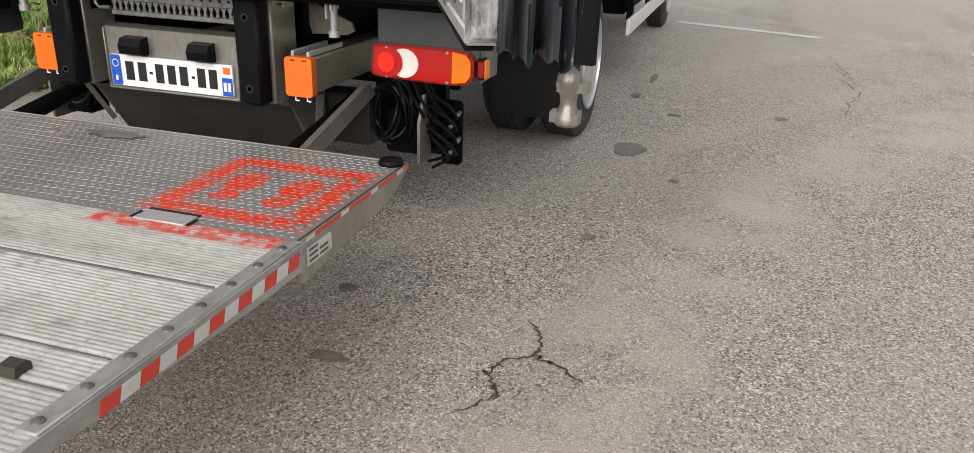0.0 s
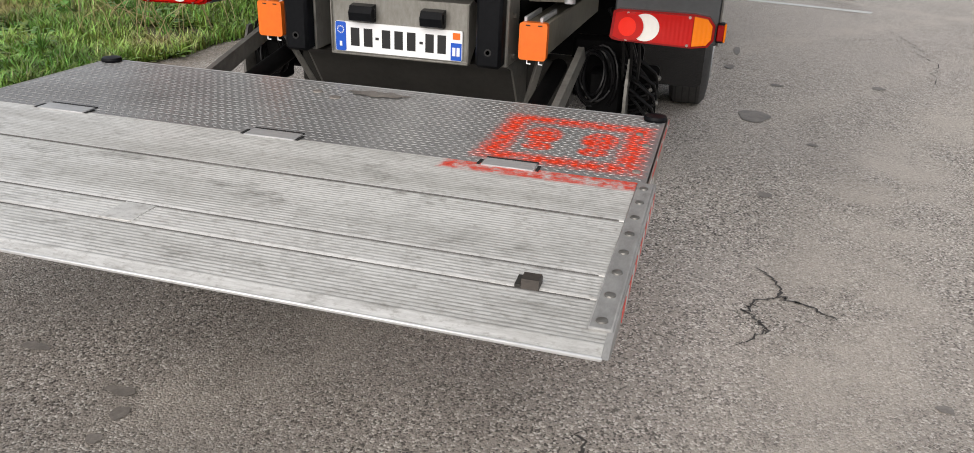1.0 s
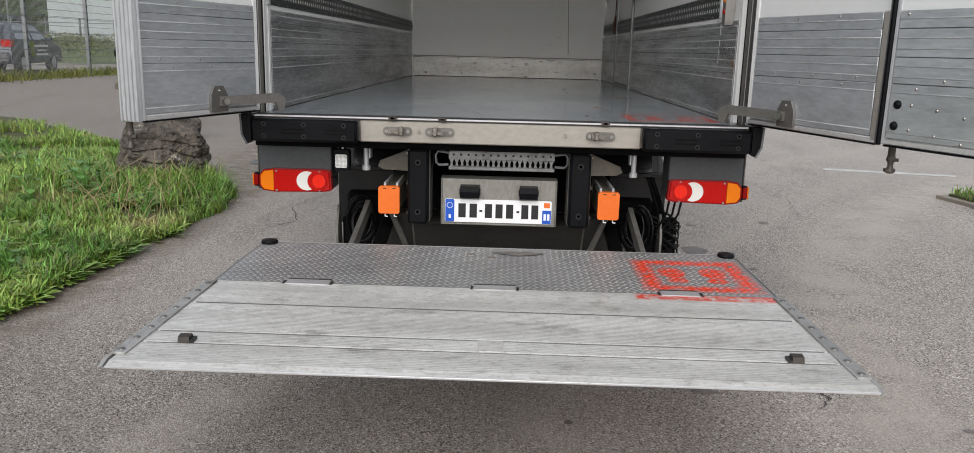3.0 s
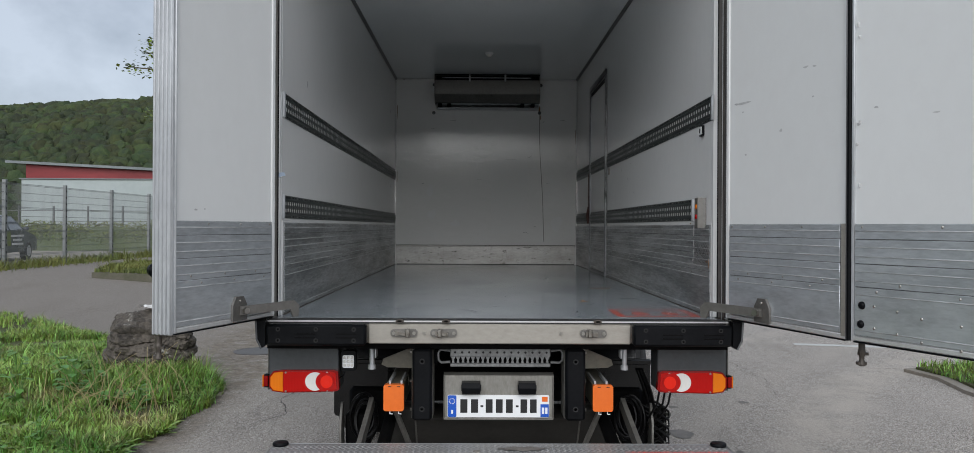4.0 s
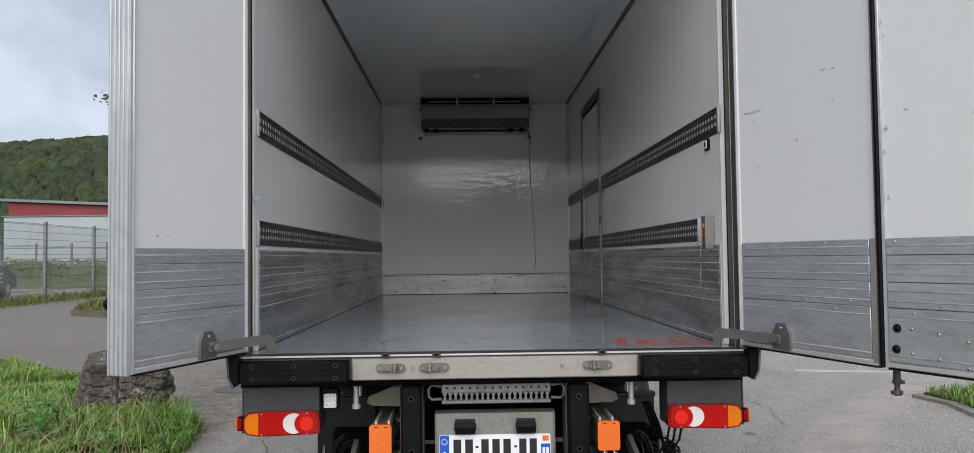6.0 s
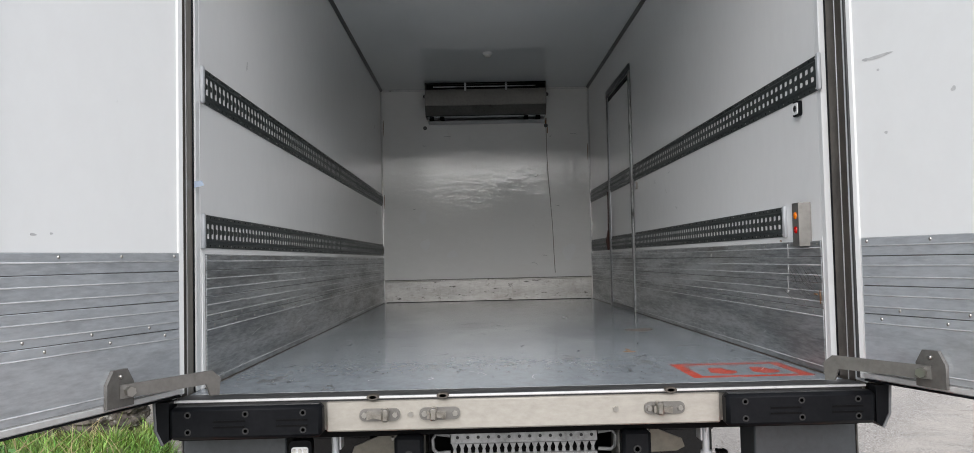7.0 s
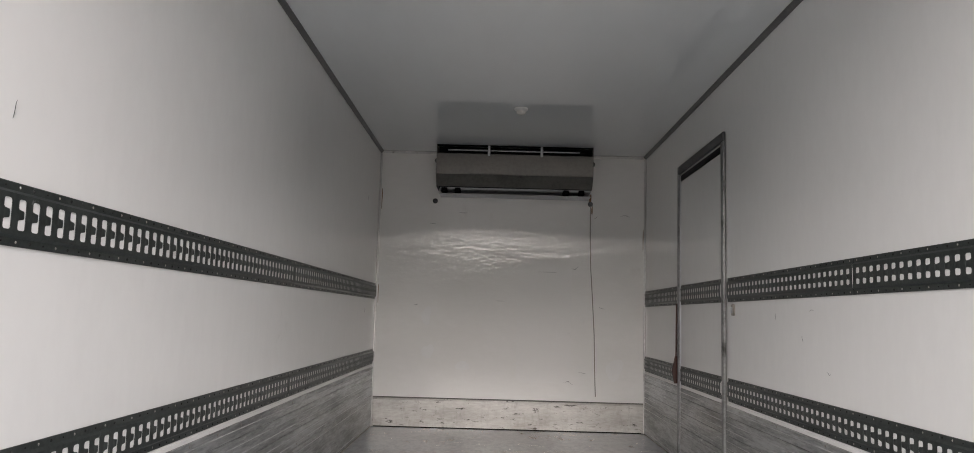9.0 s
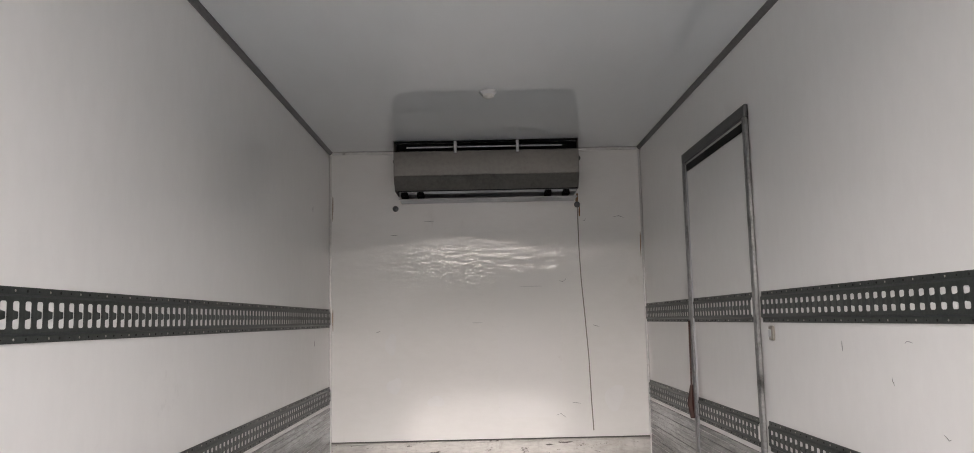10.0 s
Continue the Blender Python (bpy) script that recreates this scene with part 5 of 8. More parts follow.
for x in (-0.13, 0.115):
    part("bolt", Geo().cyl((x, YR - 0.002, 3.393), (x, YR - 0.01, 3.393), 0.008, None, 6), CHROME, cam_pod)


def keeper(x, z, flip):
    """Cast keeper plate for a door's locking bar."""
    base = part("latch_keeper", Geo().prism(rounded(x - 0.066, x + 0.066, z - 0.02, z + 0.02, 0.018), "y", YR - 0.01, YR - 0.001), EVAPC, truck, "cast steel keeper for a door bar")
    part("claw", Geo().prism([(x - 0.04, z - 0.012), (x - 0.04, z + 0.012), (x - 0.018, z + 0.006), (x + 0.02, z + 0.006), (x + 0.02, z - 0.014), (x - 0.018, z - 0.006)], "y", YR - 0.034, YR - 0.009).box(x + flip * 0.02 - 0.011, x + flip * 0.02 + 0.011, YR - 0.045, YR - 0.008, z - 0.018, z + 0.024, 0.005), CAST, base)
    for dx in (-0.05, 0.05):
        part("bolt", Geo().cyl((x + dx, YR - 0.009, z), (x + dx, YR - 0.018, z), 0.009, None, 6), CHROME, base)


for x, flip in ((-0.47, 1), (-0.275, -1), (0.46, -1)):
    keeper(x, 3.404, flip)
    keeper(x, 1.057, flip)
for x in (-0.945, -0.86, -0.775, -0.373, 0.36, 0.77, 0.85, 0.935):
    part("bolt", Geo().turn((x, YR, 3.402), (0, -1, 0), [(0, 0.009), (0.006, 0.008), (0.008, 0)], 8), BROWN, header)

# sill and bumper
sill = part("rear_sill", Geo().box(-0.645, 0.645, YR, -0.05, 1.003, 1.102, 0.005).box(-1.15, 1.14, -0.17, -0.05, 1.005, 1.1, 0.003), SILL, truck, "cream-grey steel sill under the load floor")
part("bright_lip", Geo().box(-1.14, 1.128, YR - 0.006, YR + 0.006, 1.109, 1.1175, 0.002), BRIGHT, sill, "bright aluminium edge strip")
part("rubber_step", Geo().prism([(YR + 0.006, 1.1), (YR + 0.006, 1.1165), (YR + 0.02, 1.1205), (YR + 0.1, 1.1185), (YR + 0.106, 1.1155), (YR + 0.106, 1.1)], "x", -1.13, 1.118), SEAL, sill, "black rubber threshold")
for x in (-0.491, -0.264, 0.48):
    part("bar_notch", Geo().turn((x, YR - 0.02, 1.118), (0, 1, 0), [(0, 0.02), (0.03, 0.02), (0.03, 0.012), (0, 0.012)], 16).at(Matrix.Translation((0, 0, 1.116)) @ Matrix.Diagonal((1, 1, 0.45, 1)) @ Matrix.Translation((0, 0, -1.118))), BROWN, sill)
for x in (-0.31, 0.36):
    part("bolt", Geo().cyl((x - 0.06, YR, 1.057), (x - 0.06, YR - 0.008, 1.057), 0.009, None, 6), CHROME, sill)
for side in (-1, 1):
    a, b = sorted((side * 0.648, side * 1.133))
    blk = part("bumper_block", Geo().box(a, b, YR - 0.06, YR - 0.001, 1.0, 1.104, 0.012), RUBBER, truck, "black rubber bumper block")
    for k in range(6):
        bx = a + 0.06 + (k % 3) * (b - a - 0.12) / 2
        part("bolt_recess", Geo().turn((bx, YR - 0.06, 1.026 if k < 3 else 1.08), (0, -1, 0), [(0, 0.011), (0.0015, 0.011), (0.0015, 0.006), (0, 0.006)], 10), DARKHOLE, blk)
    for k in range(4):
        part("moulded_bar", Geo().box(a + 0.14 + (k % 2) * 0.2, a + 0.24 + (k % 2) * 0.2, YR - 0.0615, YR - 0.059, 1.037 + 0.018 * (k // 2), 1.043 + 0.018 * (k // 2)), BLACK, blk)
    xe = side * 1.136
    flap = Geo().prism([(xe, 1.0), (xe, 1.12), (xe + side * 0.045, 1.12), (xe + side * 0.04, 1.03), (xe + side * 0.02, 0.985)], "y", YR - 0.05, YR + 0.02)
    part("rubber_corner", flap, RUBBER, truck, "black rubber corner guard")
    part("corner_edge", Geo().tube([(xe + side * 0.047, YR - 0.05, 1.12), (xe + side * 0.042, YR - 0.05, 1.03), (xe + side * 0.02, YR - 0.05, 0.985)], 0.005, 6), TRIM, truck)

# ---------------------------------------------------------------- rear doors
DZ0, DZ1, DT = 1.135, 3.412, 0.085


def rear_leaf(m, u0, u1, label):
    """One door leaf in its local axes, inner face at v = 0."""
    leaf = part("rear_door", Geo().box(u0 + 0.004, u1 - 0.004, 0.0, DT, DZ0 + 0.012, DZ1 - 0.012, 0.004).at(m), WHITE_PANEL, truck, label)
    for za in (DZ0, DZ1 - 0.02):
        part("edge_rail", Geo().box(u0 + 0.002, u1 - 0.002, -0.006, DT + 0.004, za, za + 0.022, 0.004).at(m), BRIGHT, leaf, "galvanised edge rail, scraped bright")
    part("bottom_seal", Geo().box(u0 + 0.01, u1 - 0.01, -0.006, 0.03, DZ0 - 0.007, DZ0 - 0.001, 0.003).at(m), RUBBER, leaf)
    part("top_seal", Geo().box(u0 + 0.01, u1 - 0.01, -0.006, 0.03, DZ1 + 0.001, DZ1 + 0.013, 0.004).at(m), RUBBER, leaf)
    return leaf


ML = wall_frame(-1.128, -0.205, -0.3297, -0.9441, -0.9441, 0.3297)
MR = wall_frame(1.13, -0.213, 0.3173, -0.9483, 0.9483, 0.3173)

left_leaf = rear_leaf(ML, -0.028, 0.69, "white rear door leaf standing open, metal-clad at the foot")
prof = Geo()
prof.box(0.686, 0.706, -0.008, DT + 0.006, DZ0 - 0.005, DZ1 + 0.004, 0.006)
prof.box(0.679, 0.69, -0.014, 0.01, DZ0, DZ1, 0.004)
part("closing_profile", prof.at(ML), GALV, left_leaf, "grooved galvanised closing profile, scraped")
for v in (-0.006, 0.014, 0.034, 0.054, 0.074):
    part("profile_rib", Geo().box(0.704, 0.711, v, v + 0.012, DZ0 - 0.004, DZ1, 0.003).at(ML), GALV, left_leaf)
part("seal_end", Geo().prism([(0.69, 0.0), (0.725, 0.01), (0.71, 0.05), (0.73, 0.07), (0.7, 0.1), (0.68, 0.06)], "z", DZ1 + 0.002, DZ1 + 0.03).at(ML), RUBBER, left_leaf)
part("hinge_edge", Geo().box(-0.034, -0.0085, -0.006, 0.03, DZ0, DZ1, 0.003).at(ML), WHITE_PANEL, left_leaf, "white hinge-side edge")
part("hinge_seal", Geo().tube([ML @ Vector((-0.041, 0.006, DZ0)), ML @ Vector((-0.041, 0.006, DZ1))], 0.005, 8), BROWN, left_leaf)
kick_plate(ML @ Matrix.Translation((0, -0.001, 0)), -0.008, 0.678, DZ0 + 0.024, 1.598, left_leaf, skin=KICK_LIT)

right_leaf = rear_leaf(MR, -0.022, 0.77, "white rear door leaf standing open, metal-clad at the foot")
part("hinge_edge", Geo().box(-0.028, -0.006, -0.006, 0.03, DZ0, DZ1, 0.003).at(MR), WHITE_PANEL, right_leaf)
part("hinge_seal", Geo().tube([MR @ Vector((-0.038, 0.004, DZ0)), MR @ Vector((-0.038, 0.004, DZ1))], 0.009, 8), SEAL, right_leaf)
part("cream_edge", Geo().box(0.738, 0.766, -0.008, 0.01, DZ0 + 0.01, 1.6, 0.003).at(MR), SILL, right_leaf, "cream edge strip scraped to bare metal")
kick_plate(MR @ Matrix.Translation((0, -0.001, 0)), 0.002, 0.733, DZ0 + 0.024, 1.598, right_leaf, skin=KICK_LIT)
part("gap_seal", Geo().tube([MR @ Vector((0.782, -0.004, DZ0)), MR @ Vector((0.782, -0.004, DZ1))], 0.01, 8), RUBBER, right_leaf, "black rubber seal between the leaves")
part("seal_strip", Geo().box(0.767, 0.773, -0.012, 0.0, DZ0, DZ1, 0.002).at(MR), TRIM, right_leaf)
part("top_bracket", Geo().box(0.62, 0.75, -0.006, 0.0, DZ1 - 0.055, DZ1 - 0.02, 0.002).at(MR), GALV, right_leaf)
part("frayed_strip", Geo().box(0.74, 0.757, -0.005, 0.0, DZ1 - 0.34, DZ1 - 0.03, 0.002).at(MR), GALV, right_leaf, "loose bent trim strip")

MM = wall_frame(1.049, -0.245, 0.42, -0.9075, 0.9075, 0.42)
mid_leaf = rear_leaf(MM, 0.79, 1.5, "second white rear door leaf folded out beside the first")
part("hinge_edge", Geo().box(0.792, 0.806, -0.008, 0.02, DZ0, DZ1, 0.003).at(MM), GALV, mid_leaf)
part("top_bracket", Geo().box(0.9, 1.08, -0.006, 0.0, DZ1 - 0.055, DZ1 - 0.02, 0.002).at(MM), GALV, mid_leaf)
kick_plate(MM @ Matrix.Translation((0, -0.001, 0)), 0.81, 1.48, DZ0 + 0.024, 1.598, mid_leaf, skin=KICK_LIT)
end = Geo().box(1.495, 1.516, -0.006, 0.034, DZ0 + 0.006, DZ1 + 0.005, 0.006)
part("closing_profile", end.at(MM), DIRTYWHITE, mid_leaf, "dirty scraped closing edge")
seal = Geo()
ring_o, ring_i = [], []
for i in range(25):
    f = i / 24
    v = 0.03 + 0.09 * f
    ring_o.append((1.521 + 0.011 * math.sin(f * 22) + 0.006 * math.sin(f * 9 + 1) + 0.01 * f, v))
    ring_i.append((1.502, v))
n = len(ring_o)
for k, z in enumerate((DZ0 - 0.004, DZ0 + 0.05, DZ0 + 0.3, DZ1)):
    for i, (u, v) in enumerate(ring_o):
        seal.v.append((u + (0.006 * math.sin(i * 1.9 + k) if k < 3 else 0), v, z + (0.012 * math.sin(i * 0.9) * math.sin(i * 0.37 + 1) - 0.014 * (i / 24) if k == 0 else 0)))
    for i, (u, v) in enumerate(ring_i):
        seal.v.append((u, v, z))
for k in range(3):
    a0, b0 = k * 2 * n, (k + 1) * 2 * n
    seal.f += [(a0 + i, a0 + i + 1, b0 + i + 1, b0 + i) for i in range(n - 1)] + [(a0 + n + i + 1, a0 + n + i, b0 + n + i, b0 + n + i + 1) for i in range(n - 1)]
    seal.f += [(a0 + n - 1, a0 + 2 * n - 1, b0 + 2 * n - 1, b0 + n - 1), (a0, a0 + n, b0 + n, b0)]
seal.f += [(i, i + 1, n + i + 1, n + i) for i in range(n - 1)] + [(6 * n + i, 6 * n + i + 1, 7 * n + i + 1, 7 * n + i) for i in range(n - 1)]
part("closing_seal", seal.at(MM), TORN, mid_leaf, "torn and folded black rubber closing seal", 75)
part("seal_bulb", Geo().prism([(1.46, 0.112), (1.5, 0.12), (1.525, 0.128), (1.54, 0.136), (1.546, 0.13), (1.54, 0.112), (1.52, 0.102), (1.46, 0.102)], "z", DZ0 - 0.012, DZ1).at(MM), RUBBER, mid_leaf, "smooth black rubber lip")
part("seal_backing", Geo().box(1.4, 1.5, DT + 0.004, 0.112, DZ0 - 0.002, DZ1).at(MM), RUBBER, mid_leaf)
for u, z in ((0.845, 1.279), (0.84, 1.205)):
    part("black_bolt", Geo().turn(MM @ Vector((u, -0.006, z)), MM.to_3x3() @ Vector((0, -1, 0)), [(0, 0.016), (0.006, 0.015), (0.012, 0.008), (0.012, 0)], 12), RUBBER, mid_leaf)
for u in (0.9, 1.0, 1.1, 1.25, 1.4):
    for z in (1.175, 1.26):
        part("rivet", Geo().ball((0, 0, 0), (0.006, 0.003, 0.006), 6, 4).at(MM @ Matrix.Translation((u, -0.008, z + 0.02 * math.sin(u * 9)))), CHROME, mid_leaf)


def bar_foot(m, u, parent, v=DT + 0.012, r=0.013, drop=0.0):
    """Foot of a locking bar below the door: round bar with a cast cam."""
    o = m @ Vector((u, v, 0))
    k = r / 0.0145
    z = 1.02 + drop
    bar = part("locking_bar", Geo().cyl((o.x, o.y, z + 0.06), (o.x, o.y, 3.45), r, None, 16), BOXSTEEL if r > 0.0135 else BROWN, parent, "steel locking bar with a cast cam foot")
    c = Geo().turn((o.x, o.y, z), (0, 0, 1), [(0, 0.013 * k), (0.004, 0.018 * k), (0.012, 0.018 * k), (0.025, 0.011 * k), (0.038, 0.0115 * k), (0.05, 0.018 * k), (0.06, 0.017 * k), (0.068, 0.0145 * k)], 16)
    c.prism([(o.x - 0.022 * k, o.y - 0.01), (o.x + 0.016 * k, o.y - 0.014), (o.x + 0.016 * k, o.y + 0.014), (o.x - 0.022 * k, o.y + 0.01)], "z", z + 0.005, z + 0.018)
    c.prism([(o.x - 0.014 * k, o.y - 0.012), (o.x + 0.027 * k, o.y - 0.009), (o.x + 0.027 * k, o.y + 0.009), (o.x - 0.014 * k, o.y + 0.012)], "z", z + 0.044, z + 0.056)
    part("cam", c, BOXSTEEL if r > 0.0135 else BROWN, bar)


bar_foot(ML, 0.655, left_leaf)
bar_foot(MR, 0.745, right_leaf)
bar_foot(MM, 1.44, mid_leaf, 0.132, 0.0138, 0.008)
p = ML @ Vector((0.56, DT, 1.385))
q = ML @ Vector((0.56, DT + 0.14, 1.385))
part("door_buffer", Geo().turn(p, q - p, [(0, 0.03), (0.1, 0.026), (0.12, 0.033), (0.138, 0.024), (0.14, 0)], 16), RUBBER, left_leaf, "black rubber door buffer")


def hold_arm(m, side, parent):
    """Octagonal plate on the door and a flat bar hooked over the sill."""
    plate = [(0.21, 1.145), (0.21, 1.215), (0.235, 1.255), (0.29, 1.255), (0.315, 1.215), (0.315, 1.145)]
    pl = part("hold_plate", Geo().prism([(a, z) for a, z in plate], "y", -0.02, -0.008).at(m), EVAPC, parent, "octagonal steel hold-open plate")
    pivot = m @ Vector((0.245, -0.03, 1.19))
    far = Vector((side * 1.0, YR - 0.05, 1.17))
    d = (far - pivot).normalized()
    n = d.cross(Vector((0, 0, 1))).normalized()
    g = Geo()
    vs = []
    for s in (-0.005, 0.005):
        for a, z in ((-0.025, -0.02), (-0.025, 0.02), ((far - pivot).length, 0.03), ((far - pivot).length + 0.03, 0.005), ((far - pivot).length + 0.025, -0.05), ((far - pivot).length - 0.005, -0.05), ((far - pivot).length - 0.02, -0.012)):
            q = pivot + d * a + n * s
            vs.append((q.x, q.y, pivot.z + z))
    k = len(vs) // 2
    g.add(vs, [tuple(range(k)), tuple(range(k, 2 * k))] + [(i, (i + 1) % k, k + (i + 1) % k, k + i) for i in range(k)])
    part("hold_arm", g, EVAPC, pl, "flat steel hold-open arm")
    part("pivot_bolt", Geo().cyl(pivot - n * 0.025, pivot + n * 0.025, 0.015, None, 6), CHROME, pl)
    part("bolt", Geo().ball(m @ Vector((0.265, -0.022, 1.235)), 0.007, 8, 5), CHROME, pl)


hold_arm(ML, -1, left_leaf)
hold_arm(MR, 1, right_leaf)

# rub marks and nicks on the leaves
for m, leaf, u, z, ru, rz in ((MR, right_leaf, 0.1, 2.179, 0.055, 0.007), (MR, right_leaf, 0.045, 2.181, 0.014, 0.006), (MR, right_leaf, 0.524, 2.274, 0.018, 0.005), (MR, right_leaf, 0.577, 2.269, 0.014, 0.004),
                              (MR, right_leaf, 0.569, 2.141, 0.007, 0.004), (MR, right_leaf, 0.367, 2.019, 0.01, 0.008), (MR, right_leaf, 0.096, 2.136, 0.007, 0.004), (MR, right_leaf, 0.118, 1.93, 0.008, 0.005),
                              (ML, left_leaf, 0.548, 1.646, 0.012, 0.004), (ML, left_leaf, 0.49, 1.65, 0.005, 0.004), (MM, mid_leaf, 0.95, 2.7, 0.006, 0.005), (MM, mid_leaf, 0.9, 2.05, 0.012, 0.004), (MM, mid_leaf, 1.15, 2.0, 0.02, 0.003)):
    part("rub_mark", Geo().prism(smear(u, z, ru, rz, int(u * 900)), "y", -0.0012, 0.001).at(m), SMUDGE, leaf, "grey rub mark")
for k in range(14):
    rnd = random.Random(300 + k)
    z = rnd.uniform(1.7, 3.3)
    part("chip", Geo().prism(smear(0.8 + rnd.uniform(0.008, 0.03), z, rnd.uniform(0.001, 0.002), rnd.uniform(0.003, 0.012), k, 10), "y", -0.0095, 0.0).at(MM), SMUDGE, mid_leaf)
# splashes, scratches and rust on the cladding near the doorway
for u, z, ru, rz, mat_ in ((0.35, 1.56, 0.004, 0.03, BRIGHT), (0.352, 1.49, 0.006, 0.02, BRIGHT), (0.36, 1.44, 0.003, 0.025, BRIGHT), (0.366, 1.4, 0.009, 0.008, BRIGHT), (0.1, 1.4, 0.02, 0.004, RUSTMARK), (0.062, 1.39, 0.006, 0.03, RUSTMARK), (0.42, 1.603, 0.012, 0.004, RUSTMARK), (1.4, 1.55, 0.004, 0.01, BRIGHT)):
    part("splash", Geo().prism(smear(u, z, ru, rz, int(u * 700)), "y", -0.011, -0.0092).at(RIGHT_WALL), mat_, right_wall_part, "dried splash" if mat_ is BRIGHT else "rust stain")
for k in range(9):
    rnd = random.Random(80 + k)
    u, z = rnd.uniform(0.06, 0.34), rnd.uniform(1.36, 1.46)
    part("scratch", Geo().tube([(u, -0.0101, z), (u + 0.06, -0.0104, z + 0.018), (u + 0.13, -0.0101, z + 0.044)], [0.0004, 0.0011, 0.0004], 5).at(RIGHT_WALL), SEAM, right_wall_part, "dark slanting scratch")
for k in range(7):
    rnd = random.Random(140 + k)
    u, z = rnd.uniform(0.3, 3.0), rnd.uniform(1.16, 1.3)
    part("scratch", Geo().tube([(u, -0.0079, z), (u + 0.09, -0.0082, z + 0.016), (u + 0.2, -0.0079, z + 0.03)], [0.0003, 0.0009, 0.0003], 5).at(LEFT_WALL), BRIGHT, left_wall_part, "bright scratch")
part("sticker_tab", Geo().prism([(-1.135, 1.83), (-1.1, 1.838), (-1.108, 1.855), (-1.135, 1.852)], "y", -0.006, -0.0045), LABEL_WHITE, truck, "torn white tape tab on the door seal")
# worn spots of the load floor
for x, y, rx, ry, mat_ in ((0.552, 0.872, 0.03, 0.02, RUSTMARK), (0.56, 0.95, 0.008, 0.06, RUSTMARK), (0.821, 1.958, 0.09, 0.12, OIL), (0.877, 1.077, 0.06, 0.02, TRIM), (0.5, 3.1, 0.015, 0.12, SMUDGE)):
    part("floor_spot", Geo().prism(smear(x, y, rx, ry, int(x * 500)), "z", ZF - 0.001, ZF + 0.0009), mat_, truck, "worn spot on the load floor")

# ---------------------------------------------------------------- lamps and plate box
for side in (-1, 1):
    a, b = sorted((side * 0.822, side * 1.185))
    br = part("lamp_bracket", Geo().box(a, b, 0.0, 0.16, 0.735, 0.985, 0.006), GREYBOX, truck, "dark grey steel lamp bracket")
    part("bracket_edge", Geo().box(side * 1.185 - 0.002, side * 1.185 + 0.004, -0.004, 0.17, 0.735, 0.985, 0.002), ARM, br)
    # lamp cluster: wide inner round, crescent, red field, amber end

    def X(v):
        return side * v
    body = [(X(0.815), 0.745), (X(0.822), 0.835), (X(0.84), 0.843), (X(1.1), 0.843), (X(1.15), 0.836), (X(1.172), 0.81), (X(1.172), 0.76), (X(1.155), 0.735), (X(1.1), 0.727), (X(0.85), 0.733), (X(0.825), 0.737)]
    tl = part("tail_lamp", Geo().prism(body, "y", -0.035, 0.0), LENS_DARKRED, truck, "red, white and amber tail lamp cluster")
    part("red_lens", Geo().prism([(X(0.826), 0.75), (X(0.832), 0.83), (X(0.86), 0.837), (X(1.098), 0.836), (X(1.098), 0.734), (X(0.85), 0.74)], "y", -0.042, -0.034), LENS_RED, tl)
    part("amber_lens", Geo().prism([(X(1.1), 0.836), (X(1.145), 0.83), (X(1.163), 0.808), (X(1.163), 0.763), (X(1.148), 0.742), (X(1.1), 0.735)], "y", -0.043, -0.034), LENS_AMBER, tl)
    circ = [(X(0.936) + 0.05 * math.cos(2 * math.pi * i / 28), 0.787 + 0.047 * math.sin(2 * math.pi * i / 28)) for i in range(28)]
    part("reverse_lens", Geo().prism(circ, "y", -0.046, -0.04), LENS_WHITE, tl, "white reversing lens")
    circ = [(X(0.886) + 0.046 * math.cos(2 * math.pi * i / 28), 0.787 + 0.047 * math.sin(2 * math.pi * i / 28)) for i in range(28)]
    part("round_lens", Geo().prism(circ, "y", -0.05, -0.04), LENS_RED, tl)
    circ = [(X(0.876) + 0.031 * math.cos(2 * math.pi * i / 24), 0.787 + 0.033 * math.sin(2 * math.pi * i / 24)) for i in range(24)]
    part("stop_lens", Geo().prism(circ, "y", -0.054, -0.045), LENS_STOP, tl)
    for x, z in ((0.875, 0.832), (0.875, 0.741), (1.085, 0.832), (1.085, 0.737)):
        part("screw", Geo().cyl((X(x), -0.042, z), (X(x), -0.047, z), 0.005, None, 8), CHROME, tl)
    mk = part("side_marker", Geo().box(*sorted((X(1.178), X(1.204))), -0.02, 0.02, 0.75, 0.818, 0.004), RUBBER, truck, "small red and amber side marker")
    part("red_lens", Geo().box(*sorted((X(1.18), X(1.203))), -0.026, -0.019, 0.757, 0.811, 0.003), LENS_DARKRED, mk)
    part("amber_lens", Geo().box(*sorted((X(1.202), X(1.21))), -0.024, 0.018, 0.753, 0.815, 0.003), LENS_AMBER, mk)

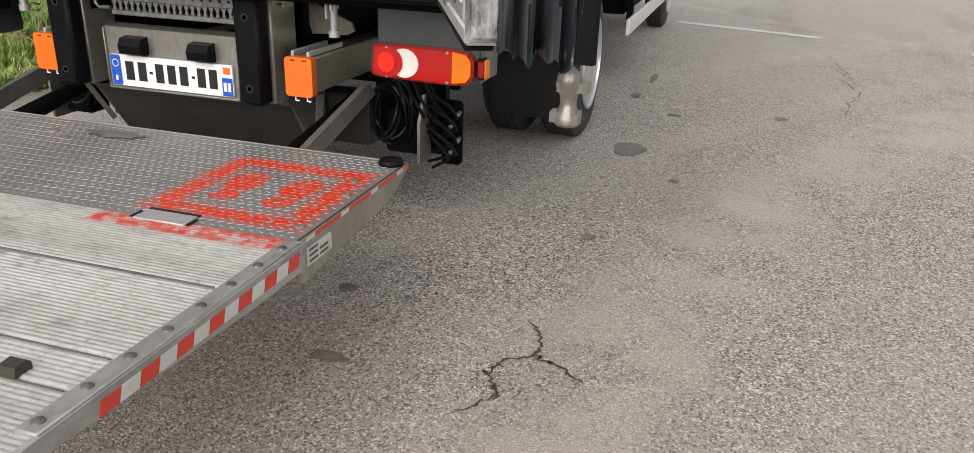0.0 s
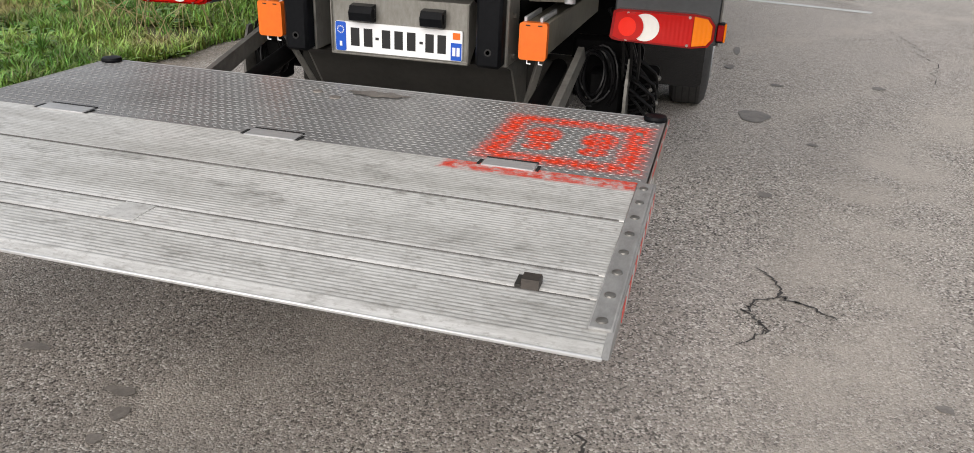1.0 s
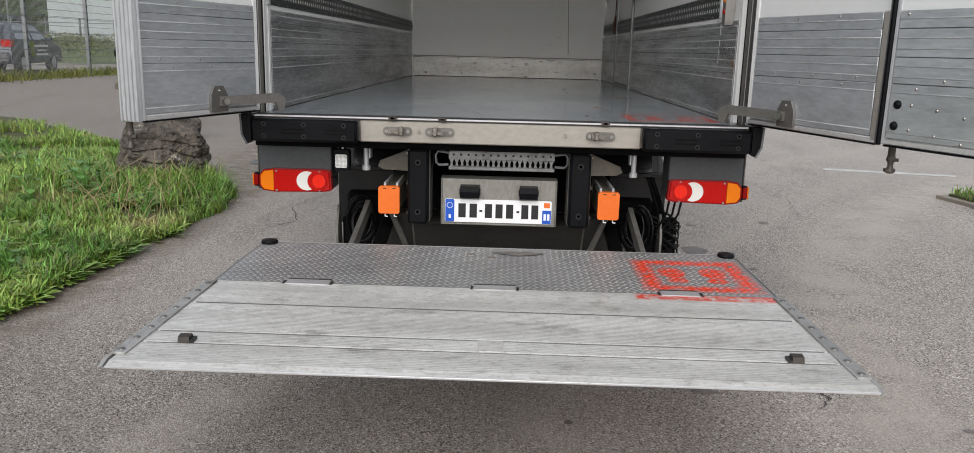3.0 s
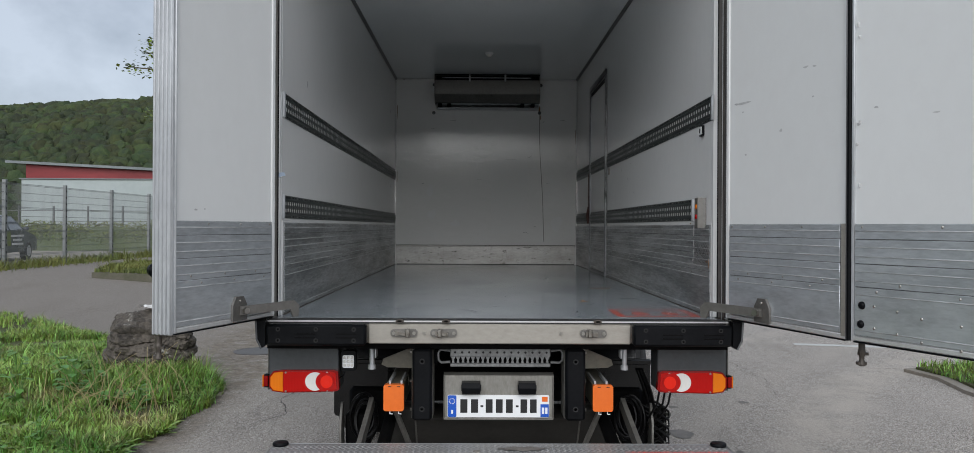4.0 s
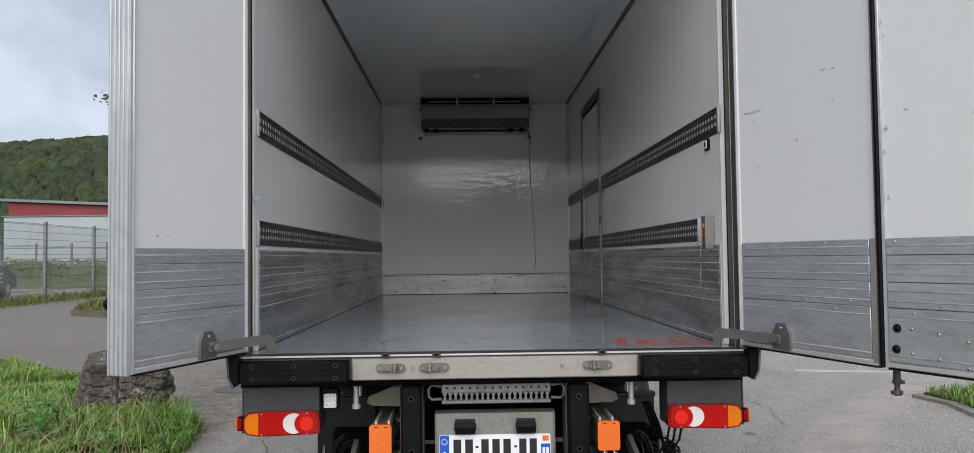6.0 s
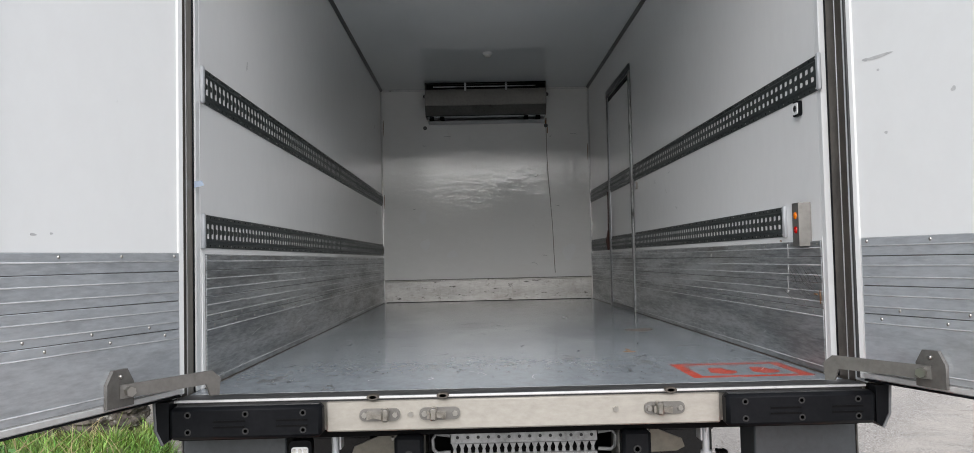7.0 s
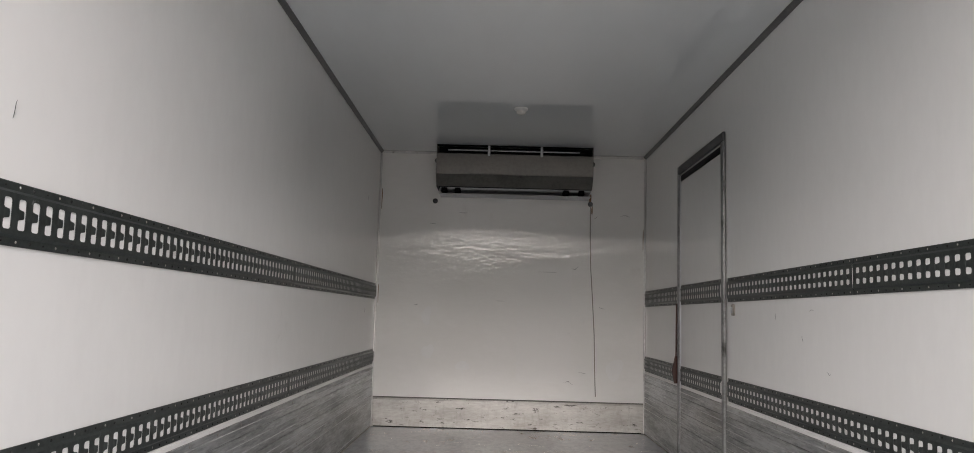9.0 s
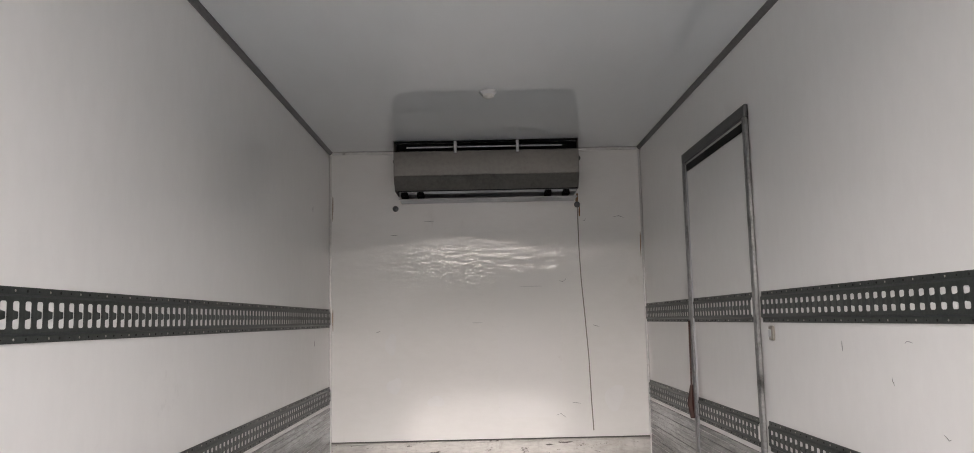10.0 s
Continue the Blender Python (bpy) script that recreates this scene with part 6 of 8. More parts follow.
# work lamp
wl_ob = part("work_lamp", Geo().prism(rounded(-0.808, -0.732, 0.837, 0.94, 0.014), "y", -0.02, 0.03), RUBBER, truck, "square LED work lamp with nine lenses")
part("reflector", Geo().prism(rounded(-0.8, -0.742, 0.853, 0.918, 0.008), "y", -0.024, -0.019), PLATE_WHITE, wl_ob)
for i in range(9):
    part("led_lens", Geo().ball((-0.79 + (i % 3) * 0.0192, -0.024, 0.866 + (i // 3) * 0.0195), (0.008, 0.006, 0.008), 8, 5), LENS_WHITE, wl_ob)
part("lamp_bracket_arm", Geo().box(-0.79, -0.775, 0.005, 0.02, 0.93, 0.99, 0.003).box(-0.765, -0.75, 0.005, 0.02, 0.93, 0.985, 0.003), BLACK, wl_ob)
part("lamp_cable", Geo().tube([(-0.79, 0.01, 0.84), (-0.8, 0.0, 0.81), (-0.83, 0.02, 0.79)], 0.004, 5), RUBBER, wl_ob)

for side in (-1, 1):
    a, b = sorted((side * 0.336, side * 0.445))
    frame_post = part("buffer_post", Geo().box(a, b, -0.03, 0.13, 0.596, 1.0, 0.005), BOXSTEEL, truck, "steel post carrying a black dock buffer")
    a, b = sorted((side * 0.338, side * 0.437))
    buf = part("dock_buffer", Geo().box(a, b, -0.1, -0.029, 0.6, 0.962, 0.012), RUBBER, frame_post, "worn black rubber buffer")
    for z in (0.66, 0.9):
        part("bolt_hole", Geo().turn(((a + b) / 2, -0.1, z), (0, -1, 0), [(0, 0.014), (0.002, 0.014), (0.002, 0.008), (0, 0.008)], 12), DARKHOLE, buf)
    for z in (0.63, 0.78, 0.93):
        part("bolt", Geo().cyl((side * 0.445, 0.03, z), (side * 0.458, 0.03, z), 0.009, None, 6), CHROME, frame_post)

# folding step with a toothed grating
st = part("folding_step", Geo().box(-0.25, 0.27, 0.03, 0.2, 0.935, 0.948, 0.003).box(-0.25, 0.27, 0.02, 0.03, 0.905, 0.948, 0.002).box(-0.25, 0.27, 0.015, 0.03, 0.853, 0.872, 0.003), STEPMAT, truck, "galvanised folding step with toothed grating")
for i in range(20):
    x = -0.235 + i * 0.0257
    part("tooth", Geo().prism([(x - 0.011, 0.905), (x + 0.011, 0.905), (x + 0.004, 0.888), (x + 0.007, 0.872), (x - 0.007, 0.872), (x - 0.004, 0.888)], "y", 0.018, 0.026), STEPMAT, st)
for i in range(14):
    part("hole", Geo().turn((-0.225 + i * 0.0365, 0.0185, 0.928), (0, -1, 0), [(0, 0.006), (0.001, 0.006), (0.001, 0)], 8), DARKHOLE, st)
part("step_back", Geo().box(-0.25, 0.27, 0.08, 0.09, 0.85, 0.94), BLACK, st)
for side, x in ((-1, -0.25), (1, 0.27)):
    part("hand_loop", Geo().tube([(x, 0.01, 0.938), (x + side * 0.05, 0.01, 0.945), (x + side * 0.062, 0.01, 0.925), (x + side * 0.06, 0.01, 0.89), (x + side * 0.045, 0.01, 0.877), (x, 0.01, 0.88)], 0.007, 8), STEPMAT, st)
    part("cradle", Geo().box(*sorted((x + side * 0.07, x + side * 0.076)), 0.0, 0.1, 0.87, 0.975), BLACK, st)

pb = part("plate_box", Geo().prism([(0.0, 0.585), (0.012, 0.585), (0.1, 0.66), (0.1, 0.8), (0.045, 0.822), (0.0, 0.812)], "x", -0.283, 0.286), BOXSTEEL, truck, "stainless plate carrier box")
part("rim", Geo().box(-0.283, 0.286, -0.01, 0.003, 0.584, 0.594, 0.003).box(-0.283, -0.276, -0.01, 0.003, 0.584, 0.81, 0.003).box(0.279, 0.286, -0.01, 0.003, 0.584, 0.81, 0.003), BOXSTEEL, pb)
plate = part("number_plate", Geo().prism(rounded(-0.262, 0.262, 0.599, 0.713, 0.008), "y", -0.012, -0.004), PLATE_WHITE, pb, "white plate with blue end strips and dark bars")
part("plate_strip", Geo().prism(rounded(-0.26, -0.216, 0.6, 0.712, 0.007), "y", -0.0135, -0.0115), PLATE_BLUE, plate)
part("plate_strip", Geo().box(0.217, 0.26, -0.0135, -0.0115, 0.601, 0.667), PLATE_BLUE, plate)
part("emblem", Geo().box(0.224, 0.254, -0.0135, -0.0115, 0.68, 0.705, 0.003), ORANGE, plate)
part("small_bar", Geo().box(-0.243, -0.233, -0.015, -0.013, 0.618, 0.636), PLATE_WHITE, plate)
part("small_bar", Geo().box(0.224, 0.236, -0.015, -0.013, 0.618, 0.65), PLATE_WHITE, plate)
part("small_bar", Geo().box(0.241, 0.253, -0.015, -0.013, 0.618, 0.65), PLATE_WHITE, plate)
ring = Geo()
for i in range(12):
    a = 2 * math.pi * i / 12
    ring.box(-0.238 + 0.013 * math.cos(a) - 0.002, -0.238 + 0.013 * math.cos(a) + 0.002, -0.0145, -0.0132, 0.682 + 0.013 * math.sin(a) - 0.002, 0.682 + 0.013 * math.sin(a) + 0.002)
part("dot_ring", ring, LENS_WHITE, plate)
for x, w in ((-0.196, 0.047), (-0.141, 0.047), (-0.092, 0.018), (-0.065, 0.045), (-0.013, 0.045), (0.039, 0.045), (0.09, 0.018), (0.114, 0.044), (0.163, 0.044)):
    h = (0.622, 0.692) if w > 0.03 else (0.651, 0.661)
    part("dark_bar", Geo().box(x, x + w * 0.78, -0.0135, -0.0115, *h, 0.0006), INK, plate)
for x0, x1 in ((-0.191, -0.089), (0.099, 0.195)):
    lm = part("plate_lamp", Geo().prism([(0.0, 0.785), (-0.035, 0.78), (-0.05, 0.755), (-0.045, 0.725), (-0.02, 0.718), (0.0, 0.72)], "x", x0 + 0.004, x1 - 0.004), RUBBER, pb, "black plate lamp hood")
    part("cover", Geo().box(x0, x1, -0.04, -0.002, 0.728, 0.776, 0.01), RUBBER, lm)

# tubes of the tail lift with orange caps
for side in (-1, 1):
    a, b = sorted((side * 0.487, side * 0.587))
    tube_ = part("lift_tube", Geo().box(a + 0.005, b - 0.005, 0.0, 1.25, 0.64, 0.765, 0.006), BEAM, truck, "khaki steel box tube of the tail lift")
    capo = part("orange_cap", Geo().prism(rounded(a - 0.002, b + 0.002, 0.633, 0.769, 0.012), "y", -0.03, 0.004), ORANGE, tube_, "orange plastic end cap")
    for dx in (0.03, 0.075):
        part("slot", Geo().box(a + dx - 0.008, a + dx + 0.008, -0.0315, -0.029, 0.757, 0.761), DARKHOLE, capo)
        part("clip", Geo().tube([(a + dx, -0.02, 0.634), (a + dx, -0.02, 0.618), (a + dx + 0.014, -0.02, 0.617)], 0.003, 5), PLATE_WHITE, capo)
    for xs in (0.5, 0.56):
        part("roof_rail", Geo().box(side * xs - 0.006, side * xs + 0.006, 0.0, 0.25, 0.766, 0.785, 0.002), GALV, tube_)
    part("hole", Geo().turn((b if side < 0 else a, 0.28, 0.735), (-side, 0, 0), [(0, 0.03), (0.004, 0.03), (0.004, 0.02), (0, 0.02)], 14), BEAM, tube_)
    # strut and hook above
    part("hook_pin", Geo().cyl((side * 0.655, 0.02, 0.86), (side * 0.655, 0.02, 0.985), 0.013, None, 10).cyl((side * 0.655, 0.02, 0.84), (side * 0.655, 0.02, 0.862), 0.02, None, 10).box(side * 0.655 - 0.005, side * 0.655 + 0.005, 0.0, 0.05, 0.93, 1.0), GALV, truck, "galvanised hook pin")
    part("hook_cheek", Geo().box(side * 0.635 - 0.004, side * 0.635 + 0.004, 0.0, 0.06, 0.9, 1.0, 0.002), GALV, truck)
    gus = [(side * 0.45, 0.84), (side * 0.45, 0.93), (side * 0.62, 0.86), (side * 0.63, 0.83), (side * 0.6, 0.815), (side * 0.46, 0.81)]
    part("gusset", Geo().prism(gus, "y", 0.22, 0.235), BEAM, truck, "khaki steel gusset")

# lift arms, cross tube and cylinders
part("cross_tube", Geo().box(-0.62, 0.62, 0.36, 0.5, 0.36, 0.56, 0.01), SOOT, truck, "soot-dark cross tube of the lift")
part("underrun_panel", Geo().prism([(0.03, 0.585), (0.086, 0.556), (0.25, 0.338), (0.33, 0.36), (0.3, 0.585)], "x", -0.429, 0.429), SOOT, truck, "soot-dark sloping underrun panel")
for side in (-1, 1):
    pts = [(0.12, 0.63), (0.2, 0.655), (0.26, 0.6), (-0.24, 0.47), (-0.36, 0.455), (-0.38, 0.5), (-0.3, 0.525)]
    arm = part("lift_arm", Geo().prism([(y, z) for y, z in pts], "x", side * 0.68 - 0.012, side * 0.68 + 0.012), ARM, truck, "grey steel lift arm")
    part("panel_cheek", Geo().prism([(0.02, 0.585), (0.084, 0.563), (0.247, 0.335), (0.335, 0.358), (0.335, 0.6), (0.02, 0.6)], "x", side * 0.43, side * 0.438), ARM, truck, "grey steel cheek plate of the underrun panel")
    part("brace", Geo().box(-0.014, 0.014, -0.01, 0.01, 0, 0.255, 0.003).at(look((side * 0.545, 0.1, 0.62), (side * 0.475, 0.2, 0.4)) @ Matrix.Rotation(math.pi, 4, "X")), ARM, truck, "slanted grey steel brace")
    part("pivot", Geo().cyl((side * 0.6, -0.32, 0.49), (side * 0.74, -0.32, 0.49), 0.022, None, 12), STEEL, arm)
    part("cylinder", Geo().cyl((side * 0.58, 0.3, 0.55), (side * 0.58, -0.22, 0.46), 0.034, None, 14).cyl((side * 0.58, -0.22, 0.46), (side * 0.58, -0.33, 0.45), 0.018, None, 12), BLACK, arm)
    part("bracket_plate", Geo().prism([(0.27, 0.34), (0.27, 0.5), (0.32, 0.6), (0.35, 0.6), (0.39, 0.34)], "x", side * 0.86 - 0.006, side * 0.86 + 0.006), ARM, truck, "upright grey bracket plate with slots")
    part("valve_block", Geo().box(*sorted((side * 0.7, side * 0.84)), 0.32, 0.44, 0.36, 0.54, 0.012), BLACK, truck, "oily black hydraulic valve block")
    part("pump_box", Geo().box(*sorted((side * 0.6, side * 0.84)), 0.44, 0.5, 0.4, 0.66, 0.02), BLACK, truck)
    rnd = random.Random(5 + side)
    if side > 0:
        plate_ = part("hose_plate", Geo().prism(rounded(*sorted((side * 0.89, side * 0.975)), 0.3, 0.56, 0.02), "y", 0.44, 0.455), BLACK, truck, "black plate carrying hose fittings")
        for k in range(4):
            x, z = side * (0.935 + 0.03 * (k % 2)), 0.36 + k * 0.052
            part("fitting", Geo().cyl((x, 0.44, z), (x + side * 0.012, 0.385, z + 0.006), 0.0075, None, 8).ball((x + side * 0.012, 0.385, z + 0.006), 0.011, 8, 6), ARM, plate_, "grey hose fitting")
        # black backing added so the hoses read as one dark clump
        part("hose_backing", Geo().prism(rounded(*sorted((side * 0.78, side * 0.9)), 0.33, 0.64, 0.03), "y", 0.46, 0.5), BLACK, truck, "added black backing that fills the gaps between the hoses")
        for k in range(8):
            z = 0.36 + 0.024 * k
            x0, x1 = side * rnd.uniform(0.8, 0.86), side * (0.945 + 0.03 * (k % 2))
            part("hose", Geo().tube([(x0, 0.36, z + rnd.uniform(0.05, 0.12)), ((x0 + x1) / 2, 0.33, z + 0.07), (x1 - side * 0.01, 0.35, z + 0.02), (x1, 0.38, z - 0.02), (x0 + side * 0.02, 0.4, z - 0.07)], 0.0065, 7), HOSE, truck, "black hydraulic hose")
        for k in range(9):
            o = (k % 3) * 0.013 + rnd.uniform(-0.004, 0.004)
            d = (k // 3) * 0.014
            top = Vector((side * (0.77 + o), 0.26 + d, 0.8))
            out = Vector((side * (0.885 + o * 1.3), 0.36 + d, rnd.uniform(0.52, 0.6)))
            low_ = Vector((side * (0.9 + o), 0.4 + d, 0.44 + rnd.uniform(-0.05, 0.03)))
            endp = Vector((side * (0.8 - o), 0.36 + d, rnd.uniform(0.35, 0.42)))
            pts = []
            for i in range(13):
                u = i / 12
                pts.append(tuple((1 - u) ** 3 * top + 3 * u * (1 - u) ** 2 * out + 3 * u * u * (1 - u) * low_ + u ** 3 * endp))
            part("hose", Geo().tube(pts, rnd.uniform(0.005, 0.008), 7), HOSE, truck, "black hydraulic hose")
    for k in range(6):
        cx, cz, r = side * (0.73 + rnd.uniform(-0.015, 0.015)), 0.53 + rnd.uniform(-0.02, 0.02), 0.075 + 0.007 * k
        pts = [(cx + side * r * 0.7 * math.cos(a), 0.28 + 0.02 * math.sin(2 * a + k) + 0.008 * k, cz + r * 1.2 * math.sin(a)) for a in [2.05 * math.pi * i / 18 + k for i in range(19)]]
        part("hose_loop", Geo().tube(pts, 0.006, 6), HOSE, truck, "looped black hydraulic hose")
    for k in range(3 if side > 0 else 0):
        x = side * (0.85 + 0.03 * k)
        part("lamp_lead", Geo().tube([(x, 0.06, 0.74), (x + side * 0.004, 0.14, 0.64), (x - side * 0.01, 0.3, 0.52)], 0.006, 6), HOSE, truck)

# chassis, wheels, guards
for side in (-1, 1):
    part("chassis_rail", Geo().box(*sorted((side * 0.36, side * 0.43)), 0.2, 8.2, 0.7, 0.93, 0.005), BLACK, truck, "black chassis rail")
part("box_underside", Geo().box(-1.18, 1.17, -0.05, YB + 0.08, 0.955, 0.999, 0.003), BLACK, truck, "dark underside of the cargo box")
# black sheet added under the box in place of deep shade
part("shade_sheet", Geo().box(-0.66, 0.66, 1.3, 1.33, 0.4, 0.96), BLACK, truck)
for y in (0.9, 2.2, 3.6, 5.0):
    part("cross_member", Geo().box(-1.15, 1.14, y, y + 0.08, 0.9, 0.957, 0.004), BLACK, truck)


def wheel(x, y, side, r, label):
    """Tyre and dished rim; outer face at x."""
    w = 0.24
    prof = [(0.02, r * 0.6), (0.004, r * 0.72), (0.016, r * 0.92), (0.045, r), (w - 0.045, r), (w - 0.015, r * 0.92), (w, r * 0.7), (w, r * 0.55)]
    ty = part("wheel", Geo().turn((x, y, r), (-side, 0, 0), prof, 40), TYRE, truck, label)
    for k in range(4):
        part("tread_groove", Geo().turn((x - side * (0.06 + 0.04 * k), y, r), (-side, 0, 0), [(0, r * 1.002), (0.007, r * 1.002), (0.007, r * 0.99), (0, r * 0.99)], 40), DARKHOLE, ty)
    part("rim", Geo().turn((x + side * 0.002, y, r), (-side, 0, 0), [(0.012, r * 0.625), (0.0, r * 0.62), (0.0, r * 0.585), (0.02, r * 0.575), (0.1, r * 0.54), (0.125, r * 0.4), (0.11, r * 0.3), (0.05, r * 0.26), (0.045, 0.0)], 36), RIM, ty, "silver wheel rim")
    for k in range(8):
        a = 2 * math.pi * k / 8
        part("wheel_nut", Geo().cyl((x - side * 0.125, y + r * 0.34 * math.cos(a), r + r * 0.34 * math.sin(a)), (x - side * 0.09, y + r * 0.34 * math.cos(a), r + r * 0.34 * math.sin(a)), 0.014, None, 6), CHROME, ty)


for side in (-1, 1):
    wheel(side * 1.17, 2.2, side, 0.43, "dusty black twin wheel with a silver rim")
    wheel(side * 0.845, 2.2, side, 0.43, "dusty black inner twin wheel")
    wheel(side * 1.13, 7.2, side, 0.43, "dusty black front wheel")
    a, b = sorted((side * 0.66, side * 1.05))
    n = 14
    outer = [(2.2 + 0.53 * math.cos(radians(20 + 150 * i / n)), 0.43 + 0.53 * math.sin(radians(20 + 150 * i / n))) for i in range(n + 1)]
    inner = [(2.2 + 0.515 * math.cos(radians(20 + 150 * i / n)), 0.43 + 0.515 * math.sin(radians(20 + 150 * i / n))) for i in range(n + 1)]
    part("mudguard", Geo().prism(outer + inner[::-1], "x", a, b), WETBLACK, truck, "wet-looking black mudguard")
    part("mud_flap", Geo().prism(rounded(*sorted((side * 0.745, side * 1.13)), 0.225, 0.64, 0.03), "y", 1.6, 1.615).box(*sorted((side * 0.74, side * 1.135)), 1.575, 1.63, 0.6, 0.635, 0.006), WETBLACK, truck, "black mud flap with water spots")
    part("side_guard", Geo().box(*sorted((side * 1.13, side * 1.16)), 3.75, 6.5, 0.37, 0.49, 0.006), WHITE_PANEL, truck, "white aluminium side guard")
    for y in (4.1, 6.1):
        part("guard_bracket", Geo().box(*sorted((side * 1.08, side * 1.128)), y, y + 0.06, 0.37, 0.96), BLACK, truck)
    part("tank", Geo().box(*sorted((side * 0.6, side * 1.06)), 4.3, 5.6, 0.45, 0.9, 0.04), BLACK, truck)
# orange straps stowed beneath the box
rnd = random.Random(9)
for k in range(9):
    x, y, z = 1.1 + rnd.uniform(-0.03, 0.03), 0.5 + rnd.uniform(0, 0.2), 0.77 + 0.018 * k
    pts = [(x, y, z), (x + rnd.uniform(-0.03, 0.03), y + 0.03, z + rnd.uniform(-0.01, 0.05)), (x + rnd.uniform(-0.03, 0.03), y + 0.07, z + rnd.uniform(-0.04, 0.05)), (x + rnd.uniform(-0.02, 0.04), y + 0.1, z + rnd.uniform(-0.02, 0.04))]
    part("orange_fitting", Geo().tube(pts, [0.006, rnd.uniform(0.007, 0.016), rnd.uniform(0.006, 0.014), 0.006], 6), ORANGE if k % 3 else RUBBER, truck, "orange plastic fitting stowed under the box" if k % 3 else "")
part("fitting_boss", Geo().turn((1.13, 0.55, 0.93), (1, -0.3, 0), [(0, 0.03), (0.01, 0.03), (0.014, 0.018), (0.03, 0.016), (0.03, 0)], 12), ORANGE, truck)
# cab ahead of the box
cab = Geo().prism([(6.3, 0.75), (6.3, 2.7), (6.5, 2.85), (7.5, 2.8), (8.1, 2.0), (8.25, 1.2), (8.25, 0.55), (7.7, 0.5), (7.65, 0.85), (6.75, 0.85), (6.7, 0.6)], "x", -1.1, 1.1)
part("cab", cab, WHITE_PANEL, truck, "white driver's cab")

# ---------------------------------------------------------------- lift platform
PZ = 0.55
platform = thing("lift_platform", "scuffed aluminium tail-lift platform lowered behind the truck", "lift platform")
rear_plate = Geo()
rear_plate.prism([(-0.335, PZ), (-0.975, PZ), (-0.975, PZ - 0.085), (-0.93, PZ - 0.1), (-0.45, PZ - 0.055), (-0.36, PZ - 0.02)], "x", -1.062, 1.068)
inner_deck = part("inner_deck", rear_plate, TREAD, platform, "grey tread-plate deck with sprayed red shoe stencil")
base = [(-0.0142, 0.0032), (-0.005, -0.0034), (0.005, -0.0034), (0.0142, 0.0032), (0.0045, 0.0004), (-0.0045, 0.0004)]
LUG_F = [(0, 1, 6), (1, 2, 7, 6), (2, 3, 7), (3, 4, 7), (4, 5, 6, 7), (5, 0, 6)]


def lug_points(x, y, s):
    c, d = math.cos(0.66 * s), math.sin(0.66 * s)
    flat = [(u, v * 1.15, PZ - 0.0004) for u, v in base] + [(-0.005, -0.0018, PZ + 0.0019), (0.005, -0.0018, PZ + 0.0019)]
    return [(x + u * c - v * d, y + u * d + v * c, z) for u, v, z in flat]


lug = Geo()
near_lugs = []
for j in range(30):
    for i in range(79):
        x, y = -1.05 + i * 0.0268 + (0.0134 if j % 2 else 0), -0.958 + j * 0.0205
        if x > 1.05:
            continue
        if x > 0.8:
            near_lugs.append((x, y, 1 if j % 2 else -1))
        else:
            lug.add(lug_points(x, y, 1 if j % 2 else -1), LUG_F)
tagged(part("tread_lug", lug, LUG, inner_deck, "raised tread lugs", 0, False), kind="stuff")
spot = Geo().add([(0.1 + (0.105 + 0.02 * math.sin(5 * a)) * math.cos(a), -0.435 + (0.035 + 0.008 * math.sin(7 * a)) * math.sin(a), PZ + 0.0045) for a in [2 * math.pi * i / 30 for i in range(30)]], [tuple(range(30))])
part("grease_spot", spot, OIL, inner_deck, "black grease spot")
for x, y, r in ((-0.02, -0.52, 0.02), (-0.11, -0.47, 0.018), (1.0, -0.55, 0.012), (1.03, -0.66, 0.012), (1.03, -0.9, 0.012)):
    part("deck_bolt", Geo().turn((x, y, PZ), (0, 0, 1), [(0, r), (0.004, r * 0.9), (0.006, 0)], 12), OIL, inner_deck)
for side in (-1, 1):
    x = side * 1.064
    side_poly = [(-0.335, PZ), (-0.98, PZ), (-0.985, PZ - 0.105), (-0.955, PZ - 0.11), (-0.45, PZ - 0.065), (-0.345, PZ - 0.015)]
    cheek = part("side_cheek", Geo().prism(side_poly, "x", x, x + side * 0.008), STEEL, platform, "worn steel side cheek")
    for k in range(14):
        y = -0.95 + k * 0.044
        part("marking_tape", Geo().prism([(y, PZ - 0.013), (y + 0.04, PZ - 0.013), (y + 0.044, PZ - 0.003), (y + 0.004, PZ - 0.003)], "x", x + side * 0.008, x + side * 0.0092), STRIPE_RED if k % 4 else STRIPE_WHITE, cheek)
    part("type_label", Geo().box(*sorted((x + side * 0.008, x + side * 0.0095)), -0.95, -0.83, PZ - 0.075, PZ - 0.03), STRIPE_WHITE, cheek, "small pale type label")
    for k in range(5):
        part("print_bar", Geo().box(*sorted((x + side * 0.0095, x + side * 0.0105)), -0.94 + 0.05 * (k % 2), -0.9 + 0.05 * (k % 2), PZ - 0.068 + 0.014 * (k // 2), PZ - 0.062 + 0.014 * (k // 2)), TRIM, cheek)
    part("corner_roller", Geo().turn((side * 1.03, -0.368, PZ), (0, 0, 1), [(-0.01, 0.03), (0.0, 0.036), (0.008, 0.038), (0.016, 0.034), (0.02, 0.012), (0.02, 0)], 20), RUBBER, inner_deck, "black rubber corner roller")
